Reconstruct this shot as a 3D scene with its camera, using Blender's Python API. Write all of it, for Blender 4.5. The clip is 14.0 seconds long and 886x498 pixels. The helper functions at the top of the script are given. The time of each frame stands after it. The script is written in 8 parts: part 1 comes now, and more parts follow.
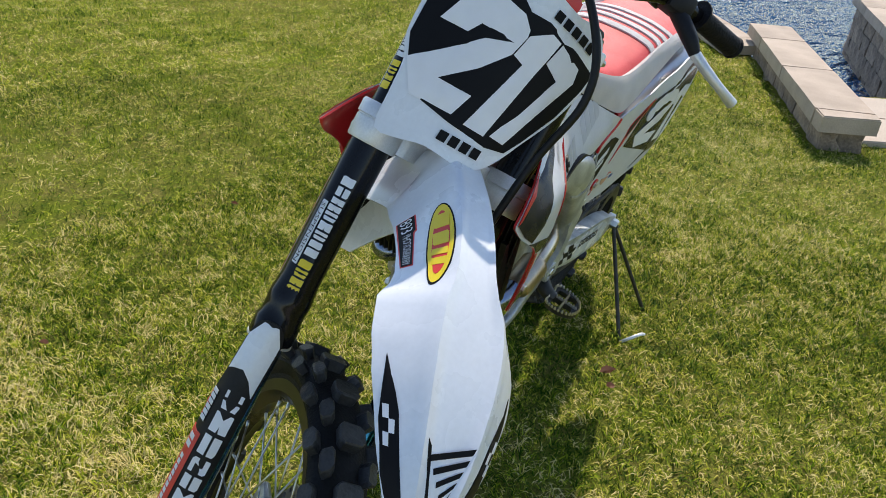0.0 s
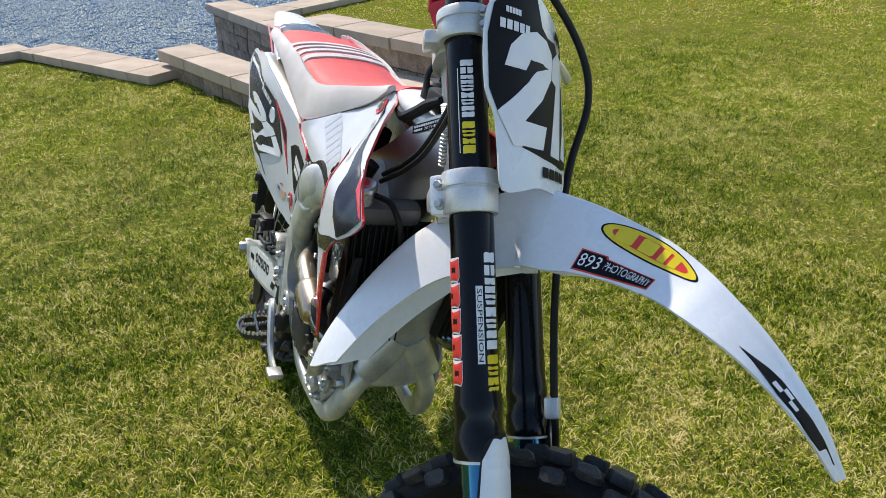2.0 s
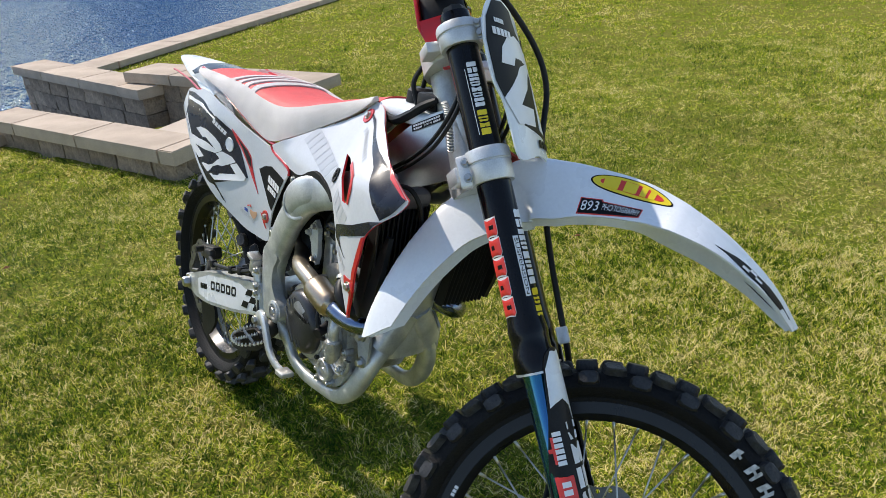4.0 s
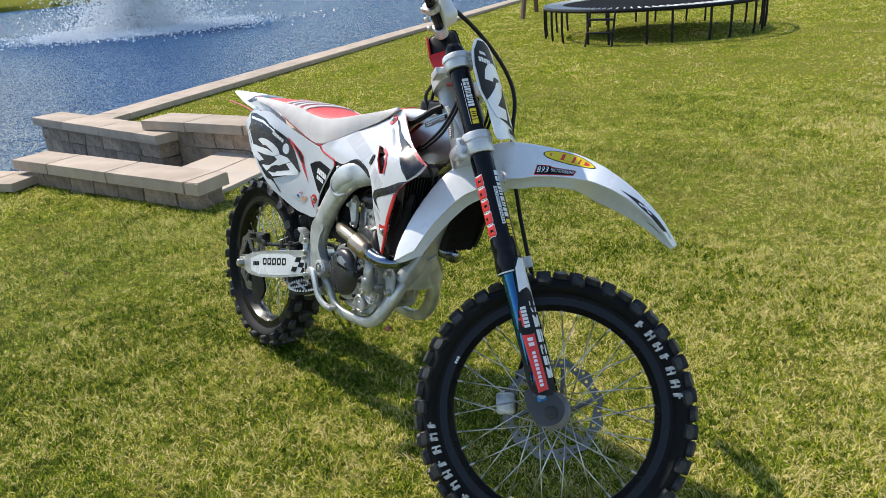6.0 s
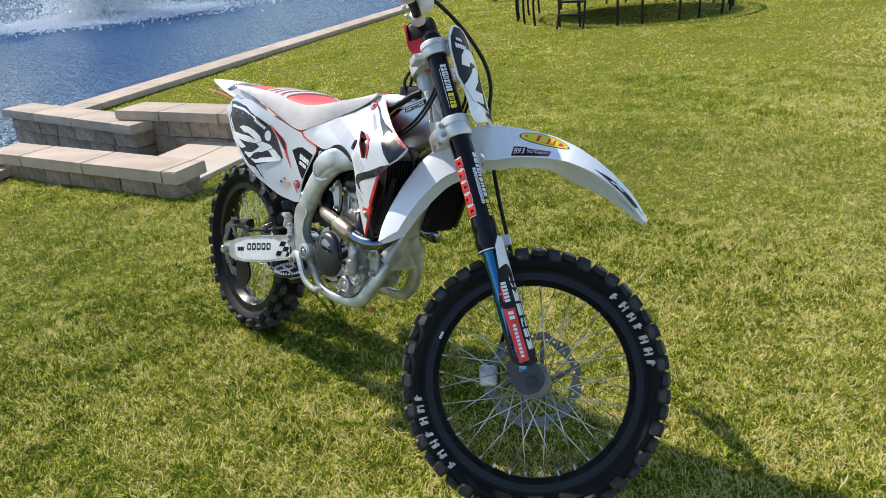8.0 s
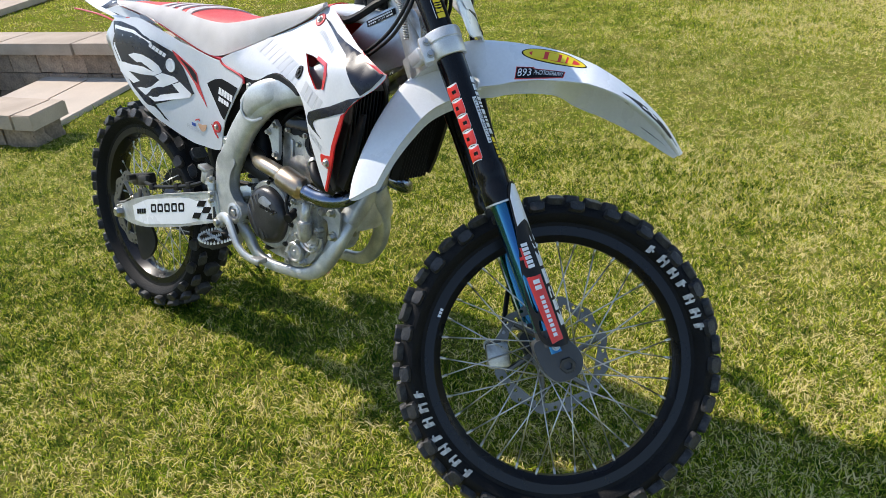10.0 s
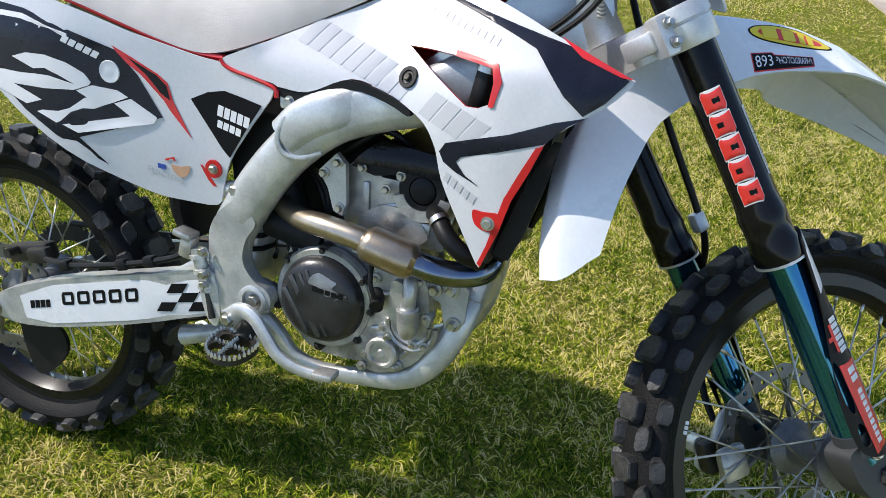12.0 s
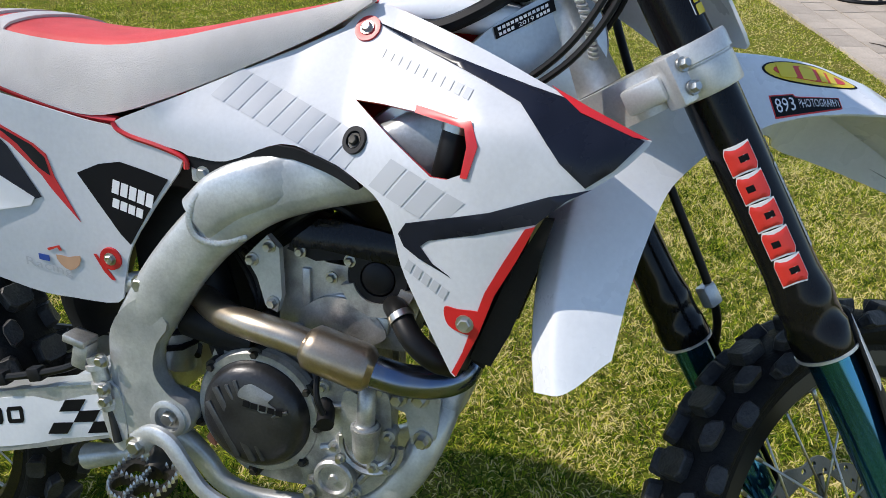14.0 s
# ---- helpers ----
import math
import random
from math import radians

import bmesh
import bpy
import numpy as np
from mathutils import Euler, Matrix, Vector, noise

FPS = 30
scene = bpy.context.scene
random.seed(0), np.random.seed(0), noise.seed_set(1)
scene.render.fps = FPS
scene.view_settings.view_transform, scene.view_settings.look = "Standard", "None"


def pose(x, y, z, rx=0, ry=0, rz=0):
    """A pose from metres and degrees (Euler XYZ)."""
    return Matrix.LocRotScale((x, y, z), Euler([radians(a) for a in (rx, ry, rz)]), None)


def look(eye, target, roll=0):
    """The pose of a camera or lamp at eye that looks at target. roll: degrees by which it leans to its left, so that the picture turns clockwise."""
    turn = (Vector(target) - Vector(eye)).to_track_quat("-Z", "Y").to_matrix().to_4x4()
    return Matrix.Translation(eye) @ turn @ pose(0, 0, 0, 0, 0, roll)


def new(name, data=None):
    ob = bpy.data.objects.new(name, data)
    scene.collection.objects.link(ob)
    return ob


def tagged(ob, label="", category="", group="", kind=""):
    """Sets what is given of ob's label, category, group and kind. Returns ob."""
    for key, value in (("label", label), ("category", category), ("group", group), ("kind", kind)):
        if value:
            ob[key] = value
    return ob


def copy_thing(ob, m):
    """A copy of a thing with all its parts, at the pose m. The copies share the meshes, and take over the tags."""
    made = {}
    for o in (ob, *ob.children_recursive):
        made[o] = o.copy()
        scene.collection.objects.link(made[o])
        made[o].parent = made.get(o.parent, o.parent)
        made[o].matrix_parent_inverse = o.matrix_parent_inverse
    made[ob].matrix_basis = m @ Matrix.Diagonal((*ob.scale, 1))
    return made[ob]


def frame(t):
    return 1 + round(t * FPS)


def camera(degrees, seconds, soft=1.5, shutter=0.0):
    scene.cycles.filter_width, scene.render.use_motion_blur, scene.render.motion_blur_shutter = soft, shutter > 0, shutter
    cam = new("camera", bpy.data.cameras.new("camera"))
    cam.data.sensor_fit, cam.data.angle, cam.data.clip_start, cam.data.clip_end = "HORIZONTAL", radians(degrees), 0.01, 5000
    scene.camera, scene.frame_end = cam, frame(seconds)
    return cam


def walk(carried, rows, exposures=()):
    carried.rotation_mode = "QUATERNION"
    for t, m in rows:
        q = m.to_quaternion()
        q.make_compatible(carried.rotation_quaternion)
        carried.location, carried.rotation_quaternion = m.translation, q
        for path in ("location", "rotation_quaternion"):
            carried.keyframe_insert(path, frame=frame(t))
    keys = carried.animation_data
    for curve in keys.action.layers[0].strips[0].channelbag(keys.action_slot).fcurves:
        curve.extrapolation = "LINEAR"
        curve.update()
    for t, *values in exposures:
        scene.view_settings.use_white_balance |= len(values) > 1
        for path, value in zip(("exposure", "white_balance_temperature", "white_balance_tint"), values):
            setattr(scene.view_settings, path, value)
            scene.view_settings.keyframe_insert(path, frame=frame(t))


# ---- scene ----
cam = camera(61.1, 14.0, soft=0.6)
METRES, EYE, TILT, LEAN, TURN = 4.46, 1.3, 0.0, 0.0, -241.116
X0, Y0 = 1.9766, 0.7669
ROWS = [
    (0.0, 0.0, 0.0, 0.0, 1.95, -29.47, -3.45),
    (0.5, -0.0682, 0.0013, 0.0064, -11.09, -29.9, -2.84),
    (1.0, -0.1301, 0.0037, -0.0015, -24.11, -28.74, -1.84),
    (1.5, -0.1633, 0.0462, -0.0047, -36.95, -27.45, -0.24),
    (2.0, -0.1778, 0.0911, 0.0029, -49.43, -26.93, 1.76),
    (2.5, -0.2036, 0.1245, 0.0069, -59.87, -26.82, 2.93),
    (3.0, -0.2152, 0.1439, 0.0059, -64.27, -27.62, 3.58),
    (5.5, -0.3724, 0.0581, 0.0153, -64.93, -21.02, 4.33),
    (6.0, -0.4073, 0.0638, 0.0167, -66.51, -21.05, 4.18),
    (6.5, -0.4222, 0.0602, 0.0225, -67.55, -21.35, 4.31),
    (7.0, -0.4266, 0.0567, 0.0249, -68.08, -21.8, 4.57),
    (9.5, -0.3937, 0.1069, 0.0063, -73.28, -25.65, 4.41),
    (10.0, -0.3525, 0.1472, -0.0002, -78.8, -28.71, 4.16),
    (10.5, -0.3241, 0.1921, -0.0104, -85.54, -30.26, 2.84),
    (11.0, -0.3006, 0.2336, -0.0123, -90.06, -31.25, 2.09),
    (11.5, -0.2579, 0.2763, -0.0169, -92.9, -32.02, 1.58),
    (12.0, -0.2248, 0.3154, -0.019, -98.22, -32.44, 0.98),
    (12.5, -0.205, 0.354, -0.0224, -105.61, -31.36, 0.36),
    (13.0, -0.1954, 0.3685, -0.0174, -111.28, -30.37, 0.15),
    (13.5, -0.1891, 0.3523, -0.0162, -110.68, -30.15, 0.80),
    (14.0, -0.1736, 0.3117, -0.0301, -103.07, -30.13, 1.12),
]
walk(cam, [(t, pose(X0, Y0, EYE, TILT, LEAN, TURN) @ pose(METRES * x, METRES * y, METRES * z, 90 + pitch, roll, yaw)) for t, x, y, z, yaw, pitch, roll in ROWS],
     exposures=((0.0, 0.57, 6950, 12), (1.5, 0.60, 6950, 12), (3.0, 0.58, 6950, 12), (5.5, 0.63, 6900, 11), (7.0, 0.71, 6900, 11), (10.5, 0.72, 6800, 12), (11.5, 0.73, 6750, 12), (12.0, 0.65, 6700, 12), (12.5, 0.59, 6700, 12), (13.0, 0.41, 6700, 12), (14.0, 0.36, 6650, 12)))

# ---- world and sun ----
SUN_FROM = Vector((-0.684, -0.121, 0.719)).normalized()
world = bpy.data.worlds.new("sky")
scene.world = world
world.use_nodes = True
wt = world.node_tree
sky = wt.nodes.new("ShaderNodeTexSky")
sky.sky_type = 'NISHITA'
sky.sun_disc = False
sky.dust_density = 0.3
sky.ozone_density = 2.5
sky.sun_elevation = math.asin(SUN_FROM.z)
sky.sun_rotation = math.atan2(SUN_FROM.x, SUN_FROM.y)
wt.nodes["Background"].inputs["Strength"].default_value = 0.150
wt.links.new(sky.outputs[0], wt.nodes["Background"].inputs["Color"])
sun = new("sun", bpy.data.lights.new("sun", 'SUN'))
sun.data.energy = 3.4
sun.data.angle = radians(0.55)
sun.data.color = (1.0, 0.955, 0.885)
sun.matrix_world = look(SUN_FROM * 20, (0, 0, 0))

# ---- materials ----


def material(name, base, rough=0.5, metal=0.0, vary=0.12, scale=30.0, fine=0.0, fine_scale=400.0, bump=0.0, coat=0.0, tint=None, spec=0.5, stretch=(1, 1, 1), each=0.0, island=0.0, worn=0.0):
    """A surface with mottling at two scales, relief and changing gloss. tint: a second colour that the large mottling blends in."""
    m = bpy.data.materials.new(name)
    m.use_nodes = True
    t = m.node_tree
    b = t.nodes["Principled BSDF"]
    b.inputs["Metallic"].default_value = metal
    b.inputs["Coat Weight"].default_value = coat
    b.inputs["Coat Roughness"].default_value = 0.08
    b.inputs["Specular IOR Level"].default_value = spec
    at = t.nodes.new("ShaderNodeTexCoord")
    mp = t.nodes.new("ShaderNodeMapping")
    mp.inputs["Scale"].default_value = stretch
    t.links.new(at.outputs["Object"], mp.inputs[0])
    big = t.nodes.new("ShaderNodeTexNoise")
    big.inputs["Scale"].default_value = scale
    big.inputs["Detail"].default_value = 5
    t.links.new(mp.outputs[0], big.inputs["Vector"])
    small = t.nodes.new("ShaderNodeTexNoise")
    small.inputs["Scale"].default_value = fine_scale
    small.inputs["Detail"].default_value = 3
    t.links.new(mp.outputs[0], small.inputs["Vector"])
    ramp = t.nodes.new("ShaderNodeMapRange")
    ramp.inputs["From Min"].default_value = 0.35
    ramp.inputs["From Max"].default_value = 0.68
    t.links.new(big.outputs[0], ramp.inputs[0])
    mix = t.nodes.new("ShaderNodeMix")
    mix.data_type = 'RGBA'
    dark = tint if tint else tuple(c * (1 - vary) for c in base)
    mix.inputs[6].default_value = (*base, 1)
    mix.inputs[7].default_value = (*dark, 1)
    t.links.new(ramp.outputs[0], mix.inputs[0])
    last = mix.outputs[2]
    if fine:
        hs = t.nodes.new("ShaderNodeHueSaturation")
        mr = t.nodes.new("ShaderNodeMapRange")
        mr.inputs["From Min"].default_value, mr.inputs["From Max"].default_value = 0.25, 0.75
        mr.inputs["To Min"].default_value, mr.inputs["To Max"].default_value = 1 - fine, 1 + fine
        t.links.new(small.outputs[0], mr.inputs[0])
        t.links.new(mr.outputs[0], hs.inputs["Value"])
        t.links.new(last, hs.inputs["Color"])
        last = hs.outputs[0]
    for amount, node, socket in ((each, "ShaderNodeObjectInfo", "Random"), (island, "ShaderNodeNewGeometry", "Random Per Island")):
        if amount:
            oi = t.nodes.new(node)
            hs = t.nodes.new("ShaderNodeHueSaturation")
            mr = t.nodes.new("ShaderNodeMapRange")
            mr.inputs["To Min"].default_value, mr.inputs["To Max"].default_value = 1 - amount, 1 + amount
            t.links.new(oi.outputs[socket], mr.inputs[0])
            t.links.new(mr.outputs[0], hs.inputs["Value"])
            t.links.new(last, hs.inputs["Color"])
            last = hs.outputs[0]
    t.links.new(last, b.inputs["Base Color"])
    rr = t.nodes.new("ShaderNodeMapRange")
    rr.inputs["To Min"].default_value, rr.inputs["To Max"].default_value = max(0.02, rough - 0.08 - worn), min(1, rough + 0.08 + worn)
    t.links.new(big.outputs[0], rr.inputs[0])
    t.links.new(rr.outputs[0], b.inputs["Roughness"])
    if bump:
        bp = t.nodes.new("ShaderNodeBump")
        bp.inputs["Strength"].default_value = bump
        bp.inputs["Distance"].default_value = 0.004
        t.links.new(small.outputs[0], bp.inputs["Height"])
        t.links.new(bp.outputs[0], b.inputs["Normal"])
    return m


# sun level put into the whites: vinyl dimmed against glare, plastic lifted for fender
WHITE = material("white_plastic_lifted", (0.75, 0.77, 0.79), 0.28, vary=0.07, scale=14, fine=0.03, fine_scale=160, coat=0.25, worn=0.05)
WHITE_VINYL_DIM = material("white_vinyl_glare_dimmed", (0.60, 0.615, 0.64), 0.34, vary=0.08, scale=16, fine=0.04, fine_scale=200, coat=0.12, worn=0.08)
WHITE_DULL = material("scuffed_white_plastic", (0.72, 0.74, 0.77), 0.38, vary=0.1, scale=18, fine=0.05, fine_scale=220, worn=0.08)
RED = material("red_plastic", (0.62, 0.018, 0.022), 0.32, vary=0.18, scale=22, coat=0.2)
RED_VINYL = material("red_seat_vinyl", (0.72, 0.06, 0.055), 0.62, vary=0.14, scale=25, bump=0.25, fine_scale=900)
GREY_VINYL = material("pale_seat_vinyl", (0.66, 0.62, 0.59), 0.75, vary=0.12, scale=16, fine=0.08, bump=0.5, fine_scale=1100)
NAVY = material("navy_decal", (0.010, 0.012, 0.022), 0.27, vary=0.3, scale=20, spec=0.3)
BLACK_DECAL = material("black_decal", (0.009, 0.009, 0.010), 0.45, vary=0.2, scale=20, spec=0.1)
GHOST = material("pale_grey_print", (0.48, 0.495, 0.52), 0.34, vary=0.05, scale=12, coat=0.2)
WHITE_PRINT = material("white_print", (0.78, 0.78, 0.79), 0.35, vary=0.06, scale=30)
RED_PRINT = material("red_print", (0.72, 0.04, 0.03), 0.35, vary=0.1, scale=30)
YELLOW_PRINT = material("yellow_print", (0.83, 0.62, 0.02), 0.35, vary=0.1, scale=30)
BLUE_PRINT = material("blue_print", (0.03, 0.08, 0.35), 0.35, vary=0.1, scale=30)
TAN_PRINT = material("tan_print", (0.62, 0.36, 0.22), 0.4, vary=0.15, scale=30)
BLACK_PLASTIC = material("black_plastic", (0.011, 0.011, 0.012), 0.5, vary=0.3, scale=30, fine=0.15, fine_scale=300, spec=0.22)
BLACK_GLOSS = material("black_anodised_tube", (0.007, 0.007, 0.008), 0.15, vary=0.15, scale=20, fine=0.1, spec=0.24, stretch=(1, 1, 0.3))
RUBBER = material("black_rubber", (0.007, 0.007, 0.0074), 0.58, vary=0.35, scale=12, fine=0.3, fine_scale=260, bump=0.4, tint=(0.012, 0.0118, 0.0116), spec=0.12)
RIM_BLACK = material("black_rim", (0.006, 0.006, 0.007), 0.28, metal=0.0, vary=0.3, scale=12, spec=0.35)
STEEL = material("spoke_steel", (0.62, 0.61, 0.58), 0.3, metal=1.0, vary=0.15, scale=40)
ALLOY = material("frame_aluminium", (0.62, 0.635, 0.625), 0.40, metal=0.55, tint=(0.36, 0.37, 0.365), scale=17, fine=0.09, fine_scale=260, bump=0.10, worn=0.10)
CLAMP = material("machined_aluminium", (0.68, 0.68, 0.67), 0.42, metal=0.55, vary=0.16, scale=24, fine=0.08, bump=0.05)
CAST = material("cast_aluminium", (0.55, 0.55, 0.53), 0.42, metal=0.70, vary=0.3, scale=34, fine=0.12, fine_scale=420, bump=0.10, tint=(0.27, 0.265, 0.25), worn=0.10)
RIB_CAST = material("pale_cover_rib", (0.13, 0.13, 0.132), 0.36, metal=0.7, vary=0.4, scale=30, fine=0.12, fine_scale=260, tint=(0.07, 0.07, 0.072))
DARK_CAST = material("dark_engine_cover", (0.026, 0.026, 0.028), 0.33, metal=0.5, vary=0.35, scale=14, fine=0.12, fine_scale=260, bump=0.1, tint=(0.062, 0.062, 0.063))
BRONZE = material("heat_tinted_steel", (0.56, 0.49, 0.39), 0.3, metal=0.92, vary=0.25, scale=14, fine=0.08, tint=(0.36, 0.28, 0.20), stretch=(1, 1, 1))
BLUED = material("blued_steel", (0.13, 0.18, 0.27), 0.24, metal=1.0, vary=0.3, scale=26, tint=(0.24, 0.24, 0.25))
TITAN = material("brushed_titanium", (0.55, 0.55, 0.53), 0.35, metal=0.9, vary=0.12, scale=12)
BOLT = material("zinc_bolt", (0.55, 0.54, 0.5), 0.34, metal=1.0, vary=0.2, scale=60)
FORK_BLUE = material("blue_coated_stanchion", (0.02, 0.13, 0.30), 0.12, metal=0.9, vary=0.4, scale=5, tint=(0.01, 0.16, 0.20), coat=0.5)
HOSE = material("black_hose", (0.008, 0.008, 0.008), 0.45, vary=0.2, scale=40, spec=0.25)
GREASE = material("greasy_dark_steel", (0.06, 0.057, 0.05), 0.5, metal=0.7, vary=0.3, scale=40)
RADIATOR = material("radiator_core", (0.011, 0.011, 0.012), 0.55, metal=0.2, vary=0.3, scale=40)
STONE = material("split_face_stone", (0.37, 0.265, 0.18), 0.92, vary=0.3, scale=11, fine=0.3, fine_scale=70, bump=1.0, tint=(0.22, 0.16, 0.115), each=0.24)
CAP = material("smooth_cap_stone", (0.46, 0.36, 0.27), 0.85, vary=0.12, scale=5, fine=0.1, fine_scale=140, bump=0.35, tint=(0.37, 0.29, 0.215), each=0.09)
PAVER = material("tumbled_paver", (0.47, 0.395, 0.315), 0.88, vary=0.15, scale=7, fine=0.14, fine_scale=110, bump=0.5, each=0.14)
SLAB = material("pale_concrete_slab", (0.52, 0.43, 0.34), 0.85, vary=0.1, scale=4, fine=0.08, fine_scale=120, bump=0.3, each=0.05)
TIMBER = material("weathered_timber", (0.16, 0.085, 0.045), 0.75, vary=0.3, scale=8, fine=0.2, fine_scale=90, stretch=(1, 1, 0.1))
BLACK_STEEL = material("black_powder_coat", (0.008, 0.008, 0.009), 0.5, vary=0.2, scale=15, spec=0.22)
WEB = material("white_webbing", (0.6, 0.6, 0.58), 0.7, vary=0.1, scale=20)
YELLOW_LEAF = material("yellow_leaf", (0.75, 0.55, 0.06), 0.6, vary=0.3, scale=60)
DRY_LEAF = material("dry_leaf", (0.26, 0.10, 0.045), 0.7, vary=0.3, scale=60)
BARK = material("bark", (0.06, 0.045, 0.03), 0.9, vary=0.3, scale=6, fine=0.2, fine_scale=40)
LEAVES = material("tree_leaves", (0.035, 0.07, 0.018), 0.6, vary=0.3, scale=0.5, island=0.35)
DISC_STEEL = material("brake_disc_steel", (0.17, 0.168, 0.16), 0.42, metal=0.8, vary=0.2, scale=30, fine=0.1, stretch=(1, 1, 1))
HEAD_ALLOY = material("head_aluminium", (0.56, 0.57, 0.57), 0.32, metal=0.92, tint=(0.40, 0.40, 0.40), scale=14, fine=0.06, fine_scale=260, bump=0.05, worn=0.08)
HEADER_GREY = material("dull_header_tank", (0.11, 0.11, 0.11), 0.55, metal=0.3, vary=0.3, scale=30, fine=0.1)
HUB_GREY = material("dull_hub", (0.20, 0.20, 0.195), 0.5, metal=0.6, vary=0.3, scale=40, fine=0.15, fine_scale=300, bump=0.15)
# knob grey lifted above the carcass: dust, plus sun sheen put into the colour
KNOB_RUBBER = material("dusty_sheen_knob_rubber", (0.022, 0.022, 0.0225), 0.45, vary=0.4, scale=40, fine=0.3, fine_scale=300, bump=0.3, tint=(0.050, 0.0495, 0.049), spec=0.30)
BARE_PATCH = material("bare_metal_patch", (0.34, 0.35, 0.36), 0.4, metal=0.6, vary=0.3, scale=40, fine=0.1)

# ---- mesh tools ----
from mathutils.geometry import delaunay_2d_cdt


def part(name, bm, mat, parent=None, label="", smooth=True, angle=38):
    """Links a bmesh as one mesh object under a thing or a part."""
    bm.normal_update()
    if smooth:
        for f in bm.faces:
            f.smooth = True
        lim = radians(angle)
        for e in bm.edges:
            if len(e.link_faces) != 2 or e.calc_face_angle(0) > lim:
                e.smooth = False
    me = bpy.data.meshes.new(name)
    bm.to_mesh(me)
    bm.free()
    me.materials.append(mat)
    ob = new(name, me)
    if parent:
        ob.parent = parent
    return tagged(ob, label)


def spline(pts, n=8, closed=False):
    """A smooth curve through the points."""
    p = [Vector(q) for q in pts]
    out = []
    k = len(p)
    for i in range(k if closed else k - 1):
        if closed:
            a, b, c, d = p[i - 1], p[i], p[(i + 1) % k], p[(i + 2) % k]
        else:
            b, c = p[i], p[i + 1]
            a = p[i - 1] if i else b * 2 - c
            d = p[i + 2] if i + 2 < k else c * 2 - b
        for j in range(n):
            s = j / n
            out.append(0.5 * (2 * b + (c - a) * s + (2 * a - 5 * b + 4 * c - d) * s * s + (3 * b - a - 3 * c + d) * s ** 3))
    if not closed:
        out.append(p[-1])
    return out


def lerp_table(table, x):
    """Smoothly reads a table of (x, value)."""
    if x <= table[0][0]:
        return table[0][1]
    for (x0, v0), (x1, v1) in zip(table, table[1:]):
        if x <= x1:
            s = (x - x0) / (x1 - x0)
            return v0 + (v1 - v0) * s
    return table[-1][1]


def join(a, b):
    """Adds bmesh b to bmesh a."""
    me = bpy.data.meshes.new("joined")
    b.to_mesh(me)
    b.free()
    a.from_mesh(me)
    bpy.data.meshes.remove(me)
    return a


def tube(path, radius, seg=12, n=6, squash=None, caps=True, smooth_path=True):
    """A pipe along a path. radius: a number or one for each point. squash: (in-plane, across) scale of the section, with the across direction along y."""
    pts = [Vector(p) for p in path]
    rad = list(radius) if isinstance(radius, (list, tuple)) else [radius] * len(pts)
    if smooth_path and len(pts) > 2:
        four = [(*p, r) for p, r in zip(pts, rad)]
        c = spline([Vector(q) for q in four], n)
        pts, rad = [Vector(q[:3]) for q in c], [q[3] for q in c]
    bm = bmesh.new()
    rings = []
    up = Vector((0, 1, 0))
    prev = None
    for i, p in enumerate(pts):
        t = (pts[min(i + 1, len(pts) - 1)] - pts[max(i - 1, 0)]).normalized()
        if prev is None:
            u = up - t * up.dot(t)
            if u.length < 0.2:
                u = Vector((1, 0, 0)) - t * t.x
        else:
            u = prev - t * prev.dot(t)
        if squash:
            u = up - t * up.dot(t)
        u.normalize()
        prev = u
        v = t.cross(u)
        ring = []
        for k in range(seg):
            a = 2 * math.pi * k / seg
            ca, sa = math.cos(a), math.sin(a)
            if squash:
                e = 0.7
                ca = math.copysign(abs(ca) ** e, ca)
                sa = math.copysign(abs(sa) ** e, sa)
                q = u * (ca * rad[i] * squash[1]) + v * (sa * rad[i] * squash[0])
            else:
                q = (u * ca + v * sa) * rad[i]
            ring.append(bm.verts.new(p + q))
        rings.append(ring)
    for a, b in zip(rings, rings[1:]):
        for k in range(seg):
            bm.faces.new((a[k], a[(k + 1) % seg], b[(k + 1) % seg], b[k]))
    if caps:
        bm.faces.new(rings[0][::-1])
        bm.faces.new(rings[-1])
    bmesh.ops.recalc_face_normals(bm, faces=bm.faces)
    return bm


def lathe(profile, seg=32, m=None, closed=False):
    """Turns (radius, height) points about local z, then places them by m."""
    bm = bmesh.new()
    rings = []
    for r, h in profile:
        if r < 1e-6:
            rings.append([bm.verts.new((0, 0, h))])
        else:
            rings.append([bm.verts.new((r * math.cos(2 * math.pi * k / seg), r * math.sin(2 * math.pi * k / seg), h)) for k in range(seg)])
    pairs = list(zip(rings, rings[1:])) + ([(rings[-1], rings[0])] if closed else [])
    for a, b in pairs:
        for k in range(seg):
            q = [a[k % len(a)], a[(k + 1) % seg % len(a)], b[(k + 1) % seg % len(b)], b[k % len(b)]]
            q = list(dict.fromkeys(q))
            if len(q) > 2:
                bm.faces.new(q)
    bmesh.ops.recalc_face_normals(bm, faces=bm.faces)
    if m:
        bm.transform(m)
    return bm


def box(centre, size, bevel=0.0, rot=(0, 0, 0), seg=2, taper=1.0):
    bm = bmesh.new()
    bmesh.ops.create_cube(bm, size=1)
    for v in bm.verts:
        k = taper if v.co.z > 0 else 1
        v.co = Vector((v.co.x * size[0] * k, v.co.y * size[1] * k, v.co.z * size[2]))
    if bevel:
        bmesh.ops.bevel(bm, geom=list(bm.edges), offset=bevel, segments=seg, profile=0.5, affect='EDGES')
    bm.transform(pose(*centre, *rot))
    return bm


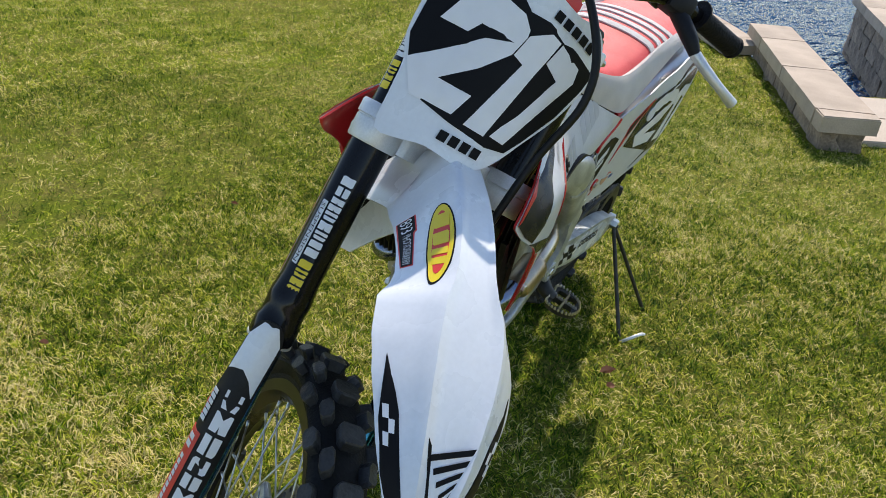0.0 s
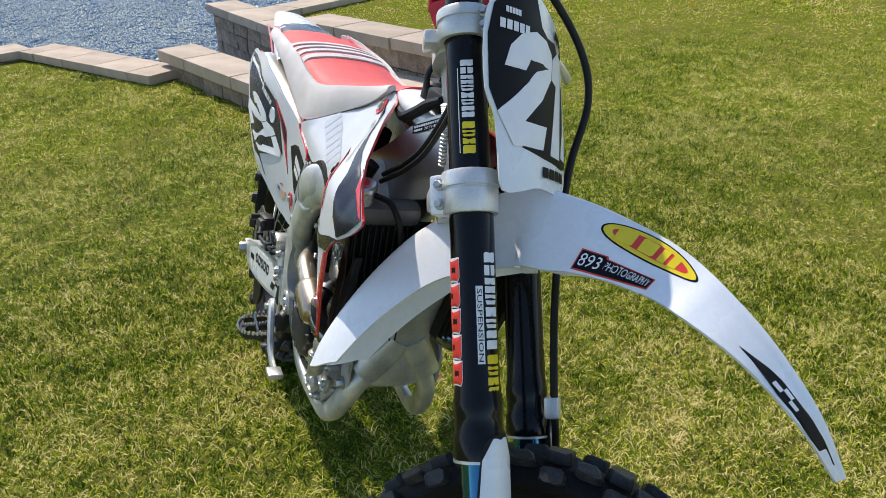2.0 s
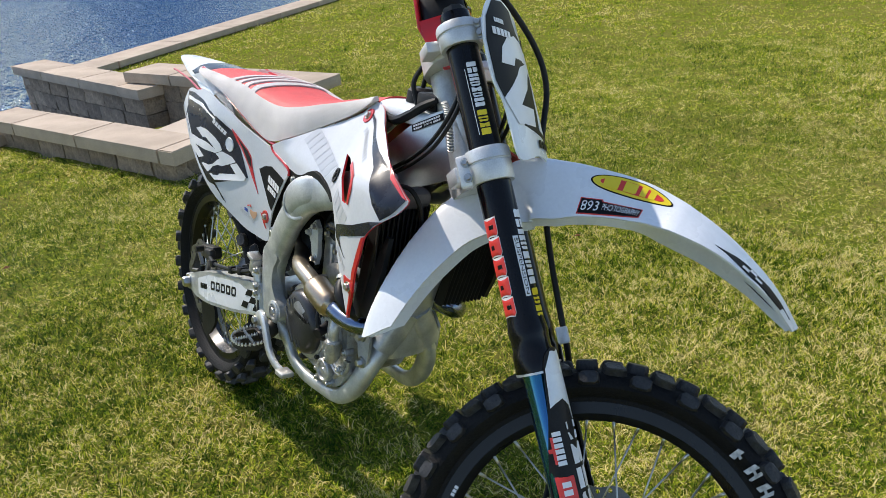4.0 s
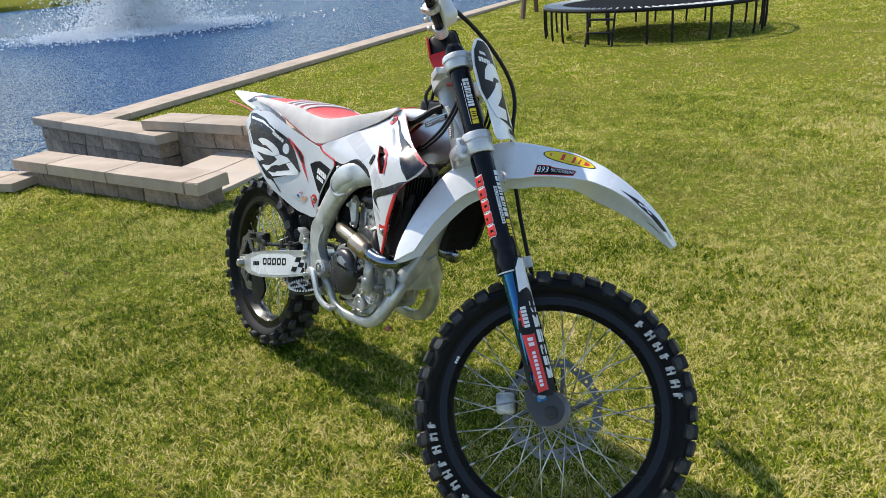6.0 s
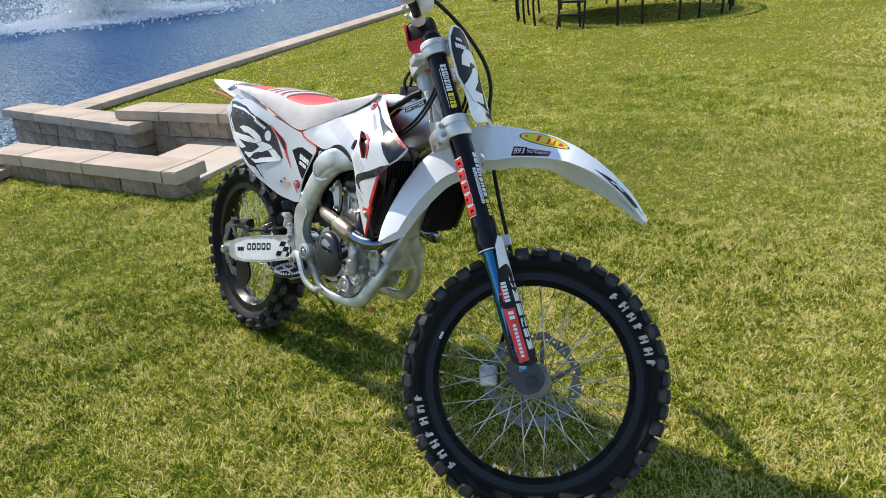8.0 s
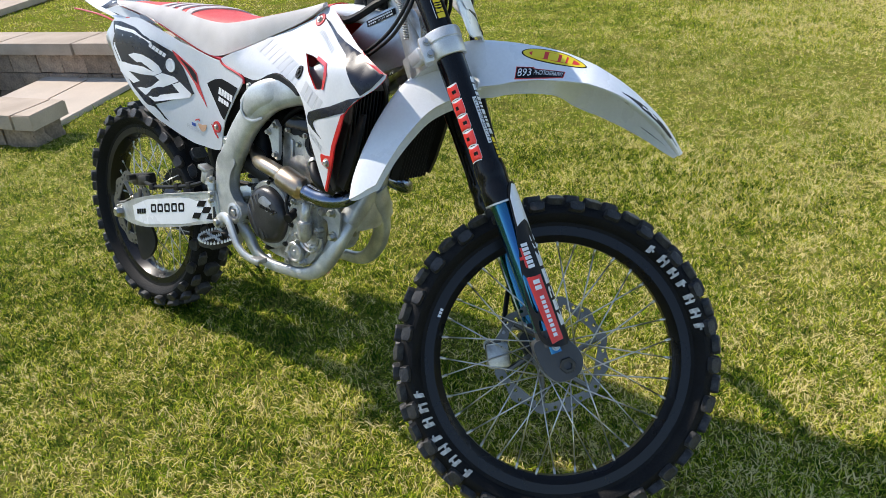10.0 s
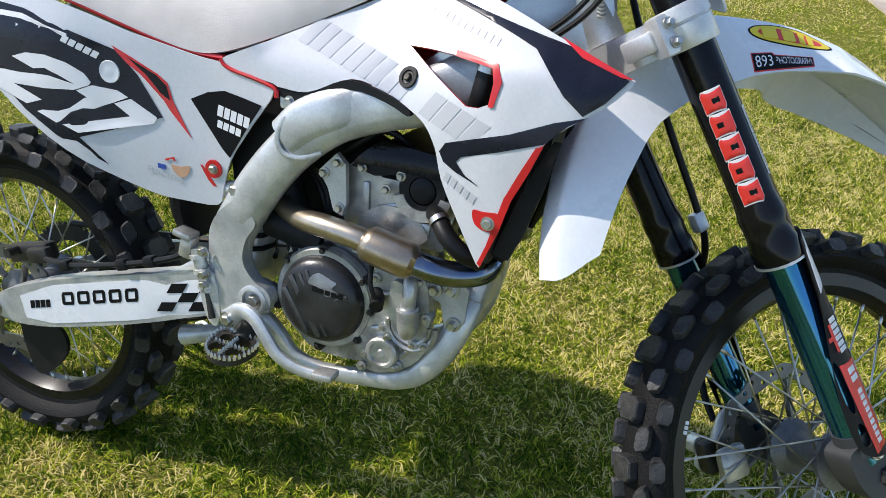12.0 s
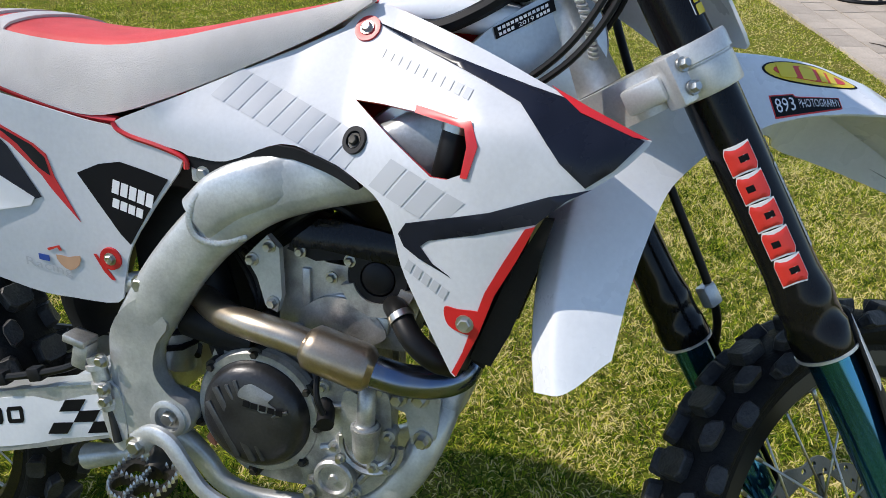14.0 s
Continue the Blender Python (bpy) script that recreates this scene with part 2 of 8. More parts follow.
def along(a, b):
    """A pose at a whose z runs to b."""
    a, b = Vector(a), Vector(b)
    return Matrix.Translation(a) @ (b - a).to_track_quat('Z', 'Y').to_matrix().to_4x4()


def rod(a, b, r, seg=10, r2=None):
    L = (Vector(b) - Vector(a)).length
    r2 = r if r2 is None else r2
    return lathe([(0, 0), (r, 0), (r2, L), (0, L)], seg, along(a, b))


def bolt(at, axis, r=0.006, h=0.006, flange=True):
    """A hexagon flange bolt whose head points along axis."""
    at, axis = Vector(at), Vector(axis)
    m = along(at, at + axis)
    bm = lathe([(0, 0), (r * 1.45, 0), (r * 1.4, h * 0.3), (0, h * 0.3)], 12, m) if flange else bmesh.new()
    join(bm, lathe([(0, h * 0.3), (r, h * 0.3), (r, h * 0.95), (r * 0.8, h * 1.15), (0, h * 1.1)], 6, m))
    return bm


def sheet(outline, surf, out, thick=0.003, res=0.02, holes=(), lift=0.0):
    """A solid panel: the closed outline, filled, laid on surf(a, b) -> point, thick towards -out(a, b) and lifted by lift."""
    loops = [list(outline)] + [list(h) for h in holes]
    verts, edges = [], []
    for lp in loops:
        s = len(verts)
        verts += [Vector((p[0], p[1])) for p in lp]
        edges += [(s + i, s + (i + 1) % len(lp)) for i in range(len(lp))]
    xs, ys = [p[0] for p in outline], [p[1] for p in outline]

    def inside(x, y, lp):
        c = False
        for i in range(len(lp)):
            (x0, y0), (x1, y1) = lp[i][:2], lp[i - 1][:2]
            if (y0 > y) != (y1 > y) and x < (x1 - x0) * (y - y0) / (y1 - y0) + x0:
                c = not c
        return c

    x = min(xs) + res * 0.5
    row = 0
    while x < max(xs):
        y = min(ys) + res * (0.25 if row % 2 else 0.75)
        while y < max(ys):
            if inside(x, y, loops[0]) and not any(inside(x, y, h) for h in loops[1:]):
                near = min((Vector((x, y)) - v).length for v in verts[:len(edges)])
                if near > res * 0.35:
                    verts.append(Vector((x, y)))
            y += res
        x += res * 0.87
        row += 1
    vo, eo, fo = delaunay_2d_cdt(verts, edges, [], 1, 1e-6)[:3]
    if holes:
        mid = [sum((vo[i] for i in f), Vector((0, 0))) / len(f) for f in fo]
        fo = [f for f, c in zip(fo, mid) if not any(inside(c.x, c.y, h) for h in loops[1:])]
    bm = bmesh.new()
    top, bot = [], []
    for v in vo:
        p = Vector(surf(v.x, v.y))
        o = Vector(out(v.x, v.y))
        top.append(bm.verts.new(p + o * lift))
        bot.append(bm.verts.new(p + o * (lift - thick)))
    count = {}
    for f in fo:
        f = list(f)
        bm.faces.new([top[i] for i in f])
        bm.faces.new([bot[i] for i in reversed(f)])
        for a, b in zip(f, f[1:] + f[:1]):
            count[(a, b)] = 1
    for a, b in list(count):
        if (b, a) not in count:
            bm.faces.new((top[b], top[a], bot[a], bot[b]))
    bmesh.ops.recalc_face_normals(bm, faces=bm.faces)
    return bm


def rounded(pts, n=5):
    """A closed smooth outline through the points."""
    return [(p.x, p.y) for p in spline([(a, b, 0) for a, b in pts], n, True)]


def disc2d(cx, cy, r, n=16, ry=None):
    return [(cx + r * math.cos(2 * math.pi * k / n), cy + (ry or r) * math.sin(2 * math.pi * k / n)) for k in range(n)]


def affine(src, dst):
    """The plane map that takes three points of src to three of dst."""
    a = np.array([[x, y, 1] for x, y in src])
    m = np.linalg.solve(a, np.array(dst))
    return lambda x, y: tuple(np.array([x, y, 1]) @ m)


def bars(x, y, w, h, n, slant=0.0, gap=0.22):
    """A row of n upright blocks that fills the box from (x, y) of size w, h: print whose words are not spelled out."""
    step = w / n
    return [[(x + i * step + slant * 0, y), (x + (i + 1 - gap) * step, y), (x + (i + 1 - gap) * step + slant, y + h), (x + i * step + slant, y + h)] for i in range(n)]


def blocks(n, seed=1, gap=0.16):
    """Uneven blocks with clipped corners, slots and notches, in a box 1 wide and 1 high: print whose words are not spelled out."""
    r = random.Random(seed)
    wide = [r.uniform(0.75, 1.25) for _ in range(n)]
    total = sum(wide)
    out, x = [], 0.0
    for w in wide:
        w /= total
        x0, x1 = x, x + w * (1 - gap)
        x += w
        d = x1 - x0
        kind = r.randrange(4)
        if kind == 0:
            out.append([(x0, 0.12), (x0 + d * 0.15, 0), (x1, 0), (x1, 0.88), (x1 - d * 0.15, 1), (x0, 1)])
        elif kind == 1:
            out.append([(x0, 0), (x1, 0), (x1, 0.42), (x0, 0.42)])
            out.append([(x0, 0.56), (x1, 0.56), (x1, 0.9), (x1 - d * 0.2, 1), (x0, 1)])
        elif kind == 2:
            out.append([(x0, 0), (x0 + d * 0.4, 0), (x0 + d * 0.4, 1), (x0, 1)])
            out.append([(x0 + d * 0.58, 0), (x1, 0.1), (x1, 0.9), (x0 + d * 0.58, 1)])
        else:
            out.append([(x0, 0), (x1, 0), (x1, 0.45), (x1 - d * 0.35, 0.5), (x1, 0.58), (x1, 1), (x0, 1)])
    return out


def words(text, height, m2, surf, out, lift=0.0012):
    """Letters of the built-in font, laid on a surface. m2: the map from letter space (height 1) to the surface's plane."""
    cu = bpy.data.curves.new("letters", 'FONT')
    cu.body = text
    cu.resolution_u = 2
    ob = new("letters", cu)
    bpy.context.view_layer.update()
    me = bpy.data.meshes.new_from_object(ob.evaluated_get(bpy.context.evaluated_depsgraph_get()))
    bpy.data.objects.remove(ob)
    bpy.data.curves.remove(cu)
    bm = bmesh.new()
    bm.from_mesh(me)
    bpy.data.meshes.remove(me)
    wide = max(v.co.x for v in bm.verts)
    for v in bm.verts:
        a, b = m2(v.co.x / wide, v.co.y / 0.72)
        v.co = Vector(surf(a, b)) + Vector(out(a, b)) * lift
    return bm


def many_sheets(outlines, surf, out, lift=0.0012, thick=0.0006, res=0.05):
    bm = bmesh.new()
    for o in outlines:
        join(bm, sheet(o, surf, out, thick, res, lift=lift))
    return bm

# ---- the place: lawn, pond, stone walls ----
DX, DY = Vector((0.843, 0.538)), Vector((-0.538, 0.843))   # the stonework's own directions


def dn(d, n):
    p = DX * d + DY * n
    return p.x, p.y


def smooth(s):
    s = min(1.0, max(0.0, s))
    return s * s * (3 - 2 * s)


KERB_D = -4.86          # lawn side of the long pond kerb
WATER_Z = -0.46


SX, SY = Vector((0.939, 0.344)), Vector((-0.344, 0.939))   # directions of the landing walls


def sn(d, n):
    p = SX * d + SY * n
    return p.x, p.y


def tall_line(a):
    """Face of the wall on the pond's side, in the landing's directions."""
    return 2.37 - 0.117 * (a + 3.67)


def back_line(a):
    """Face of the wall on the lawn's side."""
    return 2.52 + 0.05 * (a + 4.05)


def in_pond(d, n):
    """Whether a place, in the kerb's directions, lies in the pond's basin."""
    if n > 4.0:
        return d < KERB_D - 0.12
    p = Vector(dn(d, n))
    a, c = p.dot(SX), p.dot(SY)
    if c > 1.5:
        return a < -3.25 and c < (tall_line(a) if a < -3.7 else back_line(a)) + 0.16 or a < -5.0
    return a < -6.0 or (c > 1.0 and a < -4.3)


def lawn_z(x, y):
    z = -0.10 * smooth((-0.5 - x) / 2.0)
    return z + 0.012 * noise.noise(Vector((x * 0.7, y * 0.7, 3.1)))


def ground_mesh():
    ds = sorted(set([-300, -120, -76, -74, -60, -30, -16, -9, -7.5] + [round(-7 + 0.16 * i, 3) for i in range(64)] + [KERB_D - 0.2, KERB_D - 0.04] + [3.5, 4, 5, 7, 9, 14, 25, 60, 150, 300]))
    ns = sorted(set([-300, -120, -60, -30, -16, -10, -7, -5] + [round(-4 + 0.2 * i, 3) for i in range(66)] + [10, 12, 15, 20, 30, 60, 150, 300]))
    bm = bmesh.new()
    grid = {}
    for i, d in enumerate(ds):
        for j, n in enumerate(ns):
            x, y = dn(d, n)
            z = -1.4 if in_pond(d, n) and d > -75 else lawn_z(x, y)
            if d < -75:
                z = -0.1
            grid[i, j] = bm.verts.new((x, y, z))
    for i in range(len(ds) - 1):
        for j in range(len(ns) - 1):
            bm.faces.new((grid[i, j], grid[i + 1, j], grid[i + 1, j + 1], grid[i, j + 1]))
    return bm


def soil_material():
    m = material("lawn_thatch", (0.125, 0.15, 0.018), 0.95, scale=6, fine=0.5, fine_scale=160, bump=1.0, tint=(0.17, 0.15, 0.040), spec=0.0)
    return m


ground = part("ground", ground_mesh(), soil_material())
tagged(ground, "mown lawn soil with thatch under the grass", "lawn", kind="structure")

# water, with wind ripples
WATER = bpy.data.materials.new("pond_water")
WATER.use_nodes = True
t = WATER.node_tree
b = t.nodes["Principled BSDF"]
# blue body colour stands in for the deep blue sky the pond mirrors
b.inputs["Base Color"].default_value = (0.008, 0.055, 0.16, 1)
b.inputs["Roughness"].default_value = 0.6
b.inputs["Specular IOR Level"].default_value = 0.0
tc = t.nodes.new("ShaderNodeTexCoord")
height = None
for size, gain in ((9.0, 0.8), (3.2, 2.4), (0.7, 4.4)):
    mp = t.nodes.new("ShaderNodeMapping")
    mp.inputs["Rotation"].default_value = (0, 0, radians(32 + 8 * gain))
    mp.inputs["Scale"].default_value = (1.0, 2.4, 1.0)
    nz = t.nodes.new("ShaderNodeTexNoise")
    nz.inputs["Scale"].default_value = size
    nz.inputs["Detail"].default_value = 3
    t.links.new(tc.outputs["Object"], mp.inputs[0])
    t.links.new(mp.outputs[0], nz.inputs["Vector"])
    mul = t.nodes.new("ShaderNodeMath")
    mul.operation = 'MULTIPLY_ADD'
    mul.inputs[1].default_value = gain
    mul.inputs[2].default_value = 0.0
    t.links.new(nz.outputs[0], mul.inputs[0])
    if height:
        t.links.new(height, mul.inputs[2])
    height = mul.outputs[0]
bp = t.nodes.new("ShaderNodeBump")
bp.inputs["Strength"].default_value = 1.0
bp.inputs["Distance"].default_value = 0.14
t.links.new(height, bp.inputs["Height"])
t.links.new(bp.outputs[0], b.inputs["Normal"])
# mirror of the sky, dimmed and tinted to paint in a bluer reflection
gloss = t.nodes.new("ShaderNodeBsdfGlossy")
gloss.inputs["Color"].default_value = (0.60, 0.73, 0.87, 1)
gloss.inputs["Roughness"].default_value = 0.10
t.links.new(bp.outputs[0], gloss.inputs["Normal"])
fres = t.nodes.new("ShaderNodeFresnel")
fres.inputs["IOR"].default_value = 1.333
t.links.new(bp.outputs[0], fres.inputs["Normal"])
mx = t.nodes.new("ShaderNodeMixShader")
t.links.new(fres.outputs[0], mx.inputs[0])
t.links.new(b.outputs[0], mx.inputs[1])
t.links.new(gloss.outputs[0], mx.inputs[2])
t.links.new(mx.outputs[0], t.nodes["Material Output"].inputs[0])
bm = bmesh.new()
bm.faces.new([bm.verts.new((*dn(d, n), WATER_Z)) for d, n in ((-74, -80), (-1.0, -80), (-1.0, 3.2), (-3.6, 3.2), (-3.6, 120), (-74, 120))])
water = part("water", bm, WATER, smooth=False)
tagged(water, "rippled blue pond water reflecting the sky", "pond", kind="structure")

# grass blades: each one takes its own tone, and patches of three sizes shift them between green and straw
def grass_material(name, single, middle):
    """single: how far the blades differ one from another; middle: their usual tone, from green to straw."""
    m = bpy.data.materials.new(name)
    m.use_nodes = True
    t = m.node_tree
    b = t.nodes["Principled BSDF"]
    geo = t.nodes.new("ShaderNodeNewGeometry")
    tc = t.nodes.new("ShaderNodeTexCoord")
    ramp = t.nodes.new("ShaderNodeValToRGB")
    e = ramp.color_ramp.elements
    e[0].position, e[0].color = 0.0, (0.028, 0.070, 0.005, 1)
    e[1].position, e[1].color = 1.0, (0.80, 0.67, 0.31, 1)
    for pos, col in ((0.26, (0.145, 0.24, 0.015, 1)), (0.54, (0.365, 0.435, 0.026, 1)), (0.74, (0.57, 0.54, 0.070, 1)), (0.88, (0.74, 0.63, 0.19, 1))):
        e.new(pos).color = col

    def patches(size, lo, hi):
        nz = t.nodes.new("ShaderNodeTexNoise")
        nz.inputs["Scale"].default_value = size
        nz.inputs["Detail"].default_value = 4
        t.links.new(tc.outputs["Object"], nz.inputs["Vector"])
        mr = t.nodes.new("ShaderNodeMapRange")
        mr.inputs["From Min"].default_value, mr.inputs["From Max"].default_value = 0.34, 0.68
        mr.inputs["To Min"].default_value, mr.inputs["To Max"].default_value = lo, hi
        t.links.new(nz.outputs[0], mr.inputs[0])
        return mr.outputs[0]

    def plus(a, c):
        n = t.nodes.new("ShaderNodeMath")
        t.links.new(a, n.inputs[0])
        t.links.new(c, n.inputs[1])
        return n.outputs[0]

    sc = t.nodes.new("ShaderNodeMath")
    sc.operation = 'MULTIPLY_ADD'
    sc.inputs[1].default_value, sc.inputs[2].default_value = single, middle - single / 2
    t.links.new(geo.outputs["Random Per Island"], sc.inputs[0])
    # the lawn is drier and more straw-coloured towards one side
    dry = t.nodes.new("ShaderNodeVectorMath")
    dry.operation = 'DOT_PRODUCT'
    dry.inputs[1].default_value = (1.0, 0.25, 0.0)
    t.links.new(tc.outputs["Object"], dry.inputs[0])
    side_tone = t.nodes.new("ShaderNodeMapRange")
    side_tone.interpolation_type = 'SMOOTHSTEP'
    side_tone.inputs["From Min"].default_value, side_tone.inputs["From Max"].default_value = 0.2, 1.6
    side_tone.inputs["To Min"].default_value, side_tone.inputs["To Max"].default_value = -0.08, 0.24
    t.links.new(dry.outputs["Value"], side_tone.inputs[0])
    tone = plus(sc.outputs[0], side_tone.outputs[0])
    for size, lo, hi in ((1.0, -0.18, 0.16), (4.5, -0.27, 0.25), (13.0, -0.26, 0.22), (34.0, -0.32 * single, 0.28 * single)):
        tone = plus(tone, patches(size, lo, hi))
    t.links.new(tone, ramp.inputs[0])
    t.links.new(ramp.outputs[0], b.inputs["Base Color"])
    b.inputs["Roughness"].default_value = 0.45
    b.inputs["Specular IOR Level"].default_value = 0.025
    tr = t.nodes.new("ShaderNodeBsdfTranslucent")
    t.links.new(ramp.outputs[0], tr.inputs["Color"])
    mx = t.nodes.new("ShaderNodeMixShader")
    mx.inputs[0].default_value = 0.36
    t.links.new(b.outputs[0], mx.inputs[1])
    t.links.new(tr.outputs[0], mx.inputs[2])
    t.links.new(mx.outputs[0], t.nodes["Material Output"].inputs[0])
    return m


# single blades near by; further off each mesh blade stands for a small bunch of mixed tones
# further bunches are toned paler, brightening the far, backlit lawn through colour
GRASS = [grass_material("grass_blades", 1.4, 0.55), grass_material("grass_bunches", 0.9, 0.70), grass_material("grass_far", 0.4, 0.84)]

PAVE_A, PAVE_B = Vector((1.94, 4.60)), Vector((2.39, 2.40))     # edge of the paved drive


def is_lawn(x, y):
    """Which of the places (arrays) carry grass."""
    d, n = x * DX.x + y * DX.y, x * DY.x + y * DY.y
    a, c = x * SX.x + y * SX.y, x * SY.x + y * SY.y
    ok = ~((n > 3.9) & (d < KERB_D + 0.02)) & ~((c > 1.37) & (c < 1.66) & (a < -1.97)) & ~((c >= 1.66) & (c < 2.95) & (a < -2.13 - 0.14 * (c - 1.66)))
    ok &= ~((c >= 2.3) & (c < np.where(a < -4.05, tall_line(a), back_line(a)) + 0.36) & (a < -2.0)) & ~((c <= 1.37) & (a < -5.5)) & ~((c > 0.68 + 0.25 * (a + 5.77)) & (c <= 1.37) & (a < -3.9)) & ~((c >= 3.2) & (n <= 3.9) & (a < -5.3))
    q = PAVE_B - PAVE_A
    side = (x - PAVE_A.x) * q.y - (y - PAVE_A.y) * q.x
    ok &= ~((side < 0) & (y > 1.2))
    return ok


def blades(count, xr, yr, keep, length, width, rng, simple=False):
    """Triangles of grass blades strewn over a rectangle where keep(x, y) holds, in small leaning tufts."""
    x = rng.uniform(*xr, count)
    y = rng.uniform(*yr, count)
    k = keep(x, y) & is_lawn(x, y)
    x, y = x[k], y[k]
    n = len(x)
    z = -0.10 * (lambda s: s * s * (3 - 2 * s))(np.clip((-0.5 - x) / 2.0, 0, 1)) - 0.004
    # tufts: blades of one small cell lean alike and stand equally tall, and cells differ
    cx, cy = np.floor(x / 0.045 + 0.4 * np.sin(31 * y)), np.floor(y / 0.045 + 0.4 * np.sin(29 * x))
    cell = np.modf(np.abs(np.sin(cx * 12.9898 + cy * 78.233) * 43758.5453))[0]
    tall = np.modf(cell * 91.7)[0]
    ang = cell * 6.283 + rng.normal(0, 1.7, n)
    lean = np.clip(rng.normal(1.08, 0.36, n), 0.05, 1.58)
    flat = rng.random(n) < 0.34
    lean[flat] = rng.uniform(1.35, 1.62, flat.sum())
    L = length * rng.uniform(0.55, 1.2, n) * (0.62 + 0.5 * tall) * (0.9 + 0.14 * np.sin(2.3 * x + 2 * np.sin(1.9 * y)))
    z = z + flat * rng.uniform(0.004, 0.02, n)
    w = width * rng.uniform(0.55, 1.35, n)
    dx, dy = np.cos(ang), np.sin(ang)
    turn = ang + math.pi / 2 + rng.normal(0, 0.6, n)
    sx, sy = np.cos(turn) * w / 2, np.sin(turn) * w / 2
    base = np.stack([x, y, z], 1)
    mid = base + np.stack([dx * L * 0.5 * np.sin(lean * 0.6), dy * L * 0.5 * np.sin(lean * 0.6), L * 0.52 * np.cos(lean * 0.6)], 1)
    tip = mid + np.stack([dx * L * 0.5 * np.sin(lean * 1.35), dy * L * 0.5 * np.sin(lean * 1.35), L * 0.5 * np.cos(lean * 1.35)], 1)
    s = np.stack([sx, sy, np.zeros(n)], 1)
    if simple:
        v = np.stack([base - s, base + s, tip], 1).reshape(-1, 3)
        f = np.arange(n * 3)
        return v, f
    v = np.stack([base - s, base + s, mid - s * 0.8, mid + s * 0.8, tip], 1).reshape(-1, 3)
    o = np.arange(n)[:, None] * 5
    f = (o + np.array([[0, 1, 3, 0, 3, 2, 2, 3, 4]])).ravel()
    return v, f


def strew(name, batches, label):
    """One mesh of all the batches: (blades, which of the grass materials)."""
    vs, fs, ms, s = [], [], [], 0
    for (v, f), kind in batches:
        vs.append(v)
        fs.append(f + s)
        ms.append(np.full(len(f) // 3, kind, np.int32))
        s += len(v)
    v, f = np.concatenate(vs).astype(np.float32), np.concatenate(fs).astype(np.int32)
    me = bpy.data.meshes.new(name)
    me.vertices.add(len(v))
    me.vertices.foreach_set("co", v.ravel())
    me.loops.add(len(f))
    me.loops.foreach_set("vertex_index", f)
    me.polygons.add(len(f) // 3)
    me.polygons.foreach_set("loop_start", np.arange(0, len(f), 3, dtype=np.int32))
    for g in GRASS:
        me.materials.append(g)
    me.polygons.foreach_set("material_index", np.concatenate(ms))
    me.update(calc_edges=True)
    return tagged(new(name, me), label, "grass", kind="stuff")


rng = np.random.default_rng(5)


def ring(r0, r1):
    return lambda x, y: (lambda r: (r >= r0) & (r < r1))(np.hypot(x - 0.75, y - 0.35))


strew("grass", [
    (blades(int(31000 * 3.6 * 3.6), (-1.05, 2.55), (-1.45, 2.15), ring(0, 1.8), 0.041, 0.0029, rng), 0),
    (blades(int(17500 * 6.8 * 6.8), (-2.65, 4.15), (-3.05, 3.75), ring(1.8, 3.4), 0.044, 0.0040, rng, True), 0),
    (blades(int(7500 * 12 * 12), (-5.3, 6.7), (-5.7, 6.3), lambda x, y: ring(3.4, 6.2)(x, y) & (x < 4.2), 0.045, 0.0070, rng, True), 1),
    (blades(int(1700 * 17 * 17), (-14, 3), (-7, 17), lambda x, y: ring(6.2, 13)(x, y), 0.046, 0.017, rng, True), 2),
    (blades(int(2000 * 5 * 14), (4.2, 9.2), (-7, 7), lambda x, y: x > 4.2, 0.045, 0.013, rng, True), 1),
    (blades(int(600 * 26 * 22), (-20, 6), (2, 24), lambda x, y: ring(13, 24)(x, y), 0.05, 0.034, rng, True), 2),
], "short mown green grass with straw-coloured dry patches")

# stonework
stone_rng = random.Random(11)
IN_KERB_FRAME = False


def stone_mesh(name, size, rough, mat, chips=0.0):
    """A block with worn edges and an uneven, split face."""
    bm = bmesh.new()
    bmesh.ops.create_cube(bm, size=1)
    for v in bm.verts:
        v.co = Vector((v.co.x * size[0], v.co.y * size[1], v.co.z * size[2]))
    bmesh.ops.subdivide_edges(bm, edges=[e for e in bm.edges], cuts=2, use_grid_fill=True)
    off = stone_rng.uniform(0, 90)
    for v in bm.verts:
        f = [abs(v.co[i]) > size[i] * 0.49 for i in range(3)]
        if sum(f) >= 2:
            v.co *= 1 - chips
        q = noise.noise_vector(v.co * 14 + Vector((off, off, 0)))
        v.co += Vector((q.x, q.y, q.z * 0.5)) * rough
    for f in bm.faces:
        f.smooth = False
    me = bpy.data.meshes.new(name)
    bm.to_mesh(me)
    bm.free()
    me.materials.append(mat)
    return me


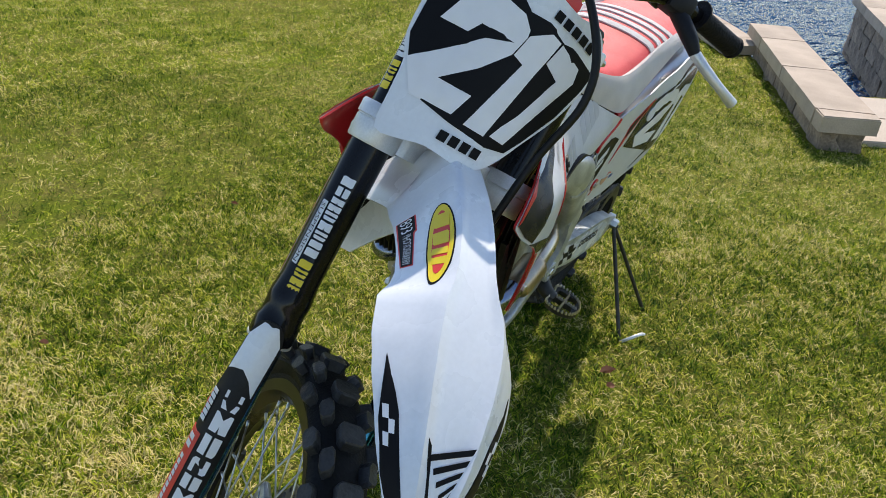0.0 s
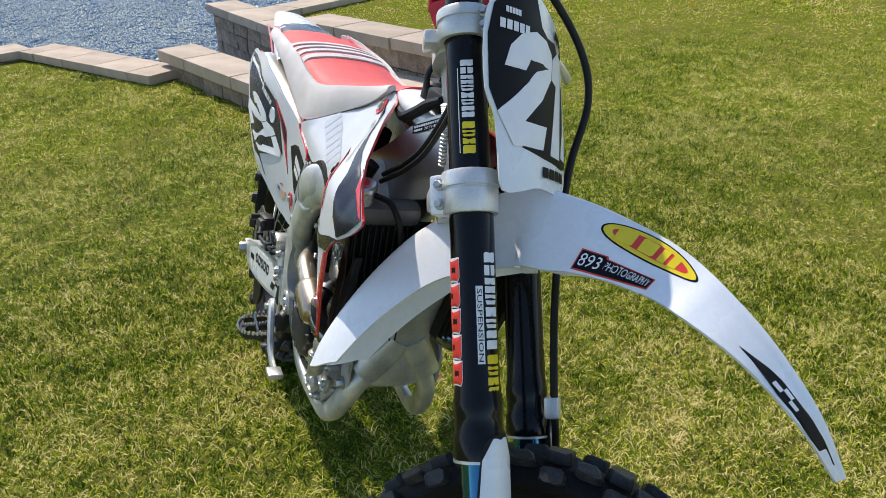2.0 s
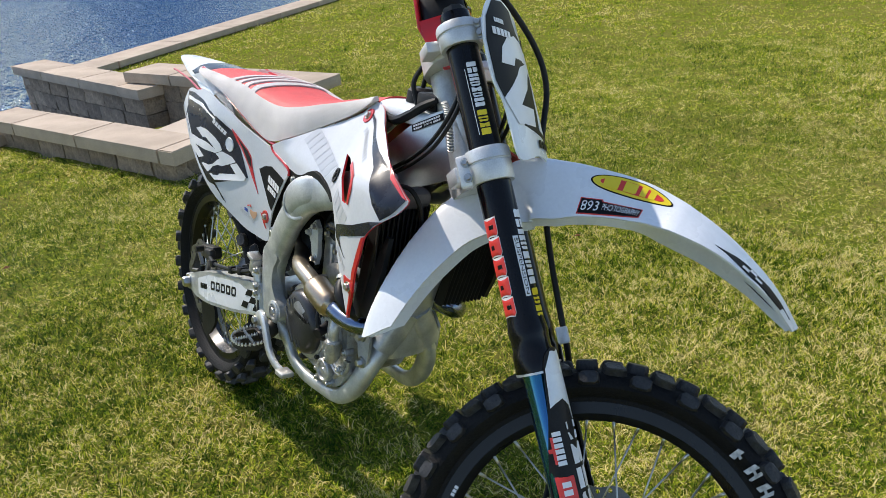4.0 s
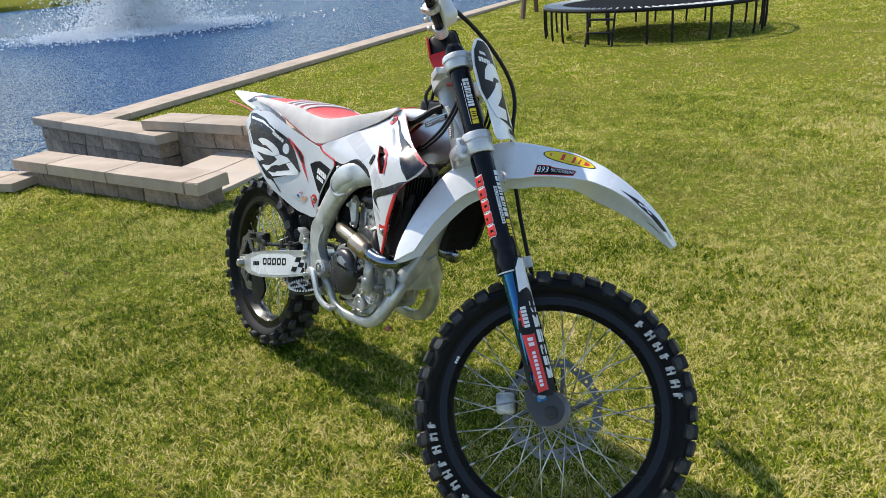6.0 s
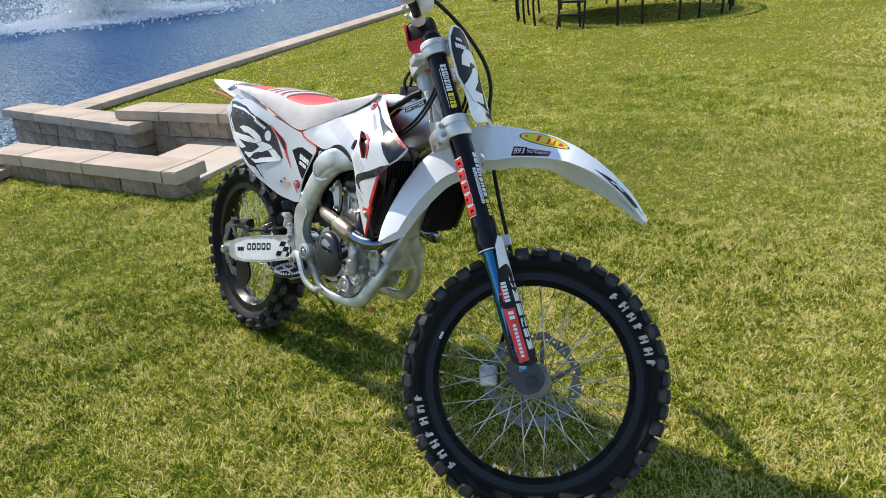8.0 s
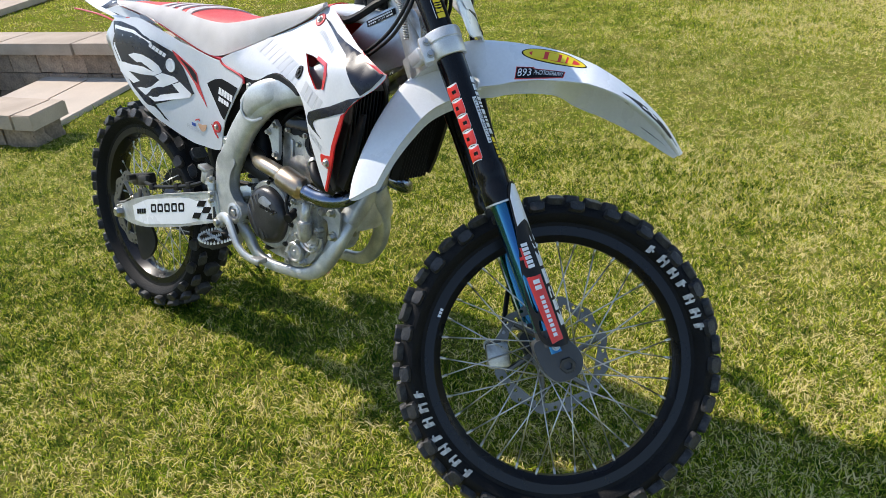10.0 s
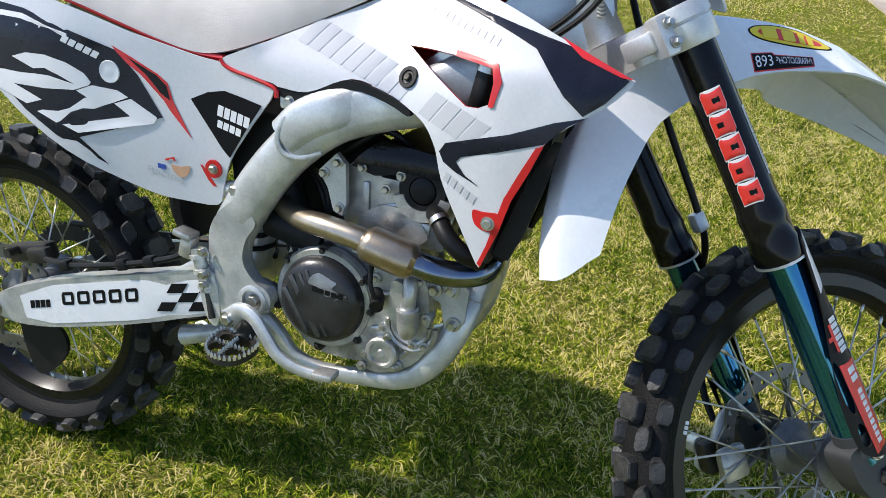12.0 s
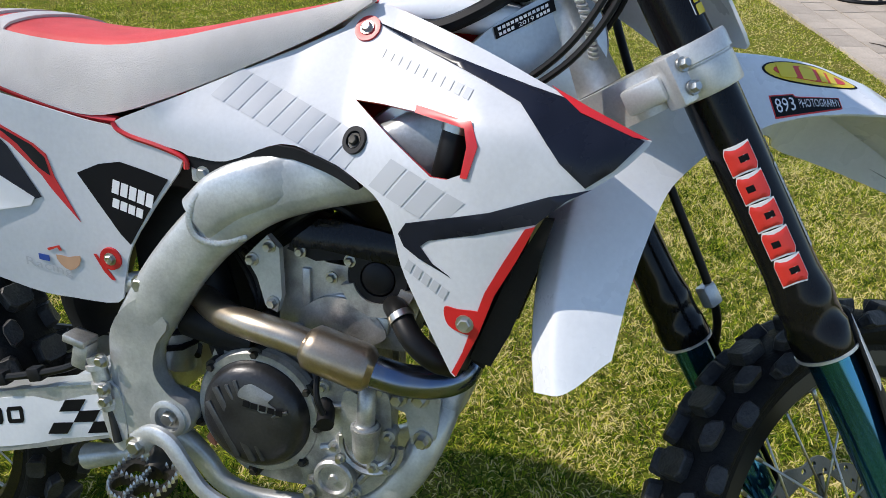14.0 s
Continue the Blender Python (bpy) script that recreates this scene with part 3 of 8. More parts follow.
def block_row(parent, d0, n0, d1, n1, z0, h, depth, lengths, mat, rough, name):
    """Lays blocks end to end from (d0, n0) to (d1, n1), their face on that line and their body to its left."""
    a, b = Vector((d0, n0)), Vector((d1, n1))
    way = (b - a).normalized()
    left = Vector((-way.y, way.x))
    pos, L = 0.0, (b - a).length
    kinds = {}
    first = True
    while pos < L - 0.02:
        k = stone_rng.choice(lengths)
        if first:
            k *= stone_rng.uniform(0.5, 1)
            first = False
        k = min(k, L - pos)
        if L - pos - k < 0.1:
            k = L - pos
        key = round(k, 2)
        if key not in kinds:
            kinds[key] = stone_mesh(name, (key - 0.006, depth, h - 0.004), rough, mat, 0.012)
        c = a + way * (pos + k / 2) + left * (depth / 2 + stone_rng.uniform(-0.004, 0.006))
        x, y = (dn if IN_KERB_FRAME else sn)(c.x, c.y)
        ob = new(name, kinds[key])
        ob.parent = parent
        ex = DX if IN_KERB_FRAME else SX
        ang = math.degrees(math.atan2(way.y, way.x)) + math.degrees(math.atan2(ex.y, ex.x))
        ob.matrix_local = pose(x, y, z0 + h / 2, 0, 0, ang + stone_rng.uniform(-0.4, 0.4))
        pos += k


def wall(name, label, category="wall"):
    return tagged(new(name), label, category, kind="structure")


CAPT = 0.088
TOP = 0.102     # top of the cap stones
bench = wall("wall_bench", "low tan stone seat wall with smooth cap stones by the pond", "stone wall")
for i in range(2):
    block_row(bench, -4.05, 1.40, -2.0, 1.40, TOP - CAPT - 0.31 + i * 0.155, 0.155, 0.22, (0.3, 0.42, 0.36), STONE, 0.012, "block")
    block_row(bench, -2.0, 1.405, -2.02, 1.62, TOP - CAPT - 0.31 + i * 0.155, 0.155, 0.2, (0.3,), STONE, 0.010, "block")
block_row(bench, -4.22, 1.36, -2.08, 1.36, TOP - CAPT, CAPT, 0.31, (0.62, 0.78, 0.7), CAP, 0.003, "cap_stone")


def slab_piece(parent, corners, z, h, mat, name, label=""):
    bm = bmesh.new()
    top = [bm.verts.new((*sn(d, n), z)) for d, n in corners]
    bot = [bm.verts.new((*sn(d, n), z - h)) for d, n in corners]
    bm.faces.new(top)
    bm.faces.new(bot[::-1])
    for i in range(len(top)):
        j = (i + 1) % len(top)
        bm.faces.new((top[i], bot[i], bot[j], top[j]))
    bmesh.ops.recalc_face_normals(bm, faces=bm.faces)
    bmesh.ops.bevel(bm, geom=[e for e in bm.edges if e.verts[0] in top and e.verts[1] in top], offset=0.006, segments=2, affect='EDGES')
    return part(name, bm, mat, parent, label, smooth=False)


slab_piece(bench, ((-2.074, 1.36), (-1.94, 1.365), (-1.975, 1.665), (-2.074, 1.67)), TOP, CAPT, CAP, "cap_stone")
landing = wall("pavement", "pale concrete slabs at the edge of the lawn", "paving")
slab_piece(landing, ((-2.14, 1.67), (-2.29, 2.6), (-2.72, 2.6), (-2.56, 1.67)), -0.07, 0.09, SLAB, "paving_slab")
slab_piece(landing, ((-2.565, 1.67), (-2.725, 2.6), (-3.17, 2.7), (-3.0, 1.67)), -0.07, 0.09, SLAB, "paving_slab")
slab_piece(landing, ((-2.29, 2.606), (-2.34, 2.82), (-3.19, 2.82), (-3.17, 2.706), (-2.72, 2.606)), -0.07, 0.09, SLAB, "paving_slab")

tall = wall("wall_pond_side", "tan split-face retaining wall with cap stones", "stone wall")
for i in range(4):
    block_row(tall, -6.08, tall_line(-6.08) + 0.05, -3.72, tall_line(-3.72) + 0.05, TOP - CAPT - 0.58 + i * 0.145, 0.145, 0.24, (0.26, 0.36, 0.22), STONE, 0.013, "block")
block_row(tall, -6.16, tall_line(-6.16), -3.67, tall_line(-3.67), TOP - CAPT, CAPT, 0.34, (0.62, 0.78, 0.7), CAP, 0.004, "cap_stone")
back = wall("wall_lawn_side", "tan split-face retaining wall beside the landing slabs", "stone wall")
for i in range(4):
    block_row(back, -3.66, back_line(-3.66) + 0.05, -2.10, back_line(-2.10) + 0.05, TOP - 0.58 + i * 0.145, 0.145, 0.26, (0.26, 0.36, 0.22), STONE, 0.013, "block")
block_row(back, -4.05, back_line(-4.05), -2.02, back_line(-2.02), TOP + 0.004, CAPT, 0.37, (0.62, 0.78, 0.7), CAP, 0.004, "cap_stone")

low = wall("wall_low", "low tan stone edging wall along the pond", "stone wall")
for a, b in (((-5.74, 0.72), (-3.95, 1.18)), ((-5.37, -4.5), (-5.74, 0.72))):
    block_row(low, *a, *b, -0.26, 0.17, 0.22, (0.3, 0.42, 0.24), STONE, 0.006, "block")
block_row(low, -5.77, 0.68, -3.9, 1.15, -0.09, 0.072, 0.36, (0.5, 0.6, 0.46), CAP, 0.003, "cap_stone")
block_row(low, -5.33, -4.5, -5.72, 0.80, -0.086, 0.072, 0.40, (0.5, 0.6, 0.46), CAP, 0.003, "cap_stone")

kerb = wall("kerb", "long straight tan stone kerb between lawn and pond", "kerb")
IN_KERB_FRAME = True
block_row(kerb, KERB_D, 3.9, KERB_D, 24.0, -0.2, 0.11, 0.4, (0.6, 0.7), STONE, 0.005, "block")
block_row(kerb, KERB_D + 0.03, 3.9, KERB_D + 0.03, 24.0, -0.09, 0.07, 0.46, (0.9, 1.1, 1.0), CAP, 0.003, "cap_stone")

# paved drive, each paver laid singly
drive = tagged(new("pavement_drive"), "paved drive of tumbled tan pavers", "paving", kind="structure")
q = (PAVE_B - PAVE_A).normalized()
side = Vector((-q.y, q.x))
if side.x < 0:
    side = -side
paver_rng = random.Random(4)
kinds = [stone_mesh("paver", (L, 0.148, 0.06), 0.0022, PAVER, 0.006) for L in (0.222, 0.148, 0.298)]
base = bmesh.new()
c0 = PAVE_A - q * 5
base.faces.new([base.verts.new((*(c0 + q * s + side * w), 0.012)) for s, w in ((0, 0.0), (8.4, 0.0), (8.4, 6), (0, 6))])
bmesh.ops.recalc_face_normals(base, faces=base.faces)
part("joint_sand", base, material("joint_sand", (0.30, 0.25, 0.185), 0.95, fine=0.2), drive, smooth=False)
pang = math.degrees(math.atan2(q.y, q.x))
field_v, field_f = [], []
for r in range(38):
    s = paver_rng.uniform(0, 0.2)
    while s < 8.2:
        k = paver_rng.choice((0, 0, 1, 2))
        L = (0.222, 0.148, 0.298)[k]
        p = c0 + q * (s + L / 2) + side * (0.075 + r * 0.153)
        if r < 18 and 1.3 < p.y < 7.2 and (r < 3 or p.y > 2.6):
            ob = new("paver", kinds[k])
            ob.parent = drive
            ob.matrix_local = pose(p.x, p.y, -0.006 + paver_rng.uniform(-0.002, 0.002), paver_rng.uniform(-0.4, 0.4), 0, pang + paver_rng.uniform(-0.5, 0.5))
        else:
            o, z = len(field_v), 0.024 + paver_rng.uniform(-0.002, 0.002)
            a, c = q * (L / 2 - 0.002), side * 0.073
            field_v += [(*(p + i * a + j * c), h) for h in (0.0, z) for i, j in ((-1, -1), (1, -1), (1, 1), (-1, 1))]
            field_f += [[o + n for n in f] for f in ((4, 5, 6, 7), (0, 1, 5, 4), (1, 2, 6, 5), (2, 3, 7, 6), (3, 0, 4, 7))]
        s += L + 0.005
field = bpy.data.meshes.new("paver_field")
field.from_pydata(field_v, [], field_f)
field.materials.append(material("tumbled_paver_field", (0.47, 0.395, 0.315), 0.88, vary=0.15, scale=7, fine=0.14, fine_scale=110, bump=0.5, island=0.14))
rest = new("paver_field", field)
rest.parent = drive
tagged(rest, "pavers of the drive further off", kind="stuff")

# far bank and trees beyond the pond
tree_rng = random.Random(3)


def tree(x, y, h, spread):
    root = tagged(new("tree"), "dark green leafy tree on the far bank of the pond", "tree", group="trees on the far bank")
    root.location = (x, y, -0.1)
    trunk = tube([(0, 0, 0), (0.1, 0.05, h * 0.3), (0, 0.1, h * 0.6), (0.1, 0, h * 0.9)], [0.28, 0.2, 0.14, 0.03], 8)
    for k in range(7):
        a = k * 2.4
        z = h * (0.3 + 0.08 * k)
        join(trunk, tube([(0.05, 0.05, z), (math.cos(a) * spread * 0.4, math.sin(a) * spread * 0.4, z + h * 0.1), (math.cos(a) * spread * 0.8, math.sin(a) * spread * 0.8, z + h * 0.16)], [0.09, 0.06, 0.02], 5, 3))
    part("trunk", trunk, BARK, root)
    bm = bmesh.new()
    centres = [(tree_rng.gauss(0, spread * 0.5), tree_rng.gauss(0, spread * 0.5), h * tree_rng.uniform(0.3, 1.0)) for _ in range(46)]
    for _ in range(2600):
        c = Vector(tree_rng.choice(centres)) + Vector((tree_rng.gauss(0, 0.6), tree_rng.gauss(0, 0.6), tree_rng.gauss(0, 0.5)))
        u = Vector((tree_rng.gauss(0, 1), tree_rng.gauss(0, 1), tree_rng.gauss(0, 1))).normalized() * tree_rng.uniform(0.12, 0.3)
        v = u.orthogonal() * tree_rng.uniform(0.5, 0.9)
        bm.faces.new([bm.verts.new(c - u), bm.verts.new(c + v), bm.verts.new(c + u), bm.verts.new(c - v)])
    part("crown", bm, LEAVES, root, smooth=False)
    return root


trees = [tree(*dn(-78, 4), 13, 4.5), tree(*dn(-80, 30), 10, 4)]
for i in range(16):
    d, n = -78 - tree_rng.uniform(0, 9), -62 + i * 11 + tree_rng.uniform(-3, 3)
    copy_thing(trees[i % 2], pose(*dn(d, n), -0.1, 0, 0, tree_rng.uniform(0, 360)))

# ---- the dirt bike; x ahead, y to its left, z up in its own frame ----
bike = tagged(new("dirt_bike"), "white and red motocross bike leaning on a thin steel stand", "motorcycle")
bike.matrix_world = pose(-0.019, 0.039, 0, -12.85, 0, 0.38)
RAKE, STEER = radians(30.92), radians(44.0)
R_FRONT, R_REAR, BASE = 0.345, 0.335, 1.498
AXIS = Vector((-math.sin(RAKE), 0, math.cos(RAKE)))
FWD = Vector((math.cos(RAKE), 0, math.sin(RAKE)))
STEER_AT = Vector((BASE, 0, R_FRONT)) - FWD * 0.057
_t = Matrix.Rotation(STEER, 3, AXIS)
_f, _l = _t @ FWD, _t @ Vector((0, 1, 0))
# the fork's frame: x ahead of the steering axis, y left, z up along it from the axle
FORK = Matrix(((_f.x, _l.x, AXIS.x, STEER_AT.x), (_f.y, _l.y, AXIS.y, STEER_AT.y), (_f.z, _l.z, AXIS.z, STEER_AT.z), (0, 0, 0, 1)))


def fpart(name, bm, mat, parent, label="", **k):
    bm.transform(FORK)
    return part(name, bm, mat, parent, label, **k)


def hold(name, parent, label="", at=None):
    """An empty that gathers the pieces of one part."""
    ob = new(name)
    ob.parent = parent
    return tagged(ob, label)


# wheels: axis along y, centre at the origin, placed by m
def tyre_mesh(R, rim, half, pitch, rows):
    hk = rows[0][4]
    top = R - hk
    rc = (top + rim) / 2 + 0.004
    hr = top - rc
    prof = []
    for k in range(-13, 14):
        a = radians(k * 10)
        y = half * math.copysign(abs(math.sin(a)) ** 0.8, math.sin(a)) * (1 if abs(k) < 10 else 1 - 0.05 * (abs(k) - 9))
        prof.append((rc + hr * math.cos(a), y))
    prof = [(rim - 0.006, -half * 0.55)] + prof + [(rim - 0.006, half * 0.55)]
    bm = lathe(prof, 84, pose(0, 0, 0, -90, 0, 0))

    def at(theta, s, h):
        a = s * math.pi / 2
        y = (half + h * 0.85) * math.copysign(abs(math.sin(a)) ** 0.8, math.sin(a))
        r = rc + (hr + h) * math.cos(a)
        return Vector((r * math.cos(theta), y, r * math.sin(theta)))

    # eight-sided knobs with worn rims, a few variants for each row
    step = 2 * math.pi / pitch
    knob_rng = random.Random(pitch)
    knobs = []
    for j, (off, s0, s1, dt, h) in enumerate(rows):
        for sgn in ((1,) if s0 < 0 else (-1, 1)):
            a, b = (s0, s1) if s0 < 0 else (s0 * sgn, s1 * sgn)
            c, w, hw = (a + b) / 2, dt / 2, (b - a) / 2
            turn = 0.22 * sgn * (1 if j == 1 else 0)
            kinds = []
            for variant in range(4):
                km = bmesh.new()
                rings = []
                worn = [knob_rng.uniform(0.90, 1.0) for _ in range(8)]
                for grow, deep in ((1.16, None), (1.0, 0.86), (0.90, 1.0)):
                    ring = []
                    for (tt, ss), wear in zip(((-1, -0.6), (-0.6, -1), (0.6, -1), (1, -0.6), (1, 0.6), (0.6, 1), (-0.6, 1), (-1, 0.6)), worn):
                        ring.append(km.verts.new(at((tt * w + turn * ss * w) * grow, c + ss * hw * grow, -0.002 if deep is None else h * deep * wear)))
                    rings.append(ring)
                km.faces.new(rings[2])
                for lo, hi in zip(rings, rings[1:]):
                    for q in range(8):
                        km.faces.new((lo[q], lo[(q + 1) % 8], hi[(q + 1) % 8], hi[q]))
                bmesh.ops.recalc_face_normals(km, faces=km.faces)
                me = bpy.data.meshes.new("tyre_knob")
                km.to_mesh(me)
                km.free()
                me.materials.append(KNOB_RUBBER)
                kinds.append(me)
            knobs += [(kinds[knob_rng.randrange(4)], (i + off + knob_rng.uniform(-0.04, 0.04)) * step) for i in range(pitch)]
    return bm, knobs


def rim_mesh(rim, half):
    o = [(rim + 0.010, -half), (rim + 0.010, -half + 0.004), (rim - 0.004, -half + 0.007), (rim - 0.010, -half + 0.016), (rim - 0.018, -0.006), (rim - 0.018, 0.006),
         (rim - 0.010, half - 0.016), (rim - 0.004, half - 0.007), (rim + 0.010, half - 0.004), (rim + 0.010, half), (rim - 0.009, half - 0.001), (rim - 0.016, half - 0.012), (rim - 0.023, 0.008), (rim - 0.023, -0.008), (rim - 0.016, -half + 0.012), (rim - 0.009, -half + 0.001)]
    return lathe(o, 96, pose(0, 0, 0, -90, 0, 0), closed=True)


def spoke_mesh(r0, y0, a0, r1, y1, a1):
    p0 = Vector((r0 * math.cos(a0), y0, r0 * math.sin(a0)))
    p1 = Vector((r1 * math.cos(a1), y1, r1 * math.sin(a1)))
    bm = rod(p0, p1, 0.0017, 6)
    n = (p0 - p1).normalized()
    return join(bm, rod(p1 - n * 0.004, p1 + n * 0.016, 0.0036, 6, 0.0028))


def wave_disc(r_out, r_in, n, thick, m):
    outer = [((r_out + 0.0045 * math.cos(n * a)) * math.cos(a), (r_out + 0.0045 * math.cos(n * a)) * math.sin(a)) for a in (2 * math.pi * k / (n * 8) for k in range(n * 8))]
    inner = [((r_in + 0.004 * math.cos(6 * a)) * math.cos(a), (r_in + 0.004 * math.cos(6 * a)) * math.sin(a)) for a in (2 * math.pi * k / 48 for k in range(48))]
    holes = [inner]
    for k in range(n * 3):
        a = 2 * math.pi * (k + 0.5) / (n * 3)
        r = r_in + (r_out - r_in) * (0.30, 0.52, 0.74)[k % 3]
        holes.append(disc2d(r * math.cos(a), r * math.sin(a), 0.0044, 8))
    bm = sheet(outer, lambda a, b: (a, b, thick / 2), lambda a, b: (0, 0, 1), thick, 0.5, holes)
    bm.transform(m)
    arms = []
    for k in range(6):
        a = 2 * math.pi * k / 6
        arm = rod((r_in * 1.02 * math.cos(a), r_in * 1.02 * math.sin(a), 0), (0.045 * math.cos(a + 0.3), 0.045 * math.sin(a + 0.3), 0), 0.006, 6)
        arm.transform(m)
        arms.append(arm)
    return bm, arms


def wheel(name, m, R, rim, half, pitch, rows, hub_r, hub_w, side, disc, label):
    w = hold(name, bike, label)
    w.matrix_local = m
    carcass, knobs = tyre_mesh(R, rim, half, pitch, rows)
    part("tyre", carcass, RUBBER, w, "knobbly black off-road tyre", angle=30)
    for me, turn in knobs:
        knob = new("tyre_knob", me)
        knob.parent = w
        knob.matrix_local = pose(0, 0, 0, 0, -math.degrees(turn), 0)
    part("rim", rim_mesh(rim, half * 0.62), RIM_BLACK, w, "black anodised rim", angle=25)
    hub = lathe([(0, -hub_w), (0.012, -hub_w), (0.02, -hub_w + 0.004), (hub_r, -hub_w + 0.012), (hub_r, -hub_w + 0.02), (hub_r * 0.62, -hub_w + 0.034), (hub_r * 0.55, 0), (hub_r * 0.62, hub_w - 0.034), (hub_r, hub_w - 0.02), (hub_r, hub_w - 0.012), (0.02, hub_w - 0.004), (0.012, hub_w), (0, hub_w)], 36, pose(0, 0, 0, -90, 0, 0))
    part("hub", hub, HUB_GREY, w, "dull cast hub")
    kinds = []
    for k, (sg, off) in enumerate(((-1, 1), (-1, -1), (1, 1), (1, -1))):
        a0 = off * radians(50)
        bm = spoke_mesh(hub_r * 0.95, sg * (hub_w - 0.016 - 0.004 * (off > 0)), a0, rim - 0.02, sg * 0.006, 0)
        me = bpy.data.meshes.new("spoke")
        for f in bm.faces:
            f.smooth = True
        bm.to_mesh(me)
        bm.free()
        me.materials.append(STEEL)
        kinds.append(me)
    for i in range(9):
        for k in range(4):
            s = new("spoke", kinds[k])
            s.parent = w
            s.matrix_local = pose(0, 0, 0, 0, i * 40 + (0, 10, 20, 30)[k], 0)
    for arm in disc[1]:
        part("disc_arm", arm, DISC_STEEL, w)
    part("brake_disc", disc[0], DISC_STEEL, w, "drilled wave brake disc", smooth=False)
    return w


ROWS_F = ((0.5, -0.17, 0.17, 0.100, 0.0165), (0.0, 0.23, 0.50, 0.098, 0.0165), (0.47, 0.56, 0.88, 0.098, 0.0175))
front_wheel = wheel("front_wheel", FORK @ pose(0.057, 0, 0), R_FRONT + 0.002, 0.268, 0.043, 25, ROWS_F, 0.045, 0.062, 1,
                    wave_disc(0.126, 0.103, 12, 0.004, pose(0, 0.062, 0, -90, 0, 0)), "spoked front wheel turned to full lock")
ROWS_R = ((0.5, -0.17, 0.17, 0.115, 0.019), (0.0, 0.23, 0.50, 0.110, 0.019), (0.47, 0.56, 0.92, 0.105, 0.0195))
wheel("rear_wheel", pose(0, 0, R_REAR), R_REAR, 0.243, 0.054, 22, ROWS_R, 0.05, 0.07, -1,
                   wave_disc(0.118, 0.088, 10, 0.004, pose(0, -0.078, 0, -90, 0, 0)), "spoked rear wheel with drilled disc")

# sprocket and chain on the left
sp = lathe([(0.07, -0.003), (0.105, -0.003), (0.105, 0.003), (0.07, 0.003)], 48, pose(0, 0.085, R_REAR, -90, 0, 0), closed=True)
for k in range(48):
    a = 2 * math.pi * k / 48
    join(sp, box((0.108 * math.cos(a), 0.085, R_REAR + 0.108 * math.sin(a)), (0.006, 0.005, 0.006), 0, (0, -math.degrees(a), 0)))
part("sprocket", sp, GREASE, bike, smooth=False)
chain = tube([(0.0, 0.085, R_REAR + 0.11), (0.3, 0.085, R_REAR + 0.13), (0.62, 0.085, R_REAR + 0.16), (0.66, 0.085, R_REAR + 0.12), (0.6, 0.085, R_REAR + 0.075), (0.3, 0.085, R_REAR - 0.05), (0.0, 0.085, R_REAR - 0.11)], 0.007, 6, 8)
part("chain", chain, GREASE, bike, "greasy drive chain")

# swingarm
SA = rounded([(-0.012, 0.336), (0.03, 0.372), (0.16, 0.420), (0.34, 0.466), (0.47, 0.497), (0.55, 0.50), (0.62, 0.48), (0.60, 0.44), (0.49, 0.418), (0.33, 0.368), (0.15, 0.322), (0.04, 0.312)], 4)
swing = hold("swingarm", bike, "white-decalled aluminium swingarm")
for s in (-1, 1):
    def sa_surf(a, b, s=s):
        return (a, s * (0.122 - 0.02 * max(0, a - 0.42) * 3), b)
    part("arm", sheet(SA, sa_surf, lambda a, b, s=s: (0, s, 0), 0.036, 0.03), ALLOY, swing)
    wrap = [(0.075, 0.372), (0.16, 0.410), (0.34, 0.456), (0.50, 0.487), (0.495, 0.425), (0.33, 0.376), (0.15, 0.330), (0.085, 0.328)]
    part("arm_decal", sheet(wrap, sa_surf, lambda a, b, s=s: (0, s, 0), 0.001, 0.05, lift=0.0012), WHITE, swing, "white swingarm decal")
    m2 = (lambda u, v: (0.178 + 0.185 * u, 0.374 + 0.047 * u + 0.026 * v)) if s < 0 else (lambda u, v: (0.365 - 0.18 * u, 0.424 - 0.046 * u + 0.022 * v))
    for k in range(5):
        x0, x1 = k / 5 + 0.01, k / 5 + 0.165
        tile = [m2(*q) for q in ((x0 + 0.015, 0), (x1 - 0.015, 0), (x1, 0.2), (x1, 0.8), (x1 - 0.015, 1), (x0 + 0.015, 1), (x0, 0.8), (x0, 0.2))]
        slot = [m2(*q) for q in ((x0 + 0.035, 0.24), (x1 - 0.035, 0.24), (x1 - 0.035, 0.76), (x0 + 0.035, 0.76))]
        part("arm_print", sheet(tile, sa_surf, lambda a, b, s=s: (0, s, 0), 0.0006, 0.05, [slot], lift=0.002), BLACK_DECAL, swing)
    for bar in bars(0, 0, 1, 1, 4, 0, 0.2):
        part("arm_print", many_sheets([[m2(-0.42 + 0.28 * q[0], -0.10 + 0.6 * q[1]) for q in bar]], sa_surf, lambda a, b, s=s: (0, s, 0), 0.002), BLACK_DECAL, swing)
    ck = affine(((0, 0), (3, 0), (0, 3)), ((0.395, 0.409), (0.492, 0.428), (0.43, 0.468)))
    sq = [[ck(i + x, j + y) for x, y in ((0, 0), (1, 0), (1, 1), (0, 1))] for i in range(3) for j in range(3) if (i + j) % 2 == 0]
    part("arm_check", many_sheets(sq, sa_surf, lambda a, b, s=s: (0, s, 0), 0.0021), BLACK_DECAL, swing, "black chequered print")
part("cross_member", box((0.46, 0, 0.45), (0.1, 0.2, 0.07), 0.012), ALLOY, swing)
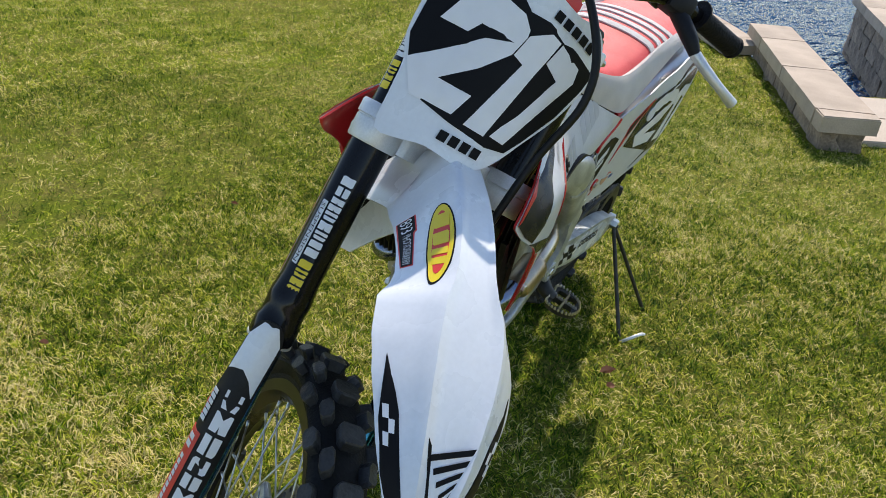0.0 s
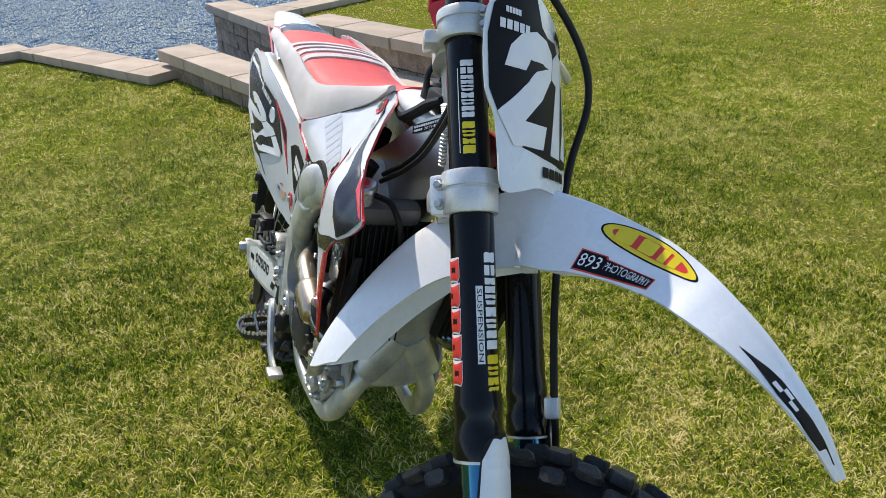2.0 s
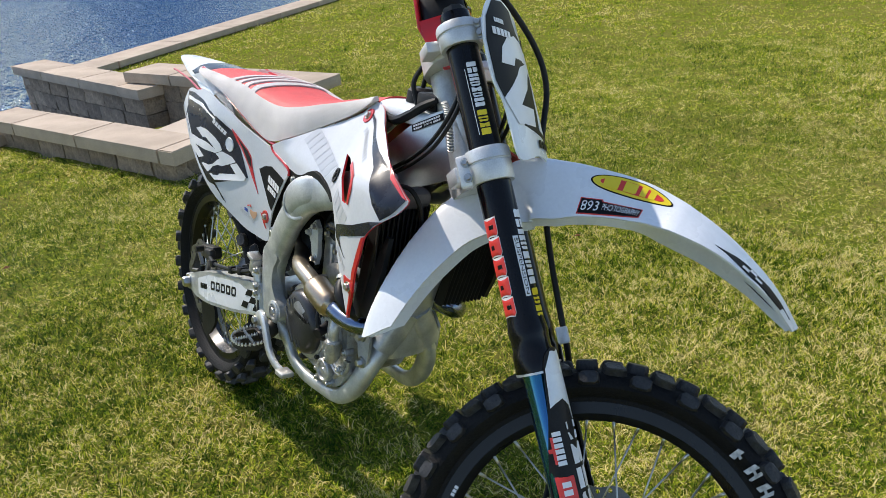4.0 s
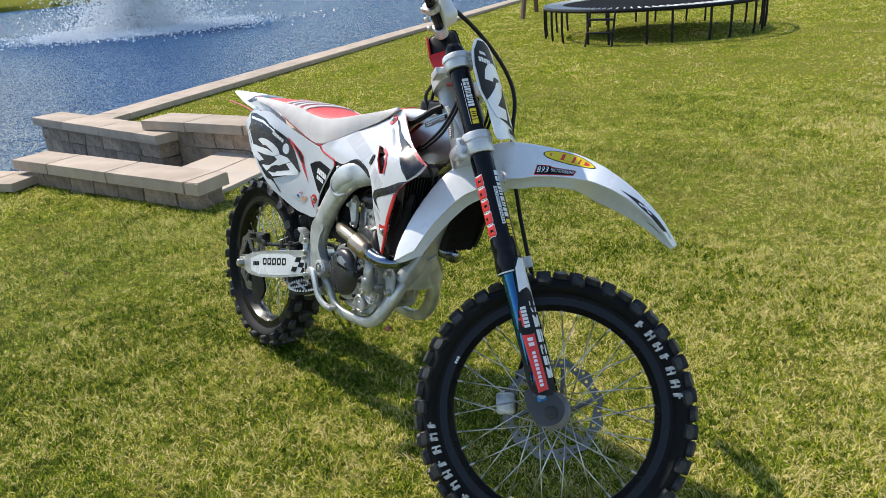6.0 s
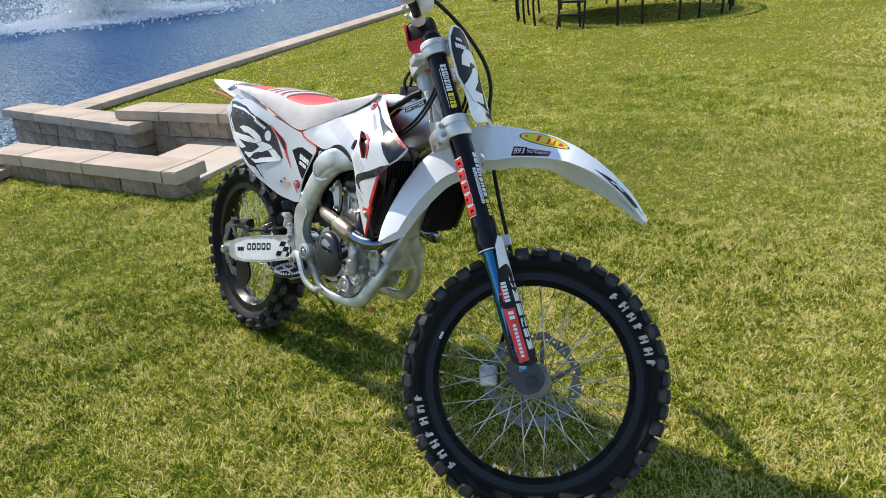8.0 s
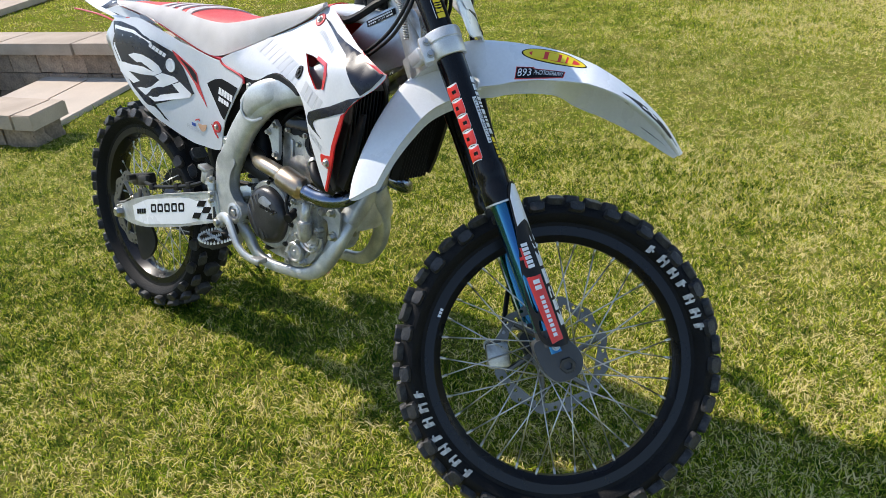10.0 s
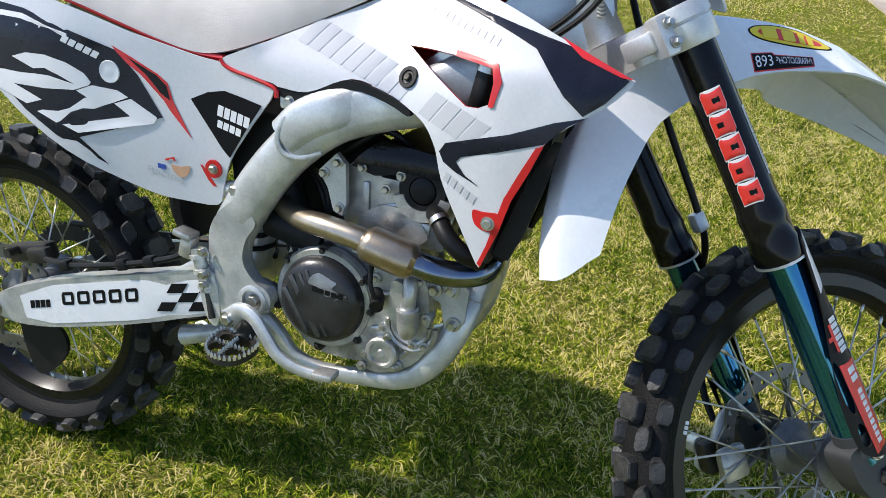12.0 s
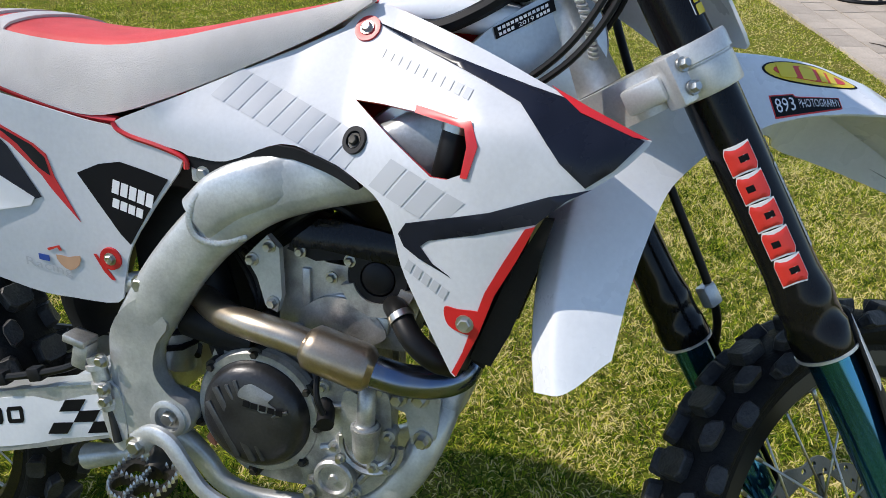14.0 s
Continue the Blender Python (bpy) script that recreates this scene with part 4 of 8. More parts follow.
for s in (-1, 1):
    nut = bolt((0, s * 0.118, R_REAR), (0, s, 0), 0.016, 0.02)
    part("axle_nut", nut, BOLT, swing)
    part("chain_adjuster", box((-0.012, s * 0.112, R_REAR), (0.03, 0.022, 0.036), 0.004), CLAMP, swing)
# rear caliper, hose and guard
cal = box((0.085, -0.088, 0.452), (0.10, 0.03, 0.036), 0.007, (0, -12, 0))
join(cal, box((0.12, -0.105, 0.457), (0.05, 0.02, 0.03), 0.006, (0, -12, 0)))
join(cal, rod((0.06, -0.07, 0.455), (0.06, -0.125, 0.455), 0.009))
part("rear_caliper", cal, GREASE, bike, "grimy rear brake caliper")
part("rear_brake_hose", tube([(0.14, -0.112, 0.455), (0.22, -0.125, 0.462), (0.34, -0.125, 0.488), (0.43, -0.125, 0.515), (0.47, -0.122, 0.535)], 0.0055, 8), HOSE, bike)
for x, z in ((0.20, 0.458), (0.33, 0.485), (0.39, 0.502)):
    part("hose_guide", box((x, -0.124, z), (0.022, 0.016, 0.02), 0.003, (0, -14, 0)), BLACK_PLASTIC, bike)
part("disc_guard", sheet(rounded([(0.04, 0.31), (0.12, 0.315), (0.15, 0.27), (0.12, 0.22), (0.075, 0.19), (0.05, 0.215)], 4), lambda a, b: (a, -0.098, b), lambda a, b: (0, -1, 0), 0.008, 0.03), BLACK_PLASTIC, bike, "black rear disc guard")

# frame
frame_root = hold("frame", bike, "bare aluminium twin-spar frame")
for s in (-1, 1):
    path = [(0.955, s * 0.086, 0.872), (0.88, s * 0.102, 0.835), (0.80, s * 0.116, 0.812), (0.735, s * 0.122, 0.787), (0.675, s * 0.120, 0.742), (0.625, s * 0.117, 0.690), (0.582, s * 0.112, 0.632), (0.548, s * 0.108, 0.575), (0.545, s * 0.106, 0.52), (0.572, s * 0.106, 0.475), (0.60, s * 0.106, 0.452)]
    rad = [0.042, 0.040, 0.037, 0.037, 0.036, 0.036, 0.037, 0.036, 0.035, 0.036, 0.030]
    part("spar", tube(path, rad, 20, 6, squash=(1.0, 0.55)), ALLOY, frame_root)
    # forged joint that laps over the spar, with its weld bead
    joint = tube([(0.662, s * 0.124, 0.752), (0.70, s * 0.126, 0.783), (0.755, s * 0.122, 0.804), (0.81, s * 0.108, 0.820)], [0.032, 0.034, 0.034, 0.030], 20, 6, squash=(1.0, 0.62))
    part("forged_joint", joint, ALLOY, frame_root)
    weld = bmesh.new()
    arc = spline([(0.690, s * 0.138, 0.799), (0.667, s * 0.142, 0.782), (0.655, s * 0.143, 0.755), (0.664, s * 0.142, 0.733), (0.690, s * 0.138, 0.727), (0.72, s * 0.134, 0.738)], 7)
    for p in arc:
        join(weld, lathe([(0, -0.0035), (0.0045, -0.0015), (0.0045, 0.0015), (0, 0.0035)], 8, Matrix.Translation(p) @ pose(0, 0, 0, 90, 0, 0)))
    part("weld_bead", weld, ALLOY, frame_root)
    head_plate = rounded([(0.84, 0.855), (0.93, 0.93), (0.985, 0.985), (1.045, 1.018), (1.085, 1.005), (1.10, 0.955), (1.085, 0.91), (1.04, 0.885), (0.97, 0.855), (0.90, 0.825)], 5)
    part("head_plate", sheet(head_plate, lambda a, b, s=s: (a, s * (0.092 - 0.40 * max(0, a - 0.9) + 0.06 * max(0, a - 1.0) - 0.10 * max(0, b - 0.93)), b), lambda a, b, s=s: (0.3, s * 0.95, 0), 0.03, 0.025), HEAD_ALLOY, frame_root)
    foot = rounded([(0.510, 0.564), (0.507, 0.485), (0.518, 0.443), (0.537, 0.438), (0.564, 0.449), (0.610, 0.452), (0.628, 0.473), (0.622, 0.495), (0.600, 0.507), (0.582, 0.528), (0.578, 0.550), (0.587, 0.580), (0.605, 0.610), (0.575, 0.640), (0.546, 0.625), (0.522, 0.597)], 3)
    hub = disc2d(0.595, 0.473, 0.0185, 16)
    part("pivot_plate", sheet(foot, lambda a, b, s=s: (a, s * (0.1285 - 6 * max(0, 0.545 - a) ** 2 + 0.03 * max(0, b - 0.55)), b), lambda a, b, s=s: (0, s, 0), 0.024, 0.02, [hub]), ALLOY, frame_root, "forged plate round the swingarm pivot")
    pivot = lathe([(0, 0), (0.026, 0), (0.026, 0.0185), (0.023, 0.020), (0.018, 0.020), (0.017, 0.008), (0, 0.008)], 24, Matrix.Translation((0.595, s * 0.112, 0.474)) @ pose(0, 0, 0, 90 if s < 0 else -90, 0, 0))
    part("pivot_boss", pivot, ALLOY, frame_root)
    part("pivot_nut", bolt((0.595, s * 0.120, 0.474), (0, s, 0), 0.010, 0.012), BOLT, frame_root)
    cr = [(0.950, s * 0.030, 0.545), (0.944, s * 0.056, 0.515), (0.930, s * 0.074, 0.472), (0.908, s * 0.083, 0.427), (0.876, s * 0.088, 0.389), (0.838, s * 0.091, 0.369), (0.79, s * 0.094, 0.362), (0.71, s * 0.098, 0.358), (0.655, s * 0.10, 0.373), (0.625, s * 0.102, 0.408), (0.595, s * 0.104, 0.432), (0.558, s * 0.105, 0.44)]
    part("cradle_tube", tube(cr, [0.020, 0.022, 0.0225, 0.022, 0.0195, 0.0165, 0.0148, 0.0140, 0.0145, 0.016, 0.019, 0.02], 16, 6, squash=(1.0, 0.72)), ALLOY, frame_root)
for s in (-1, 1):
    head_weld = bmesh.new()
    for p in spline([(1.050, s * 0.042, 1.030), (1.066, s * 0.044, 1.015), (1.080, s * 0.046, 0.985), (1.088, s * 0.046, 0.955)], 6):
        join(head_weld, lathe([(0, -0.003), (0.006, -0.0015), (0.006, 0.0015), (0, 0.003)], 8, Matrix.Translation(p) @ pose(0, 0, 0, 25, 0, 0)))
    part("weld_bead", head_weld, ALLOY, frame_root)
part("down_tube", tube([(1.075, 0, 0.85), (1.03, 0, 0.76), (0.985, 0, 0.67), (0.958, 0, 0.59), (0.948, 0, 0.53), (0.944, 0, 0.50)], [0.030, 0.030, 0.031, 0.034, 0.042, 0.036], 16, 5, squash=(0.5, 1.4)), ALLOY, frame_root)
part("cradle_yoke", box((0.944, 0, 0.520), (0.026, 0.110, 0.026), 0.008, (0, 20, 0)), ALLOY, frame_root, "cast yoke that joins down tube and cradle")
part("steering_head", rod(STEER_AT + AXIS * 0.70, STEER_AT + AXIS * 0.885, 0.032, 24), ALLOY, frame_root)
for s in (-1, 1):
    part("cradle_gusset", tube([(0.962, s * 0.012, 0.60), (0.954, s * 0.034, 0.560), (0.946, s * 0.058, 0.520)], [0.024, 0.026, 0.024], 14, 4, squash=(0.9, 1.1)), ALLOY, frame_root)
    part("mount_plate", sheet([(0.885, 0.565), (0.925, 0.572), (0.95, 0.545), (0.945, 0.49), (0.93, 0.47), (0.915, 0.475), (0.905, 0.52), (0.885, 0.525)], lambda a, b, s=s: (a, s * 0.088, b), lambda a, b, s=s: (0, s, 0), 0.006, 0.03), ALLOY, frame_root)

# engine
engine = hold("engine", bike, "silver four-stroke engine with black covers")


def plate(outline, y0, y1, bev=0.004, holes=()):
    """A block between two planes across y."""
    o, i = (y0, y1) if abs(y0) > abs(y1) else (y1, y0)
    s = -1 if o < i else 1
    bm = sheet(outline, lambda a, b: (a, o, b), lambda a, b: (0, s, 0), abs(o - i), 0.03, holes)
    return bm


case = plate(rounded([(0.63, 0.53), (0.66, 0.585), (0.74, 0.60), (0.80, 0.595), (0.835, 0.585), (0.850, 0.53), (0.850, 0.47), (0.838, 0.42), (0.81, 0.392), (0.74, 0.380), (0.67, 0.392), (0.635, 0.45)], 4), -0.082, 0.082)
for k in range(5):
    join(case, box((0.850, 0.03 * (k - 2), 0.49), (0.016, 0.006, 0.11), 0.002))
part("crankcase", case, CAST, engine)
part("oil_gallery", rod((0.838, -0.05, 0.415), (0.852, -0.05, 0.50), 0.010, 12), CAST, engine)
part("drain_bolt", bolt((0.78, -0.03, 0.382), (0, 0, -1), 0.010, 0.010), BOLT, engine)
head = plate([(0.735, 0.60), (0.74, 0.712), (0.76, 0.724), (0.80, 0.702), (0.86, 0.698), (0.915, 0.715), (0.918, 0.66), (0.90, 0.60)], -0.084, 0.084)
join(head, plate(rounded([(0.765, 0.63), (0.80, 0.66), (0.85, 0.655), (0.88, 0.62), (0.84, 0.60), (0.79, 0.605)], 4), -0.092, -0.08))
part("cylinder", head, CAST, engine)
hc = plate([(0.752, 0.716), (0.782, 0.745), (0.80, 0.752), (0.895, 0.742), (0.918, 0.724), (0.912, 0.70), (0.86, 0.70), (0.83, 0.712), (0.79, 0.705)], -0.093, 0.093)
part("head_cover", hc, BLACK_PLASTIC, engine, "black cylinder head cover")
cam_ring = lathe([(0.020, 0), (0.038, 0), (0.040, 0.006), (0.036, 0.012), (0.022, 0.012), (0.020, 0.004)], 28, Matrix.Translation((0.87, -0.086, 0.694)) @ pose(0, 0, 0, 90, 0, 0), closed=True)
part("cam_cap", cam_ring, BLACK_PLASTIC, engine)
part("cam_plug", lathe([(0, 0.0), (0.02, 0.0), (0.02, 0.009), (0.016, 0.012), (0, 0.012)], 24, Matrix.Translation((0.87, -0.088, 0.694)) @ pose(0, 0, 0, 90, 0, 0)), BLACK_PLASTIC, engine)
crescent = [(0.87 + 0.047 * math.cos(radians(a)), 0.694 + 0.047 * math.sin(radians(a))) for a in range(195, 346, 10)] + [(0.87 + 0.030 * math.cos(radians(a)), 0.694 + 0.030 * math.sin(radians(a))) for a in range(345, 194, -10)]
part("cam_boss", plate(crescent, -0.101, -0.08), CAST, engine)
lid = rounded([(0.758, 0.722), (0.786, 0.750), (0.80, 0.757), (0.85, 0.753), (0.895, 0.746), (0.915, 0.728), (0.910, 0.714), (0.86, 0.716), (0.80, 0.722)], 3)
part("cover_lid", sheet(lid, lambda a, b: (a, -0.0985 + 0.5 * max(0, b - 0.738), b), lambda a, b: (0, -1, 0), 0.008, 0.012), BLACK_GLOSS, engine, "glossy black lid of the head cover")
for x, z in ((0.772, 0.716), (0.835, 0.712), (0.812, 0.688)):
    part("cover_bolt", bolt((x, -0.096, z), (0, -1, 0), 0.0055, 0.007), BOLT, engine)
# clutch cover, with slanting ribs
CLC = Vector((0.712, 0, 0.493))
cov = lathe([(0.0, 0.031), (0.030, 0.031), (0.056, 0.028), (0.066, 0.024), (0.072, 0.015), (0.0745, 0.0), (0.0, 0.0)], 56, Matrix.Translation((CLC.x, -0.099, CLC.z)) @ pose(0, 0, 0, 90, 0, 0))
clutch = part("clutch_cover", cov, DARK_CAST, engine, "worn dark clutch cover with slanting ribs")


def cover_bar(x0, z0, x1, z1, w, mat, name, y=-0.1285):
    c = Vector(((x0 + x1) / 2, 0, (z0 + z1) / 2)) + CLC
    L = math.hypot(x1 - x0, z1 - z0)
    part(name, box((c.x, y, c.z), (L, 0.004, w), 0.0015, (0, -math.degrees(math.atan2(z1 - z0, x1 - x0)), 0)), mat, clutch)


for rib in ((-0.046, 0.040, 0.004, -0.058, 0.010), (-0.058, 0.018, -0.018, -0.056, 0.009), (-0.018, 0.054, 0.000, -0.002, 0.006), (0.000, -0.003, 0.054, 0.022, 0.005), (-0.030, 0.046, 0.018, -0.054, 0.006)):
    cover_bar(*rib, RIB_CAST, "cover_rib", -0.1275)
worn = rounded([(x - 0.005, z - 0.013) for x, z in ((0.712, 0.555), (0.735, 0.560), (0.752, 0.548), (0.745, 0.538), (0.756, 0.530), (0.735, 0.522), (0.722, 0.535), (0.704, 0.540))], 3)
part("worn_patch", sheet(worn, lambda a, b: (a, -0.1302 + 0.9 * max(0, math.hypot(a - CLC.x, b - CLC.z) - 0.045) ** 1.2, b), lambda a, b: (0, -1, 0), 0.001, 0.02), BARE_PATCH, clutch, "paint worn to bare metal")
def flat_surf(y):
    return (lambda a, b: (a, y, b)), (lambda a, b: (0, -1, 0))
sf, ou = flat_surf(-0.1306)
part("cover_print", many_sheets([[(x, z - 0.10 * (x - 0.719)) for x, z in q] for q in bars(0.706, 0.514, 0.056, 0.008, 5, 0.001)], sf, ou), BLACK_DECAL, clutch)
flange = lathe([(0.074, 0), (0.086, 0), (0.087, 0.012), (0.083, 0.018), (0.074, 0.018)], 48, Matrix.Translation((CLC.x, -0.088, CLC.z)) @ pose(0, 0, 0, 90, 0, 0), closed=True)
part("cover_flange", flange, CAST, engine)
for x, z in ((x - 0.005, z - 0.013) for x, z in ((0.716, 0.588), (0.653, 0.560), (0.786, 0.548), (0.632, 0.478), (0.778, 0.446), (0.708, 0.418), (0.80, 0.50))):
    part("cover_bolt", bolt((x, -0.102, z), (0, -1, 0), 0.0052, 0.008), GREASE, engine)
    part("bolt_lug", lathe([(0, 0), (0.0095, 0), (0.009, 0.015), (0, 0.015)], 14, Matrix.Translation((x, -0.089, z)) @ pose(0, 0, 0, 90, 0, 0)), DARK_CAST, engine)
# right crankcase cover and water pump
rc = plate(rounded([(0.77, 0.44), (0.80, 0.555), (0.84, 0.572), (0.884, 0.556), (0.893, 0.50), (0.890, 0.437), (0.847, 0.394), (0.79, 0.384)], 4), -0.104, -0.080)
join(rc, plate(rounded([(0.835, 0.55), (0.86, 0.545), (0.872, 0.50), (0.855, 0.47), (0.835, 0.49)], 4), -0.118, -0.10))
part("side_cover", rc, CAST, engine)
wp = Matrix.Translation((0.821, -0.104, 0.425)) @ pose(0, 0, 0, 90, 0, 0)
part("filter_cover", lathe([(0, 0), (0.027, 0), (0.027, 0.013), (0.0245, 0.016), (0.020, 0.016), (0.018, 0.012), (0.007, 0.012), (0.005, 0.015), (0, 0.015)], 32, wp), CAST, engine)
for k in range(3):
    a = radians(75 + 120 * k)
    part("cover_bolt", bolt((0.821 + 0.031 * math.cos(a), -0.112, 0.425 + 0.031 * math.sin(a)), (0, -1, 0), 0.005, 0.008), BOLT, engine)
part("water_elbow", tube([(0.866, -0.118, 0.468), (0.866, -0.122, 0.478), (0.866, -0.122, 0.513), (0.866, -0.122, 0.518), (0.867, -0.122, 0.54), (0.864, -0.112, 0.560), (0.858, -0.09, 0.568)], [0.008, 0.0155, 0.0165, 0.0115, 0.0115, 0.0115, 0.011], 16, 4), CAST, engine)
for r0, w in ((0.040, 0.005), (0.030, 0.004)):
    arc = [(0.866 + r0 * math.cos(radians(a)), -0.106, 0.478 + r0 * math.sin(radians(a))) for a in range(170, 375, 15)]
    part("cast_ridge", tube(arc, w, 6, 2), CAST, engine)
for (x0, z0), (x1, z1) in (((0.80, 0.52), (0.842, 0.528)), ((0.842, 0.528), (0.845, 0.566)), ((0.842, 0.52), (0.822, 0.467)), ((0.80, 0.46), (0.822, 0.467)), ((0.871, 0.447), (0.888, 0.449)), ((0.851, 0.42), (0.871, 0.447))):
    part("cast_ridge", tube([(x0, -0.104, z0), (x1, -0.104, z1)], 0.005, 8, 1), CAST, engine)
part("sensor_plug", rod((0.806, -0.10, 0.522), (0.818, -0.134, 0.512), 0.011, 12), BLACK_PLASTIC, engine)
part("sensor_lead", tube([(0.818, -0.128, 0.512), (0.806, -0.13, 0.545), (0.80, -0.115, 0.575), (0.79, -0.10, 0.60)], 0.004, 8), HOSE, engine)
part("stud", rod((0.80, -0.10, 0.59), (0.80, -0.10, 0.56), 0.006, 8), CAST, engine)
part("stud", rod((0.765, -0.095, 0.62), (0.765, -0.095, 0.58), 0.008, 8), CAST, engine)
part("elbow_collar", lathe([(0.0155, 0), (0.0185, 0), (0.0185, 0.005), (0.0155, 0.005)], 18, along((0.866, -0.122, 0.508), (0.866, -0.122, 0.535)), closed=True), CAST, engine)
for x, z in ((0.805, 0.548), (0.880, 0.556), (0.891, 0.496), (0.890, 0.449), (0.847, 0.405), (0.784, 0.390), (0.820, 0.467), (0.845, 0.566), (0.871, 0.447), (0.842, 0.528)):
    part("case_bolt", bolt((x, -0.106, z), (0, -1, 0), 0.0048, 0.008), BOLT, engine)
    part("bolt_lug", lathe([(0, 0), (0.0085, 0), (0.0085, 0.02), (0, 0.02)], 12, Matrix.Translation((x, -0.09, z)) @ pose(0, 0, 0, 90, 0, 0)), CAST, engine)
part("engine_hanger", plate([(0.705, 0.705), (0.735, 0.735), (0.75, 0.72), (0.752, 0.66), (0.745, 0.638), (0.73, 0.645), (0.72, 0.68)], -0.108, -0.098), ALLOY, engine)
for x, z in ((0.738, 0.722), (0.715, 0.703), (0.741, 0.651)):
    part("hanger_bolt", bolt((x, -0.108, z), (0, -1, 0), 0.006, 0.009), BOLT, engine)
for x, z in ((0.896, 0.541), (0.924, 0.545), (0.929, 0.488)):
    part("mount_bolt", bolt((x, -0.089, z), (0, -1, 0), 0.0085, 0.012), BOLT, engine)
# dark works behind: throttle body, airbox boot, shock, starter
part("throttle_body", rod((0.69, -0.02, 0.73), (0.77, -0.02, 0.70), 0.04, 18), BLACK_PLASTIC, engine)
part("airbox_boot", tube([(0.60, 0, 0.82), (0.64, 0, 0.76), (0.70, 0, 0.72), (0.75, 0, 0.70)], [0.07, 0.062, 0.05, 0.045], 18, 5), BLACK_PLASTIC, engine, "black rubber intake boot")
part("shock_reservoir", tube([(0.60, -0.045, 0.70), (0.635, -0.055, 0.60), (0.65, -0.055, 0.55)], 0.028, 16), BLACK_PLASTIC, engine)
part("mud_flap", sheet([(0.575, 0.80), (0.70, 0.78), (0.72, 0.66), (0.66, 0.56), (0.59, 0.52), (0.565, 0.62)], lambda a, b: (a, 0.03, b), lambda a, b: (0, -1, 0), 0.008, 0.05), BLACK_PLASTIC, engine)
part("wiring", tube([(0.66, -0.08, 0.60), (0.70, -0.09, 0.57), (0.69, -0.10, 0.53), (0.65, -0.09, 0.50)], 0.006, 8), HOSE, engine)
part("starter", rod((0.60, -0.07, 0.60), (0.70, -0.07, 0.58), 0.03, 16), BLACK_PLASTIC, engine)
part("gearbox_back", box((0.645, 0.0, 0.48), (0.07, 0.15, 0.12), 0.03), GREASE, engine)
for k, (x, z, w, h) in enumerate(((0.775, 0.668, 0.012, 0.05), (0.872, 0.632, 0.02, 0.022), (0.80, 0.618, 0.016, 0.02), (0.845, 0.64, 0.004, 0.06))):
    part("cast_ridge", box((x, -0.086, z), (w, 0.008, h), 0.003), CAST, engine)
part("cast_ridge", tube([(0.79, -0.084, 0.605), (0.80, -0.084, 0.65), (0.83, -0.084, 0.66), (0.85, -0.084, 0.625)], 0.004, 8, 5), CAST, engine)
part("spark_lead", tube([(0.84, -0.05, 0.74), (0.80, -0.07, 0.77), (0.76, -0.08, 0.75), (0.72, -0.07, 0.72)], 0.006, 8), HOSE, engine)
for k in range(4):
    part("wiring", tube([(0.66 + 0.012 * k, -0.06 - 0.008 * k, 0.70), (0.69 + 0.01 * k, -0.07, 0.66), (0.70, -0.075, 0.62), (0.67 - 0.01 * k, -0.08, 0.58)], 0.0045, 7), HOSE, engine)

# exhaust, one header a side
for s in (-1, 1):
    ex = hold("exhaust", bike, "heat-tinted header pipe with a resonance chamber")
    part("rear_pipe", tube([(0.54, s * 0.055, 0.67), (0.60, s * 0.066, 0.640), (0.645, s * 0.088, 0.624), (0.685, s * 0.112, 0.623), (0.726, s * 0.128, 0.625), (0.775, s * 0.134, 0.620), (0.802, s * 0.135, 0.614)], 0.0185, 20), BRONZE, ex)
    part("resonance_chamber", tube([(0.795, s * 0.135, 0.617), (0.803, s * 0.135, 0.614), (0.812, s * 0.136, 0.612), (0.865, s * 0.136, 0.599), (0.873, s * 0.135, 0.597), (0.880, s * 0.134, 0.595)], [0.0195, 0.0275, 0.0285, 0.0285, 0.027, 0.0195], 22, 4, smooth_path=False), BRONZE, ex, "golden heat-tinted chamber")
    part("front_pipe", tube([(0.878, s * 0.134, 0.595), (0.915, s * 0.131, 0.588), (0.950, s * 0.122, 0.587), (0.974, s * 0.106, 0.592), (0.980, s * 0.082, 0.602), (0.962, s * 0.056, 0.618), (0.925, s * 0.045, 0.64)], 0.0195, 20), BLUED, ex, "blued steel header bend")
    for x, z in ((0.80, 0.615), (0.876, 0.596)):
        part("pipe_weld", lathe([(0.0188, -0.003), (0.0215, 0), (0.0188, 0.003)], 24, Matrix.Translation((x, s * 0.135, z)) @ pose(0, 0, 0, 0, 104, 0), closed=True), BRONZE, ex)
    part("muffler", tube([(0.46, s * 0.07, 0.74), (0.36, s * 0.082, 0.785), (0.20, s * 0.096, 0.83), (0.10, s * 0.114, 0.856), (0.055, s * 0.116, 0.866), (0.030, s * 0.116, 0.872)], [0.03, 0.046, 0.05, 0.048, 0.042, 0.024], 24, 4), TITAN, ex, "brushed muffler behind the number plate")

# coolant hoses by the radiator foot
part("coolant_hose", tube([(0.885, -0.085, 0.66), (0.905, -0.125, 0.668), (0.93, -0.15, 0.65), (0.955, -0.15, 0.63), (0.975, -0.13, 0.615)], 0.0135, 14), HOSE, bike, "black coolant hose")
part("hose_clamp", lathe([(0.0135, -0.004), (0.0155, -0.004), (0.0155, 0.004), (0.0135, 0.004)], 18, along((0.912, -0.135, 0.667), (0.93, -0.15, 0.65)), closed=True), BOLT, bike)

